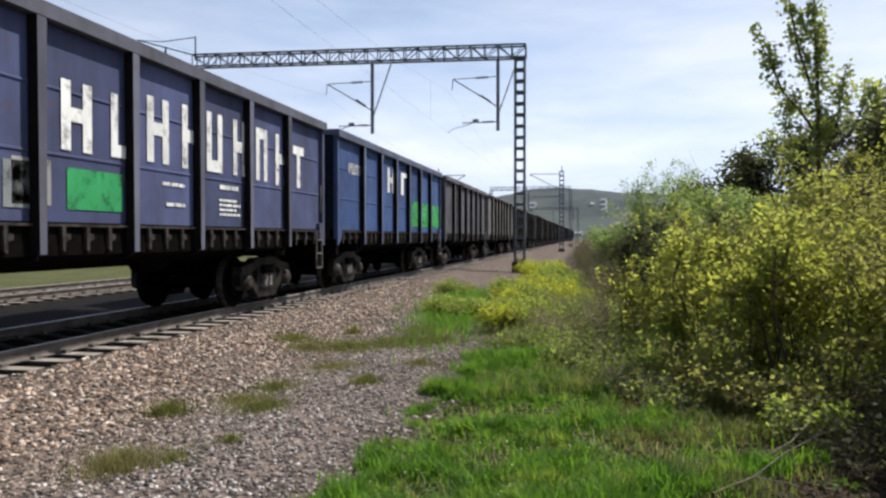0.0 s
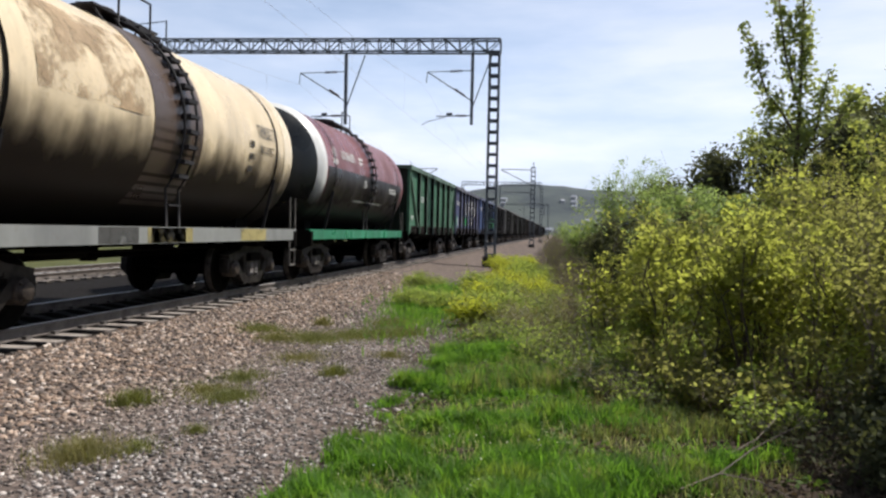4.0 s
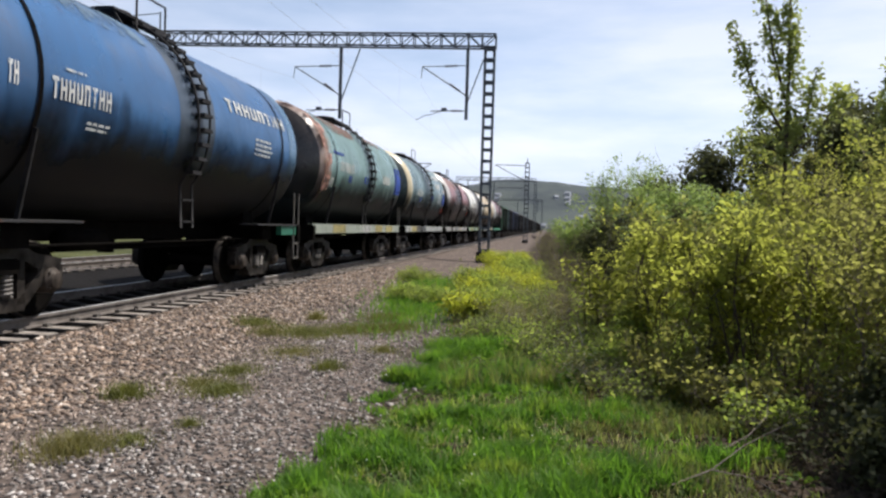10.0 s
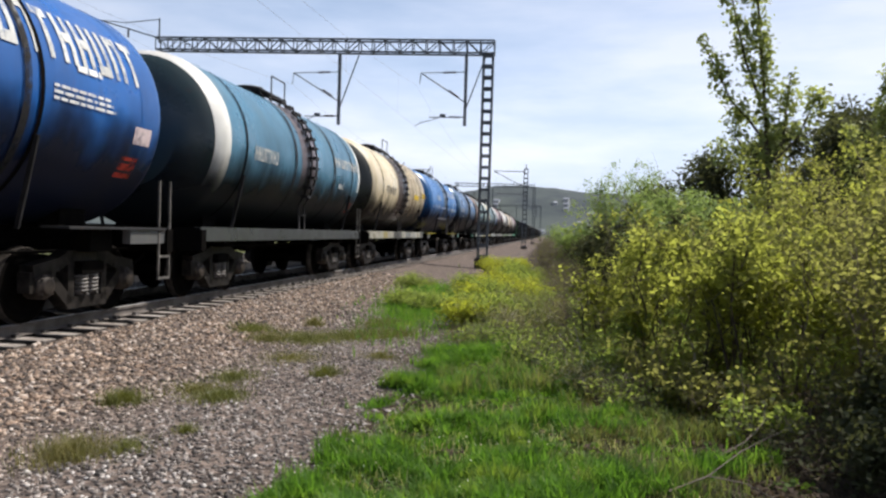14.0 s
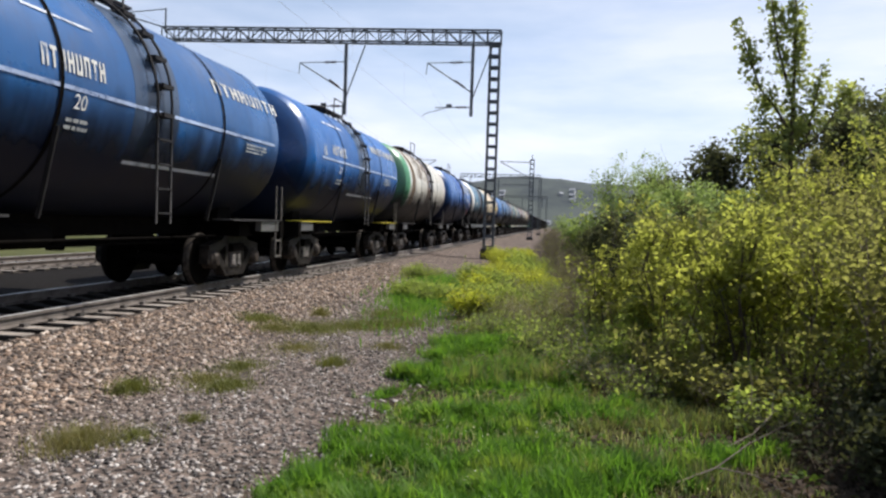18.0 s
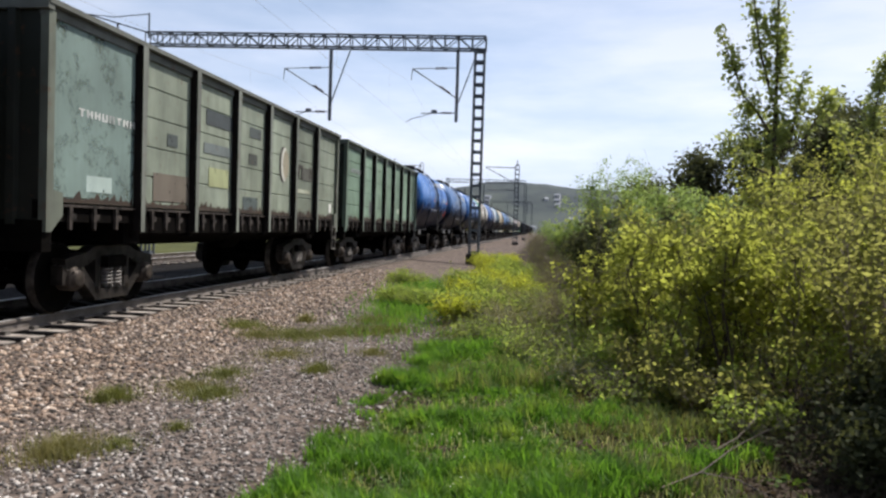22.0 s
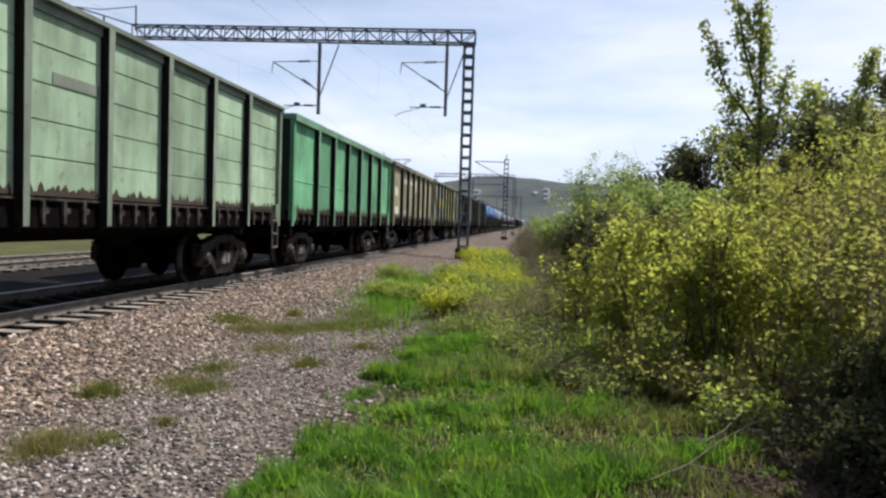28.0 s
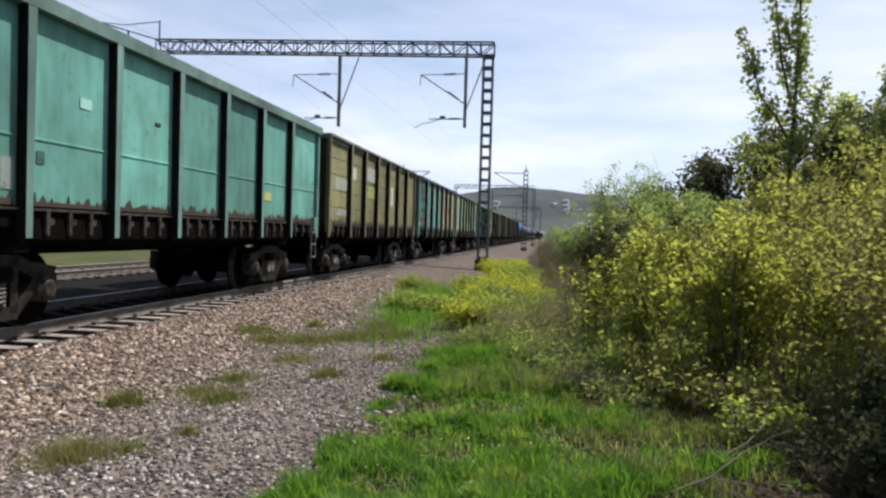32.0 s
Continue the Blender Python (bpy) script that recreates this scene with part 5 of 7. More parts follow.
digits(-1, -5.42, -4.29, 2.9, 3.17, W, 4)
letter(-1, -1.64, -0.82, 2.64, 3.39, W)
letter(-1, 0.05, 1.14, 2.66, 3.38, W)
field(-1, 1.57, 6.35, 1.67, 2.52, (0.04, 0.28, 0.08))
letter(0, -2.17, -1.62, 2.31, 3.12, W)
letter(0, -1.24, -0.78, 2.32, 3.12, W)
letter(0, -0.44, 0.11, 2.34, 3.24, W)
letter(0, 0.48, 0.99, 2.33, 3.27, W)
letter(0, 1.22, 1.74, 2.35, 3.29, W)
letter(0, 2.14, 2.61, 2.36, 3.3, W)
letter(0, 3.04, 3.53, 2.34, 3.29, W)
letter(0, 3.92, 4.47, 2.31, 3.29, W)
letter(0, 4.8, 5.4, 2.32, 3.17, W)
field(0, -2.07, -1, 1.63, 2.11, (0.03, 0.26, 0.09))
field(0, -3.06, -2.55, 1.62, 2.12, (0.20, 0.22, 0.22))
lines(0, -0.05, 0.57, 2.04, 2.09, W, 1)
lines(0, 0.04, 0.57, 1.75, 1.8, W, 1)
lines(0, 1.65, 2.35, 2.09, 2.16, W, 1)
lines(0, 1.64, 2.44, 1.66, 1.93, W, 4)
digits(0, -5.7, -4.15, 2.83, 3.06, W, 8)
field(0, -6.08, -5.59, 1.5, 2.18, (0.03, 0.22, 0.09))
lines(0, -5.39, -4.89, 1.65, 2.03, W, 3)
field(0, -2.94, -2.34, 1.66, 2.16, (0.30, 0.29, 0.28))
digits(1, -4.01, -2.79, 2.51, 2.75, W, 8)
lines(1, -5.75, -5.11, 1.76, 1.88, W, 2)
lines(1, -6.35, -6.07, 3.08, 3.14, W, 1)
digits(2, -3.21, -1.78, 12.98, 19.93, W, 8)
digits(2, -4.01, -3.71, 13.81, 18.8, W, 2)
lines(2, -4.12, -3.6, 5.81, 9.7, W, 2)
lines(2, -1.39, -0.95, 12.87, 19.58, W, 2)
lines(2, -0.89, -0.45, -10.22, -3.52, W, 3)
lines(2, 2.51, 3.81, -10.22, -5.08, W, 2)
field(2, -1.59, 1.94, -27.31, -25.42, (0.4, 0.4, 0.38))
digits(3, 2.94, 3.95, 11.24, 12.29, D, 7)
lines(3, 2.51, 2.79, -17.59, 3.57, D, 3)
lines(3, 3.03, 3.8, -2.86, 1.71, D, 3)
digits(4, -3.31, -1.54, 0.9, 6.88, D, 8)
digits(4, -4.16, -3.81, 5.31, 11.49, D, 2)
field(4, -3, -1.25, -14.45, -3.14, (0.16, 0.15, 0.15))
field(4, -5, -4.16, -22.98, -5.09, (0.17, 0.16, 0.16))
lines(5, 2.7, 3.14, -8.7, -6.04, W, 2)
lines(5, 2.35, 3.39, -14.26, -11.67, W, 2)
field(5, 4.84, 5.02, -27.6, -18.47, (0.65, 0.07, 0.02))
field(5, 4.86, 5.02, -15.45, -3.5, (0.5, 0.45, 0.42))
digits(6, 2.31, 4.23, 33.71, 34.99, W, 5)
digits(6, 1.88, 3.21, 14.27, 17.23, W, 5)
lines(6, 2.45, 3.59, -13.9, 4, G, 6)
field(6, 4.06, 4.85, -15.71, 3.56, (0.025, 0.06, 0.27))
field(6, 4.34, 5.02, -34.7, -22.58, (0.32, 0.04, 0.02))
field(6, 4.11, 4.84, 8.7, 11.71, (0.42, 0.36, 0.34))
digits(6, -3.33, -2.08, -7.19, -0.55, W, 7)
field(6, -2.66, -2.16, -16.54, -9.66, (0.03, 0.06, 0.2))
field(6, 0.51, 1.14, -12.42, -1.14, (0.03, 0.06, 0.2))
digits(6, 1.49, 4.67, 30.87, 32.82, W, 6)
digits(6, 1.89, 3.64, 14.77, 17.5, W, 5)
digits(7, -3.56, -2.04, -1.33, 3.41, W, 8)
field(7, -4.14, -3.09, 11.57, 14.38, (0.02, 0.05, 0.2))
digits(7, -4.35, -4.05, -18.46, -13.81, W, 2)
field(7, -0.81, -0.27, -10.18, -2.81, (0.03, 0.06, 0.2))
field(7, -2.59, -2.26, -12.76, -5.93, (0.03, 0.06, 0.2))
field(7, 1.78, 2.84, -5.61, 4.1, (0.35, 0.37, 0.35))
field(7, 3.74, 4.75, -14.99, 19.27, (0.025, 0.06, 0.27))
digits(8, -3.71, -2.48, -2.68, -0.68, W, 8)
digits(8, 1.21, 4.22, 17.52, 21.45, W, 8)
lines(8, 2.4, 3.43, -9.04, 2.5, G, 4)
digits(8, -4.44, -4.25, -2.89, 2.18, W, 2)
lines(8, -3.45, -3.01, 6.63, 7.75, G, 1)
lines(8, -2.98, -2.48, -16.35, -12.7, G, 2)
digits(9, 1.27, 4.52, 19.67, 25.02, W, 8)
digits(9, -3.1, -2, 6.06, 9.45, W, 8)
numeral(9, -2.62, -10, "20", 0.26, W)
lines(9, -2.61, -2.18, -21.63, -17.27, G, 2)
stripe(9, -7.865)
field(9, -1.26, 1.68, -30.38, -28.23, (0.6, 0.62, 0.66))
lines(9, 2.59, 3.73, 2.61, 4.05, G, 2)
lines(9, 2.47, 3.88, -11.8, -5.95, G, 3)
digits(10, 2.96, 3.69, 19.72, 26.44, D, 4)
field(10, 2.17, 3.29, -6.81, 0.42, (0.55, 0.38, 0.04))
field(10, 4.15, 4.95, -2.36, 6.16, (0.55, 0.38, 0.04))
streak(10, 1.14, 1.24)
streak(10, 1.48, 1.53)
streak(10, 1.75, 1.95)
streak(10, 2.08, 2.15)
streak(10, 2.49, 2.72)
streak(10, 3.33, 3.42)
streak(10, 3.68, 3.76)
streak(10, -1.14, -1.08)
streak(10, -0.94, -0.86)
digits(10, -3.31, -1.67, -5.37, 0.93, D, 7)
digits(11, 2.13, 4.8, 7.72, 11.87, W, 8)
lines(11, 2.56, 3.17, -15.04, -10.54, W, 3)
field(11, 4.35, 4.57, -39.04, -28.01, (0.5, 0.06, 0.03))
digits(11, -3.49, -2.17, -7.69, 2, W, 8)
hoop(11, -1.11, -0.99)
hoop(11, 2.01, 2.13)
digits(12, 1.57, 4.5, 13.35, 37.01, W, 8)
lines(12, 2.89, 3.43, 11, 13.93, W, 1)
lines(12, 2.4, 3.76, -3.76, 2.75, W, 3)
field(12, 4.19, 4.62, -15.26, -6.5, (0.62, 0.5, 0.5))
field(12, 4.05, 4.45, -33.74, -22.31, (0.45, 0.05, 0.03))
hoop(12, 1.89, 2.01)
streak(13, -4.19, -3.56)
field(14, -3.39, -1.6, 35.19, 37.15, (0.55, 0.58, 0.66))
digits(14, -3.27, -1.98, 6.75, 11.94, W, 8)
numeral(14, -2.66, -11, "20", 0.26, W)
digits(14, 1.29, 4.79, 24.71, 27.49, W, 8)
stripe(14, -0.215)
field(14, -1.2, 1.8, -31.37, -29.1, (0.55, 0.57, 0.62))
lines(14, -2.72, -2.16, -21.69, -16.79, G, 2)
digits(14, -4.03, -3.76, 4.35, 9.35, W, 2)
lines(14, 2.6, 3.88, -11.95, -4.61, G, 3)
field(15, -2.69, -1.36, 27.14, 28.47, (0.5, 0.53, 0.6))
digits(15, -2.55, -1.29, 6.26, 9.71, W, 8)
numeral(15, -1.96, -11, "20", 0.26, W)
digits(15, 2, 5.02, 22.75, 27.01, W, 8)
stripe(15, -2.62)
field(15, -0.56, 2.37, -32.2, -30.17, (0.5, 0.52, 0.56))
lines(15, -2.04, -1.54, -20.09, -15.23, G, 2)
lines(15, 3.19, 4.36, -11.86, -6.25, G, 3)
digits(16, 1.4, 4.4, 27, 42, W, 8)
field(11, 4.58, 4.74, -15, 88, W, "white_rim", 0.004)
field(16, -0.99, -0.68, -4.97, 1.75, (0.7, 0.68, 0.68))
field(16, -0.93, -0.74, -3.82, 0.65, (0.45, 0.1, 0.12))
field(16, -1.53, 1.56, -20.16, -18.76, (0.6, 0.62, 0.68))
lines(16, 2.52, 3.88, -0.81, 6.77, W, 3)
field(16, 4.24, 4.6, -2.84, 0.66, (0.8, 0.25, 0.08))
field(16, 4.16, 4.72, -29.25, -18.73, (0.4, 0.05, 0.03))
digits(17, -5.69, -4.28, 2.95, 3.08, G, 7)
field(17, -3.04, -2.46, 1.66, 2.15, (0.12, 0.13, 0.13))
field(17, 1.96, 2.48, 1.84, 2.03, (0.36, 0.42, 0.34))
letter(18, 3.06, 3.42, 2.41, 2.74, D)
letter(18, 3.97, 4.22, 2.45, 2.75, D)
field(18, 5.82, 6.05, 1.64, 1.88, (0.6, 0.6, 0.58))
field(18, 2.88, 4.05, 2.06, 2.15, (0.33, 0.34, 0.27))
digits(18, -5.78, -4.4, 2.59, 2.69, W, 8)
field(18, -2.07, -0.96, 3, 3.26, (0.06, 0.07, 0.075))
field(18, -0.05, 0.57, 3.02, 3.22, (0.07, 0.08, 0.08))
field(18, -0.07, 0.38, 2.48, 2.69, (0.06, 0.065, 0.06))
field(18, -3.45, -3.11, 2.47, 2.66, (0.06, 0.07, 0.07))
field(18, 3.37, 4.59, 2.38, 2.69, (0.08, 0.08, 0.07))
field(18, -5.59, -5, 1.64, 1.85, (0.33, 0.40, 0.38))
field(18, -3.87, -2.57, 1.59, 2.02, (0.13, 0.11, 0.09))
field(18, -2.14, -0.64, 2.5, 2.68, (0.13, 0.15, 0.15))
field(18, -0.34, 0.44, 1.5, 1.81, (0.08, 0.10, 0.10))
field(18, -1.92, -1.07, 1.92, 2.26, (0.30, 0.32, 0.18))
field(19, -1.75, -0.97, 2.73, 3.12, (0.33, 0.22, 0.04))
field(19, 0.31, 0.87, 2.66, 3.44, (0.40, 0.27, 0.04))
field(19, 1.98, 2.3, 2.9, 3.5, (0.38, 0.26, 0.05))
field(19, 3.75, 4.25, 2.98, 3.58, (0.36, 0.25, 0.05))
field(19, 5.49, 5.92, 2.87, 3.57, (0.33, 0.25, 0.06))
field(19, -3.79, -2.33, 2.81, 2.9, (0.085, 0.12, 0.11))
field(19, -3.76, -2.53, 2.5, 2.55, (0.25, 0.24, 0.16))
field(19, -3.16, -2.32, 1.71, 2.13, (0.15, 0.22, 0.20))
field(19, -3.71, -3.18, 1.69, 2.12, (0.07, 0.05, 0.045))
field(19, -1.94, -0.65, 1.5, 2.02, (0.22, 0.29, 0.26))
lines(19, -1.95, -0.66, 2.29, 2.43, G, 1)
lines(19, -3.55, -2.75, 2.88, 2.98, G, 1)
field(20, -0.43, 0.92, 2.53, 2.89, (0.12, 0.22, 0.17))
digits(20, 1.28, 2.52, 3.21, 3.36, D, 6)
digits(20, 3.05, 4.35, 2.82, 3.02, D, 6)
field(20, -1.21, -0.95, 2.16, 2.59, (0.36, 0.34, 0.10))
field(20, -0.38, 0.91, 1.65, 2.02, (0.16, 0.19, 0.15))
field(20, -3.59, -2.64, 2.35, 2.86, (0.36, 0.33, 0.09))
field(20, -1.94, -0.99, 2.28, 2.86, (0.36, 0.33, 0.09))
digits(20, -5.72, -4.49, 3.39, 3.49, G, 8)
lines(20, -5.71, -4.74, 3.03, 3.17, G, 1)
field(21, -5.82, -5.17, 2.45, 2.8, (0.55, 0.55, 0.50))
field(21, -5.77, -4.88, 1.66, 1.98, (0.52, 0.54, 0.50))
field(21, -3.71, -2.73, 3.07, 3.29, (0.5, 0.5, 0.46))
field(21, -1.89, -0.98, 3.11, 3.26, (0.48, 0.47, 0.42))
field(21, -0.23, 0.33, 2.8, 3.37, (0.5, 0.5, 0.46))
digits(21, -5.77, -4.97, 2.97, 3.09, G, 5)
field(21, -3.83, -2.49, 1.66, 1.86, (0.40, 0.40, 0.33))
field(22, 5.32, 5.88, 1.5, 1.89, (0.14, 0.42, 0.22))
digits(23, -5.63, -4.38, 2.95, 3.05, G, 8)
field(23, -6.19, -5.79, 1.52, 1.75, (0.10, 0.16, 0.12))
field(23, -3.81, -3.22, 1.9, 2.15, (0.09, 0.11, 0.10))
field(23, -5.47, -4.25, 2.48, 2.58, (0.20, 0.34, 0.30))
field(23, -1.98, -0.77, 2.86, 3, (0.18, 0.2, 0.17))
field(23, -5.46, -4.23, 2.1, 2.28, (0.30, 0.36, 0.33))
letter(24, 3.01, 3.35, 2.48, 2.75, D)
letter(24, 3.91, 4.16, 2.48, 2.79, D)
digits(24, -5.8, -4.3, 3.03, 3.12, G, 8)
field(24, -5.75, -4.38, 2.44, 2.74, (0.09, 0.28, 0.23))
field(24, -5.74, -4.36, 2.03, 2.27, (0.16, 0.26, 0.22))
field(24, -1.94, -0.89, 1.67, 2.5, (0.10, 0.28, 0.25))
field(24, -3.62, -2.52, 2.56, 2.82, (0.09, 0.26, 0.22))
field(24, -5.76, -5.45, 1.64, 1.84, (0.35, 0.55, 0.48))
field(24, -5.2, -4.24, 1.68, 1.91, (0.22, 0.16, 0.09))
digits(25, -5.74, -4.38, 3.06, 3.09, G, 8)
field(25, -5.73, -4.31, 2.44, 2.77, (0.28, 0.29, 0.25))
field(25, -3.83, -3.44, 2.84, 3.2, (0.36, 0.37, 0.33))
field(25, -2.12, -0.87, 2.92, 3.37, (0.30, 0.31, 0.27))
field(25, 1.71, 2.08, 2.27, 2.95, (0.6, 0.58, 0.52))
field(25, -5.64, -4.28, 1.72, 1.91, (0.28, 0.29, 0.26))
field(25, -2.06, -0.83, 2.38, 2.76, (0.20, 0.24, 0.08))
field(26, -1.46, -1.3, 2.78, 2.83, (0.03, 0.03, 0.03))
field(26, 2.87, 3.36, 1.88, 2.06, (0.35, 0.38, 0.10))
field(26, -3.3, -3.05, 2.74, 2.87, (0.30, 0.52, 0.46))
field(26, -4.69, -4.48, 1.65, 2, (0.20, 0.24, 0.22))
field(26, -4.1, -3.96, 1.97, 2.12, (0.04, 0.10, 0.09))
for ob in CARS[24].children:
    if ob.name.startswith("side_panel") and ob.data.vertices[0].co.y > 0.8:
        ob.color = (0.27, 0.25, 0.16, 1)

field(20, -2.58, -0.93, 1.52, 3.70, (0.17, 0.22, 0.215), "repainted_panel", -0.0012)
field(20, 4.45, 6.32, 2.42, 3.70, (0.16, 0.205, 0.235), "repainted_panel", -0.0012)
field(20, 4.45, 6.32, 1.50, 1.90, (0.24, 0.35, 0.32), "repainted_panel", -0.0012)
field(20, 4.02, 4.30, 2.1, 2.8, (0.17, 0.2, 0.22), "repainted_panel", 0.002)
field(20, 2.72, 3.6, 3.3, 3.70, (0.17, 0.2, 0.22), "repainted_panel", 0.002)


def roundel(i, y, z, r, dark, pale, tone):
    """An old painted badge: three overlapping discs, as plain shapes."""
    for k, (dy, q, color) in enumerate(((-0.16 * r, 1.0, dark), (0.05 * r, 0.95, pale), (0.26 * r, 0.80, tone))):
        ring = [(y + dy + 0.62 * q * r * math.cos(a), z + q * r * math.sin(a)) for a in (2 * math.pi * j / 24 for j in range(24))]
        part("badge_disc", Geo().prism(ring, 1.470, 1.4745 + 0.0015 * k), PATCHED, CARS[i], "", color)


roundel(18, 2.05, 2.65, 0.40, (0.07, 0.065, 0.06), (0.50, 0.49, 0.44), (0.27, 0.24, 0.18))
roundel(20, 0.52, 3.15, 0.34, (0.10, 0.06, 0.05), (0.46, 0.30, 0.22), (0.46, 0.30, 0.22))
roundel(24, 2.08, 2.58, 0.42, (0.07, 0.05, 0.05), (0.55, 0.53, 0.48), (0.30, 0.12, 0.09))


def rust_fringe(i, color):
    """The torn, rusted lower edge of each side panel."""
    rng = random.Random(900 + i)
    for a, b in zip(EDGES, EDGES[1:]):
        top, y = [], a + 0.09
        while y < b - 0.09:
            top.append((y, 1.53 + 0.13 * rng.random() ** 2.2))
            y += rng.uniform(0.02, 0.07)
        part("rust_fringe", Geo().prism([(a + 0.09, 1.485)] + top + [(b - 0.09, 1.485)], 1.4725, 1.4745), PAINT, CARS[i], "", color)


for i in range(17, 27):
    rust_fringe(i, (0.05, 0.036, 0.028))

# broad bands of old cargo round the filling hatch
field(10, -1.2, 0.68, -70, 86, (0.062, 0.045, 0.038), "residue_band")
field(4, -1.2, 1.0, -70, 84, (0.105, 0.098, 0.10), "residue_band")
field(5, -1.9, 0.75, -50, 26, (0.045, 0.03, 0.03), "residue_band")
field(3, -0.9, 0.5, -50, 60, (0.06, 0.04, 0.03), "residue_band")

# flaked undercoat on the weathered tank ends
for i, y0, y1, a0, a1, tone in ((7, -5.0, -4.3, 5, 75, (0.50, 0.27, 0.22)), (7, -4.9, -4.4, -25, 10, (0.50, 0.27, 0.22)), (7, 1.2, 3.4, 45, 80, (0.26, 0.15, 0.13)), (7, -3.6, -0.6, 38, 80, (0.22, 0.14, 0.12)), (7, -5.0, -4.55, -40, 80, (0.20, 0.10, 0.075)), (5, 0.6, 4.2, 42, 68, (0.60, 0.52, 0.50)), (5, -3.6, -0.8, 30, 60, (0.42, 0.30, 0.28)),
                            (6, 0.8, 3.8, 48, 78, (0.30, 0.24, 0.22)), (8, -3.5, -1.0, 40, 75, (0.12, 0.19, 0.28)), (13, -3.0, -0.7, 10, 60, (0.36, 0.30, 0.26)), (3, -3.4, -1.0, 0, 45, (0.40, 0.29, 0.18))):
    wrap(CARS[i], y0, y1, a0, a1, tuple(c * 0.8 for c in tone), "flaked_paint", 0.001).data.materials[0] = FLAKE
field(20, -6.35, -2.68, 1.52, 3.70, (0.17, 0.22, 0.215), "repainted_panel", -0.0012)
field(18, -6.3, -4.45, 1.55, 3.68, (0.15, 0.20, 0.185), "repainted_panel", -0.0012)

# ---- hill and far village ----
def build_hill():
    us, vs = np.linspace(-1, 1, 140), np.linspace(0, 1, 40)
    verts = np.zeros((140, 40, 3))
    for a, u in enumerate(us):
        for b, v in enumerate(vs):
            x, y = -80 + 900 * u, 720 + 700 * v
            ridge = float(np.interp(x, [-900, -420, -260, -160, -110, -70, -40, 0, 40, 80, 200, 420, 900], [24, 30, 36, 48, 60, 69, 71, 68, 63, 60, 54, 46, 34]))
            prof = math.sin(min(1.0, v / 0.45) * math.pi / 2) ** 1.3 if v < 0.45 else 1.0
            z = ridge * prof + 3.0 * noise.noise(Vector((x * 0.02, y * 0.02, 0))) * prof + 1.8 * noise.noise(Vector((x * 0.11, y * 0.11, 3))) * prof
            verts[a, b] = (x, y, z - 4 + 0 * v)
    idx = np.arange(140 * 40).reshape(140, 40)
    quads = np.stack([idx[:-1, :-1], idx[1:, :-1], idx[1:, 1:], idx[:-1, 1:]], -1).reshape(-1)
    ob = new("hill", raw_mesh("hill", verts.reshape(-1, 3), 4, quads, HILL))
    return tagged(ob, "hazy wooded hill with a village on its slope", "hill", kind="structure"), verts


hill, hill_verts = build_hill()


def build_village():
    rng = random.Random(21)
    for k in range(40):
        a, b = rng.randrange(66, 90), rng.randrange(2, 10)
        x, y, z = hill_verts[a, b]
        w, d, h = rng.uniform(4, 8), rng.uniform(4, 6), rng.uniform(2.2, 3.4)
        house = tagged(new("village_house"), "small pale house on the far hillside", "house", "hillside houses")
        house.location = (x, y, z - 0.8)
        house.rotation_euler = (0, 0, rng.uniform(-0.6, 0.6))
        part("wall", Geo().box(-w / 2, w / 2, -d / 2, d / 2, -2, h), HOUSE_WALL, house)
        part("roof", Geo().add([(-w / 2 - 0.4, -d / 2 - 0.4, h), (w / 2 + 0.4, -d / 2 - 0.4, h), (w / 2 + 0.4, d / 2 + 0.4, h), (-w / 2 - 0.4, d / 2 + 0.4, h), (-w / 2, 0, h + 2), (w / 2, 0, h + 2)],
                               [(0, 1, 5, 4), (2, 3, 4, 5), (1, 2, 5), (3, 0, 4), (3, 2, 1, 0)]), HOUSE_ROOF, house)
        part("window", Geo().box(-w / 4, -w / 8, -d / 2 - 0.05, -d / 2 + 0.05, h * 0.4, h * 0.75).box(w / 8, w / 4, -d / 2 - 0.05, -d / 2 + 0.05, h * 0.4, h * 0.75), GRIME, house)


build_village()

# ---- plants ----
def leaf_mesh(name, centres, size, mat, seed, long=1.6, droop=0.0):
    """One mesh of small pointed leaves at the given centres, turned at random."""
    rng = np.random.default_rng(seed)
    c = np.asarray(centres, dtype=float)
    n = len(c)
    d = rng.normal(size=(n, 3))
    d[:, 2] = 0.6 * d[:, 2] - droop
    d /= np.linalg.norm(d, axis=1)[:, None]
    # blades tend to lie level, turned up to the light
    s = np.cross(d, rng.normal(size=(n, 3)) * 0.7 + np.array([0.0, 0.0, 1.0]))
    s /= np.linalg.norm(s, axis=1)[:, None] + 1e-9
    k = (size * rng.uniform(0.6, 1.35, n))[:, None]
    v = np.stack([c - d * k * long / 2, c + s * k / 2 - d * k * 0.1, c + d * k * long / 2, c - s * k / 2 - d * k * 0.1], 1).reshape(-1, 3)
    return raw_mesh(name, v, 4, np.arange(4 * n), mat)


def clumps(points, per, spread, rng):
    p = np.repeat(np.asarray(points), per, 0)
    return p + rng.normal(size=p.shape) * spread


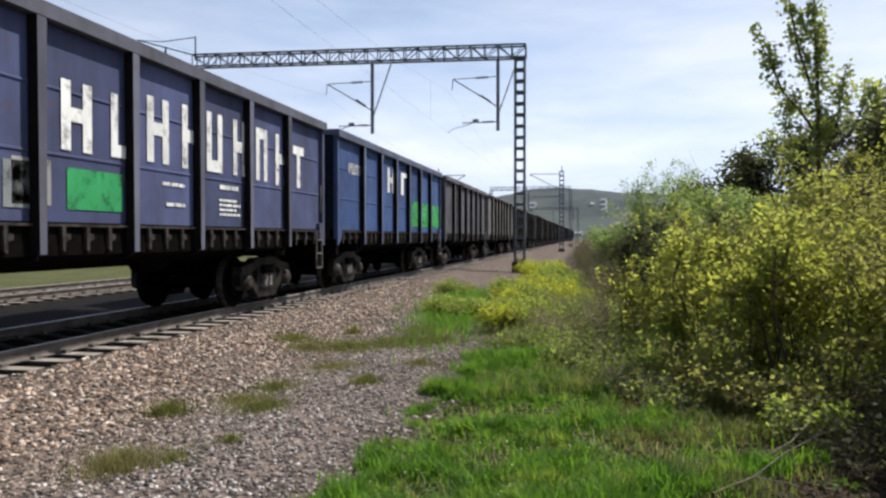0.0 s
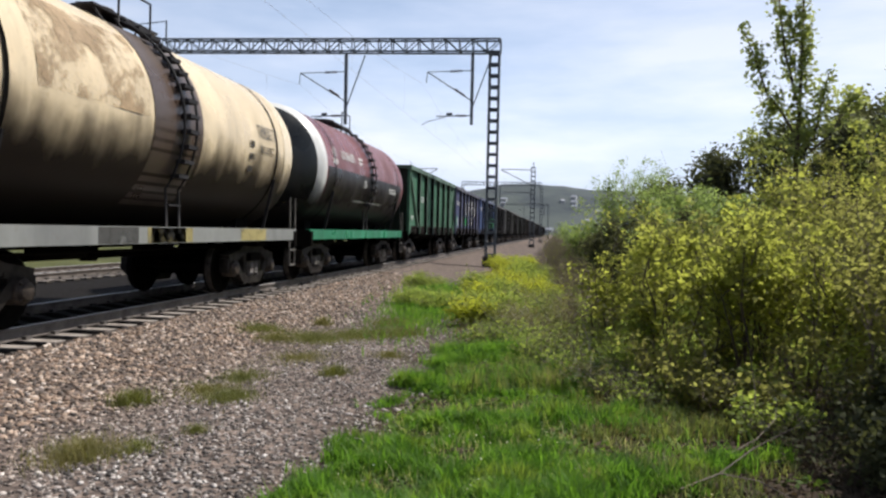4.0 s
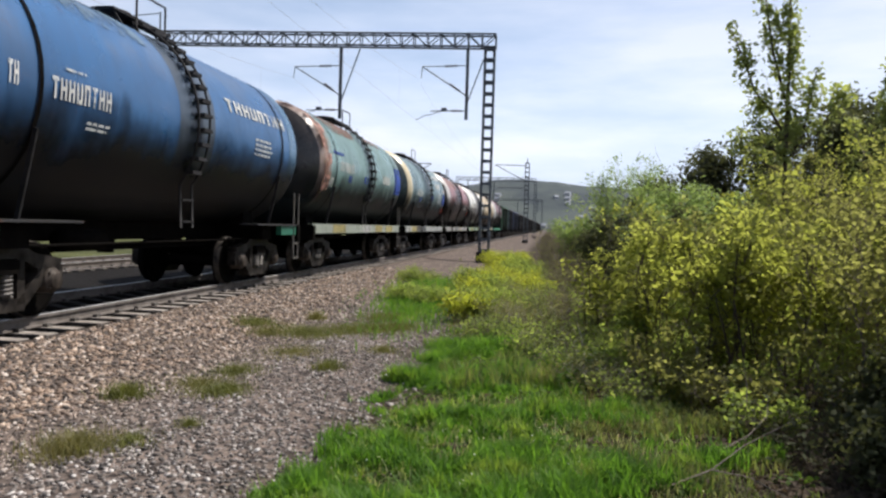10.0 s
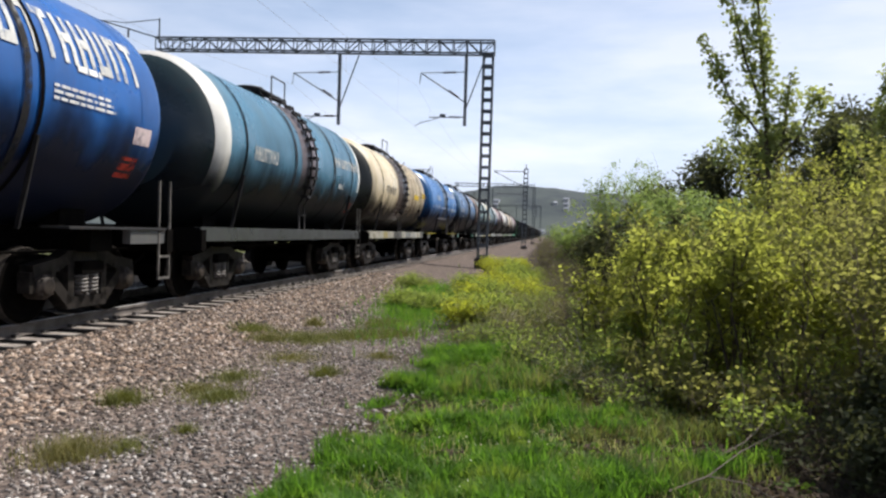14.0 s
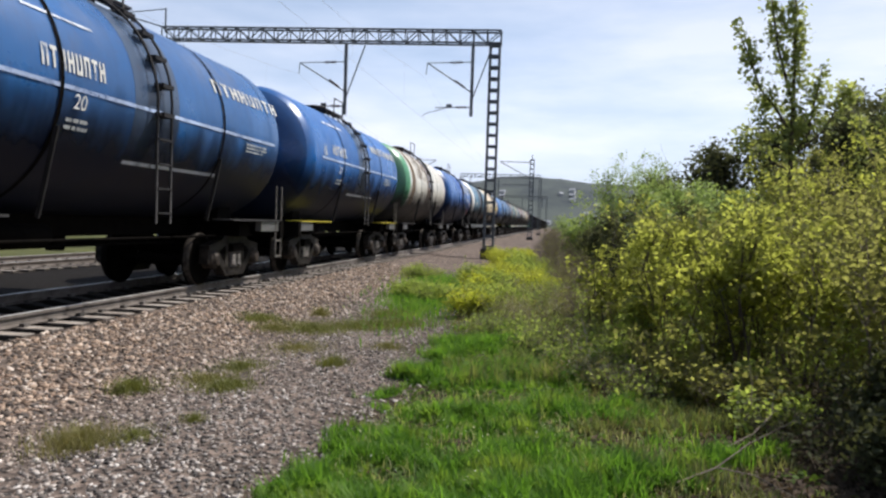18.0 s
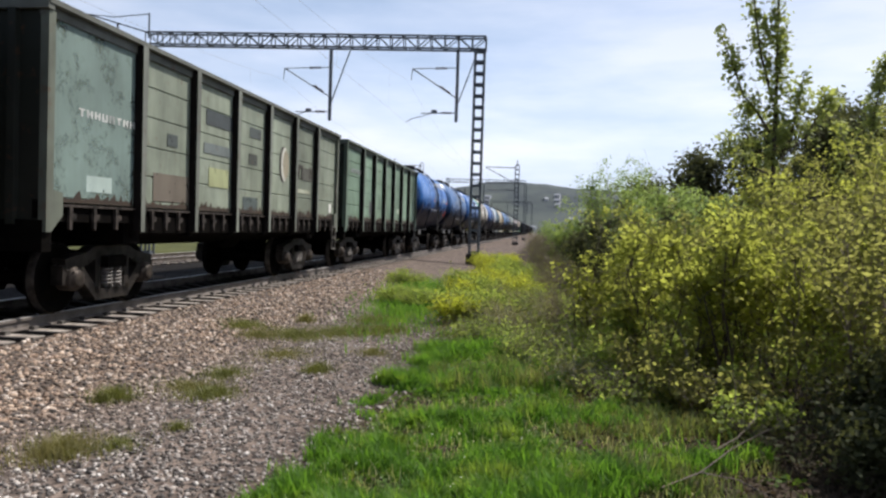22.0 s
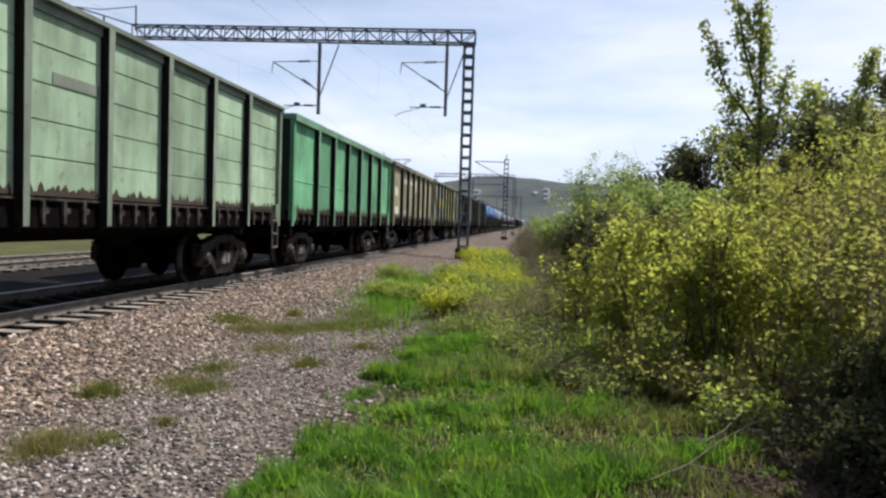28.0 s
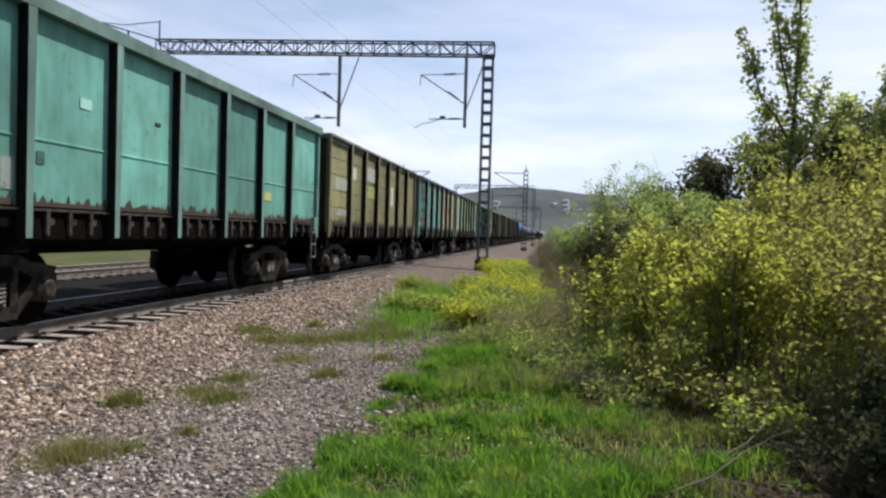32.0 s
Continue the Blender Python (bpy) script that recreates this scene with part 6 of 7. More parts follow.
def bush(name, x, y, h, r, leaves, size, mat, label, category, seed, stems=9, bare=0.28, twig=0.018, lean=0.35, wood=None, tight=None):
    """Several leaning stems that fork, with clumps of leaves round their upper parts."""
    rng = np.random.default_rng(seed)
    z = float(ground_height(x, y))
    ob = tagged(new(name), label, category)
    ob.location = (x, y, z)
    wood_geo, tips = Geo(), []
    for k in range(stems):
        if stems <= 14:
            wood_geo = Geo()
        a = rng.uniform(0, 2 * math.pi)
        reach = r * math.sqrt(rng.uniform(0.02, 1))
        hh = h * rng.uniform(0.62, 1.0) * (1 - 0.28 * (reach / r) ** 2)
        base = np.array([math.cos(a), math.sin(a), 0]) * reach * lean
        top = np.array([math.cos(a) * reach, math.sin(a) * reach, hh])
        mid = (base + top) / 2 + rng.normal(size=3) * 0.08 * h * np.array([1, 1, 0.2])
        line = [base - (0, 0, 0.05), base * 0.6 + mid * 0.4, mid, mid * 0.5 + top * 0.5 + rng.normal(size=3) * 0.04 * h, top]
        wood_geo.tube(line, twig, 5 if stems <= 14 else 3, twig * 0.35)
        for q in range(7):
            u = rng.uniform(bare, 1.0)
            s = base + (mid - base) * min(1, u * 2) if u < 0.5 else mid + (top - mid) * (u - 0.5) * 2
            e = s + rng.normal(size=3) * np.array([1, 1, 0.6]) * 0.22 * r + (0, 0, 0.12 * h)
            wood_geo.tube([s, (s + e) / 2 + rng.normal(size=3) * 0.03, e], twig * 0.5, 3, twig * 0.2)
            for w in (0.35, 0.7, 1.0):
                tips.append(s + (e - s) * w)
        tips.append(top)
        if stems <= 14:
            part("stem", wood_geo, wood or BARK, ob)
    if stems > 14:
        tagged(part("brushwood", wood_geo, wood or BARK, ob), kind="stuff")
    if leaves:
        # each tip carries a short drooping spray of leaves; some twigs stay bare
        tips = np.array(tips)
        tips = tips[rng.uniform(size=len(tips)) < 0.6]
        count = max(1, leaves // len(tips))
        aim = rng.normal(size=tips.shape) * np.array([1, 1, 0.5]) - (0, 0, 0.25)
        reach = rng.uniform(0.3, 1.6, (len(tips), 1))
        at = np.repeat(tips, count, 0)
        along = rng.uniform(size=(len(at), 1))
        spread = tight or 0.07 * r + 0.05
        pts = at + np.repeat(aim * reach, count, 0) * along * spread * 1.3 + rng.normal(size=at.shape) * spread * 0.62
        pts = pts[pts[:, 2] > 0.04]
        me = leaf_mesh("foliage", pts, size, mat, seed + 1)
        f = new("foliage", me)
        f.parent = ob
    return ob


def tree(name, x, y, h, crown_low, width, leaves, size, mat, label, seed, trunk=0.07, limbs=14, upright=0.6, spread=None):
    rng = np.random.default_rng(seed)
    z = float(ground_height(x, y))
    ob = tagged(new(name), label, "tree")
    ob.location = (x, y, z)
    line = [np.array([0, 0, -0.1])]
    for k in range(1, 9):
        line.append(np.array([rng.normal() * 0.012 * h, rng.normal() * 0.012 * h, h * k / 8]))
    part("trunk", Geo().tube(line, trunk, 8, trunk * 0.15), BARK, ob)
    tips = []
    for k in range(limbs):
        g = Geo()
        u = crown_low + (0.97 - crown_low) * (k + rng.uniform(0, 1)) / limbs
        s = line[min(7, int(u * 8))] * (1 - (u * 8) % 1) + line[min(8, int(u * 8) + 1)] * ((u * 8) % 1)
        a = rng.uniform(0, 2 * math.pi)
        ln = width * (1.15 - 0.75 * (u - crown_low) / (1 - crown_low)) * rng.uniform(0.55, 1.2)
        e = s + np.array([math.cos(a) * ln, math.sin(a) * ln, ln * upright * rng.uniform(0.6, 1.6)])
        m = (s + e) / 2 + rng.normal(size=3) * 0.06 * ln - (0, 0, 0.08 * ln)
        g.tube([s, m, e], trunk * 0.32, 5, trunk * 0.08)
        for w in np.linspace(0.25, 1.0, 8):
            tips.append(s + (e - s) * w if w > 0.5 else s + (m - s) * w * 2)
        for q in range(3):
            w = rng.uniform(0.4, 0.95)
            b = s + (e - s) * w
            t = b + rng.normal(size=3) * 0.28 * ln
            g.tube([b, t], trunk * 0.12, 4, trunk * 0.05)
            tips += [b + (t - b) * v for v in (0.4, 0.7, 1.0)]
        part("limb", g, BARK, ob)
    for u in np.linspace(crown_low, 1, 14):
        tips.append(line[8] * u * 1.0 + rng.normal(size=3) * 0.05)
    tips = np.array(tips)
    pts = clumps(tips, max(1, leaves // len(tips)), spread or 0.10 * width + 0.05, rng)
    f = new("crown", leaf_mesh("crown", pts, size, mat, seed + 1))
    f.parent = ob
    return ob


def build_bushes():
    YG = "yellow-green leafy bush in spring leaf on thin stems"
    OL = "olive-green bush with small dull leaves and bare twigs"
    # saplings whose thin stems show below their crowns
    for k, (x, y, h, r) in enumerate([(1.35, 8.9, 1.75, 0.62), (1.75, 8.5, 1.95, 0.7), (2.25, 8.2, 2.0, 0.7), (1.2, 10.2, 1.75, 0.75), (2.0, 9.6, 2.15, 0.85), (2.75, 8.9, 2.2, 0.8)]):
        bush("bush", x, y, h, r, 2500, 0.040, LEAF_BUSH, YG, "bush", 100 + k, stems=8, bare=0.2 if k == 0 else 0.42, wood=BARK, twig=0.015, lean=0.95, tight=0.085)
    for k, (x, y, h, r) in enumerate([(1.5, 13.0, 2.0, 0.9), (2.7, 12.6, 2.4, 1.0), (2.4, 14.6, 2.45, 1.1), (3.9, 11.4, 2.9, 1.1), (4.0, 13.2, 3.3, 1.3), (5.2, 11.2, 3.5, 1.4), (4.9, 15.5, 3.8, 1.6), (6.6, 13.5, 4.2, 1.7), (3.2, 11.0, 2.5, 1.0)]):
        bush("bush", x, y, h, r, int(5400 * max(0.8, r)), 0.037, LEAF_BUSH if k in (0, 1, 4, 5) else LEAF_OLIVE, YG if k in (0, 1, 4, 5) else OL, "bush", 110 + k, stems=13, bare=0.26, wood=TWIG, twig=0.012, tight=0.12)
    for k, (x, y, h, r) in enumerate([(1.0, 9.0, 0.8, 0.35), (2.35, 7.4, 0.9, 0.4), (1.1, 8.0, 0.8, 0.4), (1.9, 7.5, 0.4, 0.4), (1.55, 7.0, 0.45, 0.4), (1.3, 7.4, 0.5, 0.35), (1.7, 6.5, 0.35, 0.35), (2.1, 8.9, 0.7, 0.5), (1.6, 9.5, 0.6, 0.5), (2.8, 7.9, 1.2, 0.5), (0.95, 10.5, 1.0, 0.5), (1.25, 11.5, 1.3, 0.6), (3.0, 8.4, 1.3, 0.5)]):
        bush("bush", x, y, h, r, 900, 0.034, LEAF_OLIVE if k % 3 else LEAF_LIT, "low leafy shoots at the foot of the bushes", "bush", 190 + k, stems=10, bare=0.15, wood=TWIG, twig=0.006, lean=0.5, tight=0.06)
    # the dense olive thicket that shades the ground at its foot
    for k, (x, y, h, r) in enumerate([(3.1, 7.7, 2.45, 0.95), (3.9, 8.6, 2.7, 1.1), (2.95, 6.6, 2.15, 0.8), (3.5, 6.3, 2.5, 0.95), (4.3, 7.2, 2.8, 1.1), (3.2, 5.5, 2.2, 0.8), (4.0, 5.2, 2.5, 1.0)]):
        bush("bush", x, y, h, r, 3100, 0.033, LEAF_OLIVE, OL, "bush", 130 + k, stems=14, bare=0.34, wood=TWIG, twig=0.009, lean=0.6, tight=0.10)
    for k, (x, y, h, r) in enumerate([(2.0, 16.5, 2.1, 1.1), (1.8, 20.5, 2.2, 1.2), (2.8, 19.0, 2.7, 1.5), (4.6, 22.0, 3.2, 1.8), (1.6, 26.5, 2.5, 1.5)]):
        bush("bush", x, y, h, r, 11000, 0.05, LEAF_DARK if k < 2 else LEAF_PALE, "darker green bush further along the verge", "bush", 140 + k, stems=12)
    # shrubs added at the view's edge, mostly unseen, to shade the corner
    for k, (x, y, h, r) in enumerate([(2.85, 5.7, 0.95, 0.55), (3.05, 5.1, 1.2, 0.6), (2.4, 5.3, 0.5, 0.4), (2.6, 6.2, 0.7, 0.45)]):
        bush("bush", x, y, h, r, 7500, 0.036, LEAF_DARK, "dense dark shrub added to shade the ground below it", "bush", 150 + k, stems=14, bare=0.08, twig=0.008, lean=0.7, tight=0.09)
    for k, (x, y, h, r) in enumerate([(1.75, 6.3, 0.3, 0.4), (1.95, 5.1, 0.35, 0.4), (1.5, 7.3, 0.35, 0.4), (1.9, 5.8, 0.4, 0.4)]):
        bush("low_scrub", x, y, h, r, 160, 0.028, LEAF_DARK, "dark shaded scrub of tangled twigs at the bush foot", "scrub", 160 + k, stems=18, bare=0.2, twig=0.004, wood=BARK)


build_bushes()


def poplar(x, y, limbs, leaves, label, seed):
    """A slender tree: each limb runs through a few (across, height) points and carries leaf clumps."""
    rng = np.random.default_rng(seed)
    ob = tagged(new("young_poplar"), label, "tree")
    ob.location = (x, y, float(ground_height(x, y)))
    tips = []
    for k, (width, bare, line) in enumerate(limbs):
        pts = [np.array([a, 0.25 * a * math.sin(k * 2.1) + 0.03 * rng.normal(), h]) for a, h in line]
        part("trunk" if k == 0 else "limb", Geo().tube(pts, width, 7, width * 0.25), BARK, ob)
        length = sum(np.linalg.norm(b - a) for a, b in zip(pts, pts[1:]))
        for q in range(int(length * 26)):
            u = bare + (1 - bare) * rng.uniform()
            f = u * (len(pts) - 1)
            j = min(len(pts) - 2, int(f))
            p = pts[j] + (pts[j + 1] - pts[j]) * (f - j)
            tips.append(p + rng.normal(size=3) * 0.085 * (1.25 - 0.5 * u))
    pts = clumps(np.array(tips), max(1, leaves // len(tips)), 0.065, rng)
    f = new("crown", leaf_mesh("crown", pts, 0.062, LEAF_TREE, seed + 1, 1.5, 0.5))
    f.parent = ob
    return ob


swaying_poplar = poplar(3.9, 14.0, [(0.055, 0.34, [(-0.05, 0), (0.0, 1.6), (-0.04, 3.0), (-0.05, 4.4), (-0.09, 5.6), (-0.14, 6.9)]),
                   (0.028, 0.25, [(-0.02, 3.3), (-0.3, 3.75), (-0.62, 4.1), (-0.88, 4.65), (-1.08, 5.1)]),
                   (0.022, 0.2, [(-0.02, 2.7), (-0.4, 2.9), (-0.72, 3.2), (-0.78, 3.4)]),
                   (0.022, 0.2, [(-0.02, 3.0), (-0.35, 3.2), (-0.55, 3.5), (-0.5, 3.9)]),
                   (0.03, 0.2, [(0.0, 2.9), (0.25, 3.4), (0.36, 4.0), (0.42, 4.5)]),
                   (0.02, 0.3, [(0.05, 3.0), (0.45, 3.4), (0.68, 3.9), (0.78, 4.1)]),
                   (0.03, 0.1, [(-0.08, 4.0), (-0.32, 4.8), (-0.46, 5.5), (-0.58, 6.4)])], 4400, "slender young poplar with upright leafy branches", 301)
poplar(5.6, 15.0, [(0.04, 0.5, [(0.0, 0), (0.1, 1.5), (0.2, 2.8), (0.32, 4.0), (0.5, 5.0)]),
                   (0.02, 0.2, [(0.15, 2.6), (-0.1, 3.2), (-0.2, 3.8)]),
                   (0.02, 0.2, [(0.2, 2.4), (0.6, 3.0), (0.8, 3.8)])], 2000, "slender young poplar behind the bushes", 302)
for k, (x, y, h, w) in enumerate([(8.6, 42, 5.6, 2.2), (11.8, 43, 7.4, 2.6), (15, 42, 8.3, 3.0), (18.5, 42, 9.3, 3.2), (22.5, 44, 11.0, 3.2), (6.6, 50, 4.6, 1.8), (11, 30, 5.6, 2.2), (14, 28, 7.0, 2.4)]):
    tree("dark_tree", x, y, h, 0.15, w, 7500, 0.15, LEAF_DARK, "dark leafy tree standing behind the bushes", 320 + k, 0.14, 20, 0.55, 0.34)
bush("willow_bush", 2.5, 25.0, 4.4, 1.3, 15000, 0.045, LEAF_PALE, "pale green feathery willow bush", "bush", 181, stems=34, bare=0.2, twig=0.012, wood=TWIG)


def build_verge():
    rng = np.random.default_rng(7)
    # yellow spurge near the mast
    for k in range(26):
        y = rng.uniform(13.5, 33)
        x = rng.uniform(-1.9, -0.1) - 0.055 * (y - 14)
        bush("spurge_clump", x, y, rng.uniform(0.4, 0.6) + 0.012 * (y - 13), rng.uniform(0.35, 0.6), 2000, 0.036, LEAF_YELLOW if k % 3 else LEAF_LIT, "bright yellow-green flowering weed clump on the verge", "weed", 400 + k, stems=22, bare=0.35, twig=0.006)
    for k, (x, y) in enumerate([(-3.9, 22.5), (-3.2, 17.2), (-2.5, 16.4), (-1.6, 17.0), (-1.0, 15.3), (-1.2, 18.6), (-0.6, 20.5), (-0.4, 17.2), (-0.5, 24.0), (-0.3, 28.0)]):
        bush("weed_clump", x, y, 0.4, 0.6, 2600, 0.032, LEAF_LIT, "low green weeds at the edge of the ballast", "weed", 430 + k, stems=20, bare=0.15, twig=0.006)
    # bare grey-brown brush
    for k, (x, y, h) in enumerate([(0.45, 15.0, 0.6), (0.5, 18.5, 0.9), (0.4, 22.0, 1.1), (0.3, 26.0, 1.3), (0.2, 30.0, 1.5), (0.8, 12.3, 0.6), (0.7, 13.6, 0.7), (0.85, 16.6, 0.9), (0.8, 20.2, 1.0), (0.1, 35.0, 1.7), (-0.2, 42.0, 1.9)]):
        bush("bare_brush", x, y, h, 0.75, 120, 0.03, LEAF_DULL, "leafless grey-brown brushwood on the verge", "brush", 450 + k, stems=90, bare=0.15, twig=0.006, wood=TWIG)
    # dry weeds between grass and bush
    for k, (x, y, h) in enumerate([(0.15, 9.0, 0.32), (0.5, 8.2, 0.28), (-0.3, 10.2, 0.34), (0.35, 10.0, 0.38), (0.75, 7.6, 0.22), (-0.5, 12.6, 0.4), (0.1, 11.0, 0.35), (-0.9, 13.6, 0.4), (-0.3, 14.6, 0.45), (-0.7, 16.0, 0.45), (0.0, 16.8, 0.45), (-0.2, 19.0, 0.5), (-0.9, 11.4, 0.3), (0.2, 13.2, 0.4), (-1.1, 14.6, 0.4)]):
        bush("dry_weeds", x, y, h * 1.2, 0.5, 1300, 0.024, LEAF_DULL if k % 2 else LEAF_LIT, "mixed dry stalks and dull weeds", "weed", 470 + k, stems=44, bare=0.1, twig=0.0032, wood=DEADWOOD if k % 2 else TWIG)


build_verge()
stick = tagged(new("dead_stick", Geo().tube([(0.40, 9.2, -0.32), (0.37, 9.25, 0.0), (0.30, 9.32, 0.22)], 0.016, 6, 0.008).mesh("dead_stick", DEADWOOD)), "pale bare dead stick standing in the weeds", "stick")
for line in ([(0.75, 4.85, -0.24), (1.0, 4.95, -0.16), (1.25, 5.2, -0.06), (1.6, 5.45, 0.05)], [(1.0, 4.95, -0.16), (1.2, 4.85, -0.16), (1.4, 4.65, -0.22)], [(1.1, 5.6, -0.27), (1.4, 5.7, -0.12), (1.6, 6.0, -0.04), (1.66, 6.2, 0.06)], [(1.55, 6.4, -0.25), (1.6, 6.6, 0.05), (1.58, 6.7, 0.3)]):
    tagged(new("dead_stick", Geo().tube(line, 0.005, 6, 0.003).mesh("dead_stick", TWIG)), "pale bare twig lying across the grass edge", "stick")
stick = tagged(new("dead_stick", Geo().tube([(1.62, 8.6, -0.3), (1.58, 8.7, 0.1), (1.45, 8.8, 0.38)], 0.02, 6, 0.01).mesh("dead_stick", DEADWOOD)), "pale broken dead branch leaning in the bush", "stick")


def blades(name, points, height, mat, seed, width=0.012, splay=1.0):
    """Bent grass blades: two triangles each."""
    rng = np.random.default_rng(seed)
    p = np.asarray(points)
    n = len(p)
    a = rng.uniform(0, 2 * math.pi, n)
    h = height * rng.uniform(0.45, 1.25, n)
    lean = rng.uniform(0.1, 0.75, n) * h * splay
    d = np.stack([np.cos(a), np.sin(a), np.zeros(n)], 1)
    s = np.stack([-np.sin(a), np.cos(a), np.zeros(n)], 1) * (width * rng.uniform(0.6, 1.4, n))[:, None]
    mid = p + d * lean[:, None] * 0.3 + np.stack([np.zeros(n), np.zeros(n), h * 0.6], 1)
    tip = p + d * lean[:, None] + np.stack([np.zeros(n), np.zeros(n), h], 1)
    v = np.stack([p - s / 2, p + s / 2, mid + s * 0.35, tip, mid - s * 0.35], 1).reshape(-1, 3)
    i = np.arange(n)[:, None] * 5
    loops = (i + np.array([0, 1, 2, 0, 2, 4, 4, 2, 3])).reshape(-1)
    return raw_mesh(name, v, 3, loops, mat)


def build_grass():
    rng = np.random.default_rng(9)
    pts, tall = [], []
    while len(pts) < 112000:
        y = 3.2 + 9.6 * rng.uniform() ** 1.6 if len(pts) < 102000 else 3.35 - 6.5 * rng.uniform() ** 1.9
        left = np.interp(y, [-9, 3.4, 5, 6, 7, 8.4, 10.4, 13.6, 16], [-1.8, -1.62, -1.5, -1.52, -1.42, -1.45, -1.38, -1.25, -1.1]) + 0.12 * math.sin(y * 5.1) + 0.1 * math.sin(y * 2.3)
        left += 0.22 * noise.noise(Vector((y * 4.0, 2.0, 0.0))) - 0.25 * rng.uniform() ** 3
        x = left + (1.9 - left) * rng.uniform() ** 1.25
        rough = 0.7 * noise.noise(Vector((x * 1.5, y * 1.5, 0.5))) + 0.6 * noise.noise(Vector((x * 4.2, y * 4.2, 1.5)))
        clump = 1.5 * rough + 0.50 - 0.9 * max(0.0, x - 0.25) - (0.25 if x > -0.6 else 0.13) * max(0.0, y - 8.0 + 0.8 * math.sin(x * 3.0))
        if rng.uniform() < 0.02 + clump:
            pts.append((x, y))
            tall.append(0.088 * (1 + 1.7 * max(-0.4, rough)) * (1.5 if rng.uniform() < 0.07 else 1))
    pts = np.array(pts)
    z = ground_height(pts[:, 0], pts[:, 1])
    tagged(new("grass", blades("grass", np.column_stack([pts, z - 0.01]), np.array(tall), GRASS, 10, 0.012, 1.25)), "lush bright green grass beside the path", "grass", kind="stuff")
    # taller dull grass and weeds between the lush grass and the brush
    m = 46000
    y = 7.6 + 17.0 * rng.uniform(size=m) ** 1.35
    left = np.interp(y, [7.6, 10.4, 13.6, 24.6], [-1.30, -1.30, -1.25, -1.9])
    x = left + (np.interp(y, [7.6, 12, 24.6], [1.35, 0.75, 0.1]) - left) * rng.uniform(size=m)
    lump = np.array([noise.noise(Vector((a * 1.9, b * 1.2, 6.5))) + 0.5 * noise.noise(Vector((a * 5.0, b * 5.0, 2.5))) for a, b in zip(x, y)])
    keep = rng.uniform(size=m) < 0.5 + 1.1 * lump - 0.45 * np.maximum(0, 9.6 - y)
    x, y, lump = x[keep], y[keep], lump[keep]
    tagged(new("verge_grass", blades("verge_grass", np.column_stack([x, y, ground_height(x, y) - 0.01]), 0.13 * (1 + 1.5 * np.maximum(-0.5, lump)), VERGE, 31, 0.010, 1.3)), "tall mixed dull grass and weeds on the verge", "grass", kind="stuff")
    # dull weeds between the lush grass and the thicket's foot
    m = 12000
    x, y = rng.uniform(0.15, 1.65, m), 3.4 + 4.6 * rng.uniform(size=m) ** 1.3
    lump = np.array([noise.noise(Vector((a * 2.6, b * 2.6, 9.5))) for a, b in zip(x, y)])
    keep = rng.uniform(size=m) < 0.4 + 1.4 * lump
    x, y, lump = x[keep], y[keep], lump[keep]
    tagged(new("dull_weeds", blades("dull_weeds", np.column_stack([x, y, ground_height(x, y) - 0.01]), 0.085 * (1 + 1.4 * np.maximum(-0.4, lump)), VERGE, 33, 0.010, 1.5)), "dull trampled weeds at the foot of the thicket", "weeds", kind="stuff")
    # low broad-leaved weeds filling between the blades
    m = 26000
    y = 3.2 + 11.0 * rng.uniform(size=m) ** 1.4
    x = rng.uniform(-1.4, 1.7, m)
    pts = np.column_stack([x, y, ground_height(x, y) + 0.06 * rng.uniform(size=m) ** 1.5])
    pts = pts[[noise.noise(Vector((p[0] * 3.1, p[1] * 3.1, 4.5))) > -0.1 + 0.3 * max(0.0, p[0]) for p in pts]]
    tagged(new("ground_weeds", leaf_mesh("ground_weeds", pts, 0.032, WEED, 15)), "low broad-leaved weeds covering the soil", "weeds", kind="stuff")
    # brown dead leaves where the grass thins out
    m = 5500
    x, y = rng.normal(1.15, 0.55, m), 4.2 + 5.5 * rng.uniform(size=m) ** 1.2
    tagged(new("leaf_litter", leaf_mesh("leaf_litter", np.column_stack([x, y, ground_height(x, y) + 0.03 * rng.uniform(size=m)]), 0.035, BROWN, 17)), "brown dead leaves and litter by the bushes", "leaf litter", kind="stuff")
    m = 90
    x, y = rng.normal(-0.5, 0.6, m), rng.uniform(3.7, 6.0, m)
    tagged(new("small_flowers", leaf_mesh("small_flowers", np.column_stack([x, y, ground_height(x, y) + rng.uniform(0.05, 0.12, m)]), 0.014, PETAL, 18, 1.0)), "tiny white flowers in the grass", "flowers", kind="stuff")
    # sunlit undergrowth behind the sapling stems
    m = 42000
    x, y = rng.uniform(0.3, 4.6, m), rng.uniform(8.6, 17.0, m)
    top = np.array([0.32 + 0.45 * noise.noise(Vector((a * 1.3, b * 1.3, 8.0))) for a, b in zip(x, y)])
    z = ground_height(x, y) + np.maximum(0.05, top) * rng.uniform(size=m) ** 0.7
    tagged(new("undergrowth", leaf_mesh("undergrowth", np.column_stack([x, y, z]), 0.034, LEAF_LIT, 19)), "knee-high green undergrowth between the bushes", "undergrowth", kind="stuff")
    m = 3800
    x, y = rng.uniform(-1.45, 1.1, m), 3.3 + 4.0 * rng.uniform(size=m) ** 1.5
    tagged(new("pale_straw", blades("pale_straw", np.column_stack([x, y, ground_height(x, y)]), 0.10, GRASS_PALE, 24, 0.006, 1.4)), "pale dry blades mixed into the grass", "straw", kind="stuff")
    # dead straw by the bushes
    m = 2600
    x, y = rng.uniform(0.2, 1.5, m), rng.uniform(6.0, 12, m)
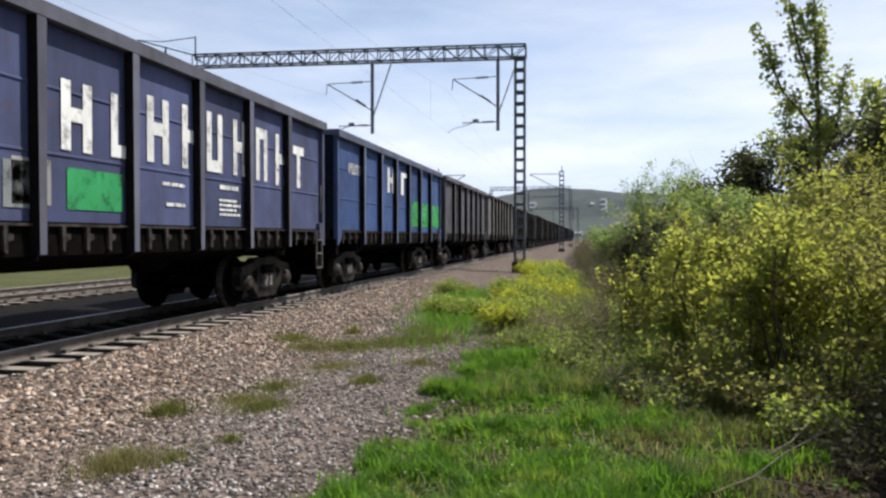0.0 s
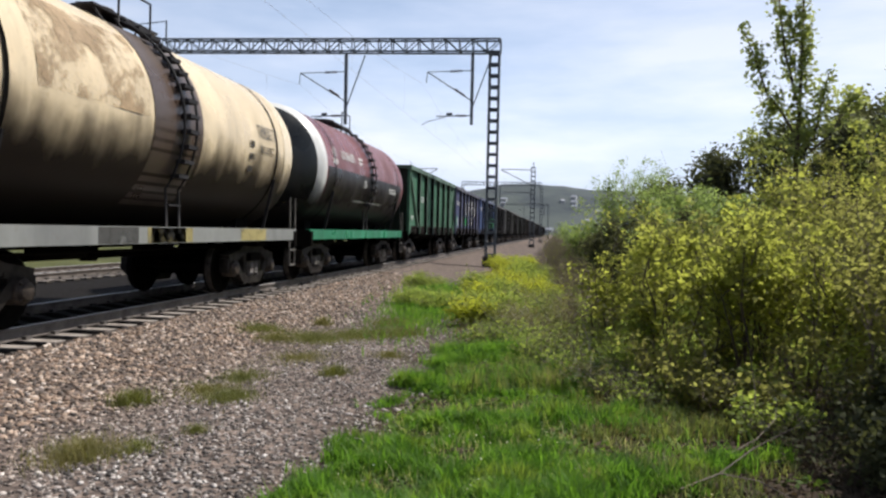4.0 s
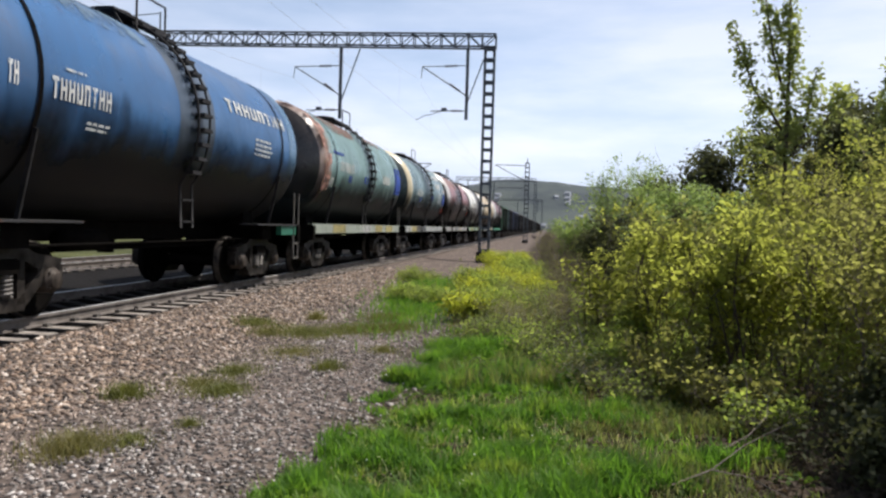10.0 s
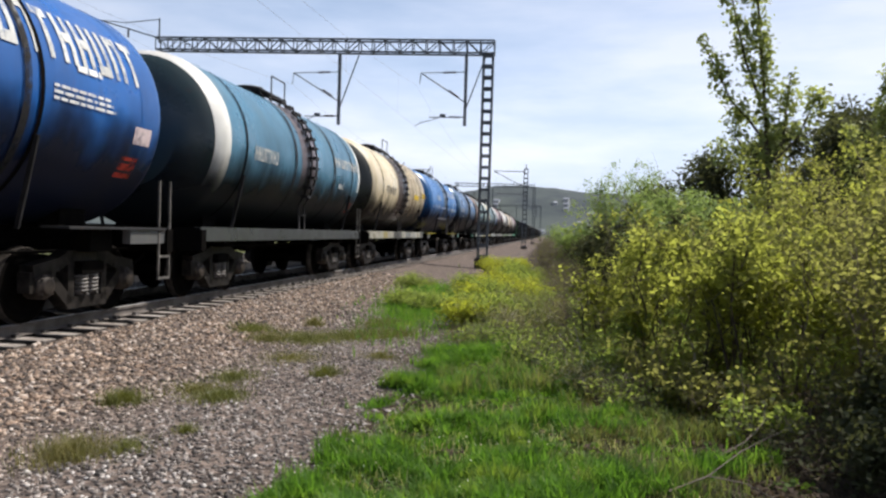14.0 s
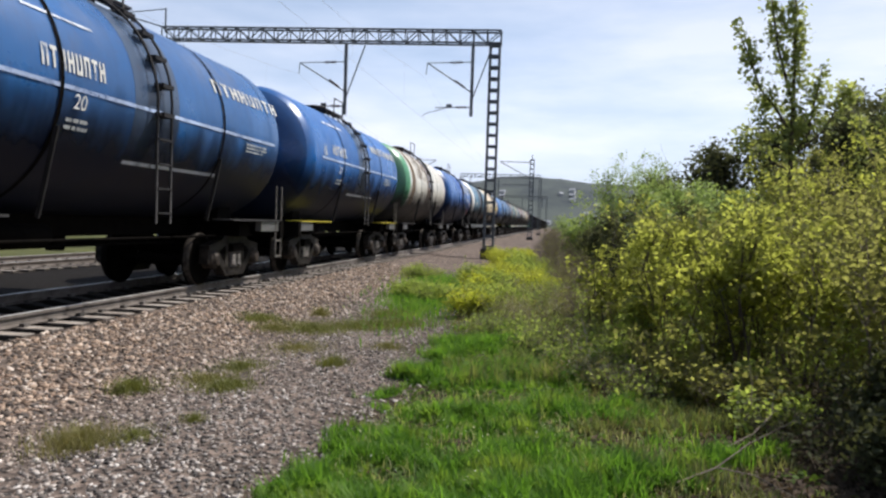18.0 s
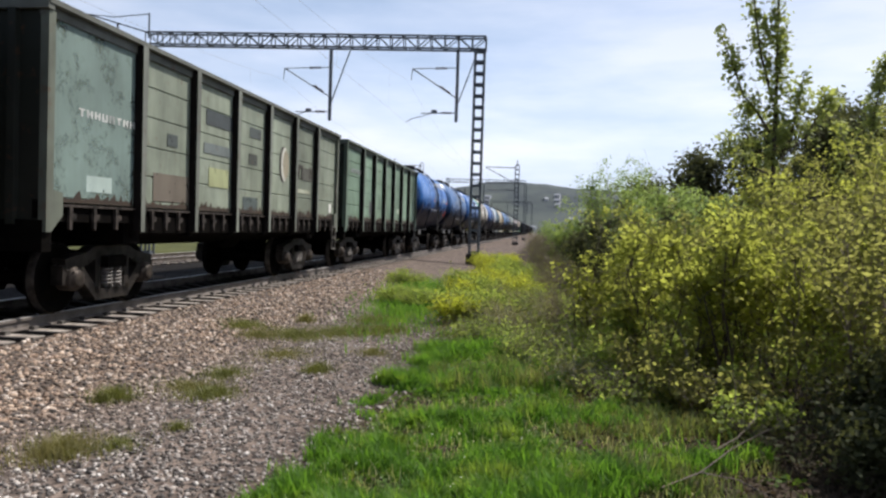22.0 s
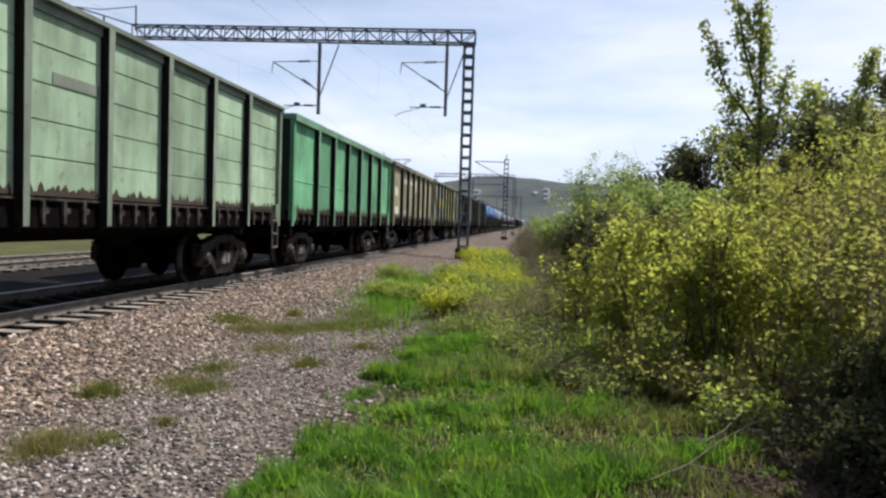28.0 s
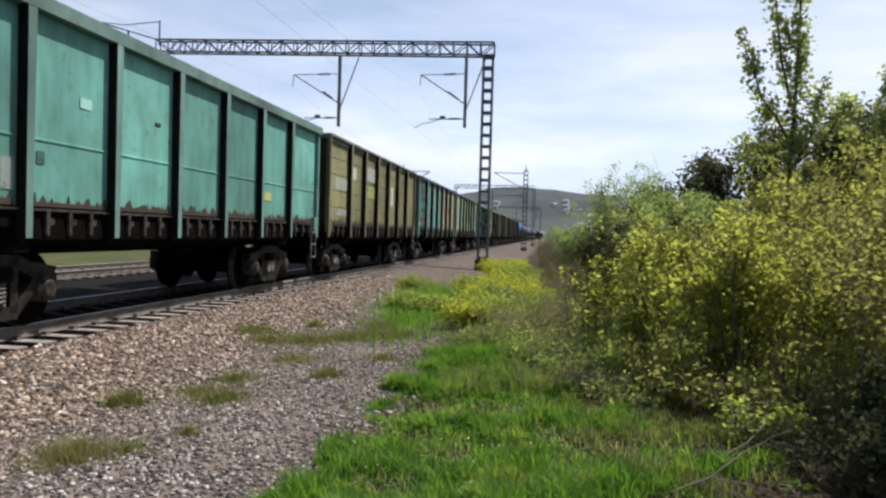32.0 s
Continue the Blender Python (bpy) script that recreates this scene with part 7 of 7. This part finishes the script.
    tagged(new("dead_straw", blades("dead_straw", np.column_stack([x, y, ground_height(x, y)]), 0.12, GRASS_DRY, 16, 0.007)), "dead straw and litter under the bushes", "straw", kind="stuff")
    # drier grass behind and among it
    m = 15000
    y = rng.uniform(11.5, 34, m)
    x = rng.uniform(-1.6, 2.4, m) - 0.03 * (y - 10)
    z = ground_height(x, y)
    tagged(new("dry_grass", blades("dry_grass", np.column_stack([x, y, z - 0.01]), 0.17, GRASS_DRY, 11, 0.009)), "mixed dry and green tall grass on the verge", "grass", kind="stuff")
    # grass patch on the shoulder further on
    m = 9000
    u, w = rng.normal(size=m), rng.normal(size=m)
    x, y = -2.9 + 0.45 * u - 0.07 * (3.2 * w), 18.0 + 2.6 * w
    z = ground_height(x, y)
    tagged(new("grass_patch", blades("grass_patch", np.column_stack([x, y, z - 0.01]), 0.16, GRASS, 12, 0.016)), "green grass patch on the ballast shoulder", "grass", kind="stuff")
    # strips and tufts on the ballast
    for k, (x0, y0, r, n, h) in enumerate([(-3.9, 6.65, 0.17, 420, 0.13), (-3.40, 5.1, 0.26, 620, 0.12), (-3.20, 7.2, 0.26, 620, 0.09), (-2.53, 8.6, 0.16, 300, 0.11), (-3.55, 7.45, 0.36, 620, 0.07),
                                            (-3.65, 11.3, 0.5, 1700, 0.08), (-3.15, 12.0, 0.5, 1700, 0.08), (-3.3, 9.6, 0.45, 700, 0.06), (-2.9, 5.9, 0.1, 120, 0.07), (-2.9, 13.6, 0.5, 1500, 0.10), (-4.0, 12.8, 0.15, 220, 0.16), (-3.1, 5.35, 0.2, 200, 0.07), (-4.55, 11.5, 0.35, 900, 0.09), (-4.1, 10.9, 0.3, 700, 0.08), (-2.6, 12.3, 0.5, 1700, 0.10), (-3.5, 8.2, 0.3, 500, 0.08), (-2.2, 10.0, 0.2, 250, 0.09)]):
        n = int(n * 2.6)
        a, q = rng.uniform(0, 2 * math.pi, n), r * np.abs(rng.normal(size=n)) * 0.62
        x, y = x0 + q * np.cos(a), y0 + 1.3 * q * np.sin(a)
        z = ground_height(x, y)
        tagged(new("grass_tuft", blades("grass_tuft", np.column_stack([x, y, z - 0.01]), h, GRASS_DRY if k % 3 == 1 else TUFT, 20 + k, 0.005, 1.5)), "small grass tuft growing through the gravel", "grass tuft", kind="stuff")


GRASS_PALE = leaf_material("pale_grass", (0.42, 0.42, 0.22), (0.26, 0.28, 0.12), 0.4)
WEED = leaf_material("broad_weeds", (0.12, 0.20, 0.03), (0.05, 0.085, 0.02), 0.4, 0.7)
TUFT = leaf_material("tuft_grass", (0.17, 0.185, 0.05), (0.085, 0.09, 0.03), 0.35)
build_grass()

build_sleepers()


def stone_forms():
    forms = []
    rng = np.random.default_rng(3)
    for k in range(6):
        bm = bmesh.new()
        bmesh.ops.create_icosphere(bm, subdivisions=1, radius=1.0)
        v = np.array([p.co[:] for p in bm.verts])
        f = np.array([[q.index for q in p.verts] for p in bm.faces])
        bm.free()
        v = v * rng.uniform(0.5, 1.4, (len(v), 1)) * np.array([1.25, 0.85, 0.7])
        forms.append((v, f))
    return forms


def build_ballast():
    rng = np.random.default_rng(5)
    forms = stone_forms()
    n = 54000
    y = np.where(np.arange(n) < 50000, 3.0 + 23 * rng.uniform(size=n) ** 1.7, 3.1 - 8 * rng.uniform(size=n) ** 1.7)
    x = rng.uniform(-6.05, -1.2, n)
    edge = np.interp(y, [-9, 3.4, 5, 7, 10.4, 13.6, 24], [-1.6, -1.45, -1.4, -1.35, -1.3, -1.2, -2.4])
    keep = (x < edge) & (x < -1) & (x > -6.0) & ~((x < -5.9) & (np.abs(((y - 1.0) / 0.543 + 0.5) % 1 - 0.5) * 0.543 < 0.14))
    x, y = x[keep], y[keep]
    size = np.where(x < -3.9 + 0.35 * np.sin(y), 0.014 + 0.021 * rng.uniform(size=len(x)) ** 1.6, 0.008 + 0.015 * rng.uniform(size=len(x)) ** 1.8)
    z = ground_height(x, y) + size * 0.15
    order = np.argsort(np.hypot(x, y))
    near = [i for i in order if size[i] > 0.025][:300]
    solo = set(near)
    meshes = []
    for v, f in forms:
        meshes.append(raw_mesh("stone", v, 3, f.reshape(-1), BALLAST))
    for k, i in enumerate(near):
        s = new("stone", meshes[k % 6])
        s.parent = ground
        s.location = (x[i], y[i], z[i])
        s.rotation_euler = rng.uniform(0, 6.28, 3)
        s.scale = (size[i],) * 3
    rest = np.array([i for i in range(len(x)) if i not in solo])
    kinds = rng.integers(0, 6, len(rest))
    vs, fs, base = [], [], 0
    for k in range(6):
        ids = rest[kinds == k]
        v, f = forms[k]
        a = rng.uniform(0, 2 * math.pi, len(ids))
        b = rng.uniform(-0.6, 0.6, len(ids))
        c, s = np.cos(a)[:, None], np.sin(a)[:, None]
        px, py, pz = v[None, :, 0], v[None, :, 1], v[None, :, 2]
        cb, sb = np.cos(b)[:, None], np.sin(b)[:, None]
        py, pz = py * cb - pz * sb, py * sb + pz * cb
        q = np.stack([px * c - py * s, px * s + py * c, pz], -1) * size[ids][:, None, None] + np.stack([x[ids], y[ids], z[ids]], -1)[:, None, :]
        vs.append(q.reshape(-1, 3))
        fs.append((f[None] + (np.arange(len(ids)) * len(v))[:, None, None] + base).reshape(-1))
        base += len(ids) * len(v)
    ob = new("ballast", raw_mesh("ballast", np.concatenate(vs), 3, np.concatenate(fs), BALLAST))
    tagged(ob, "loose crushed stone ballast, tan by the rails and grey on the path", "gravel", kind="stuff")


build_ballast()
motions()
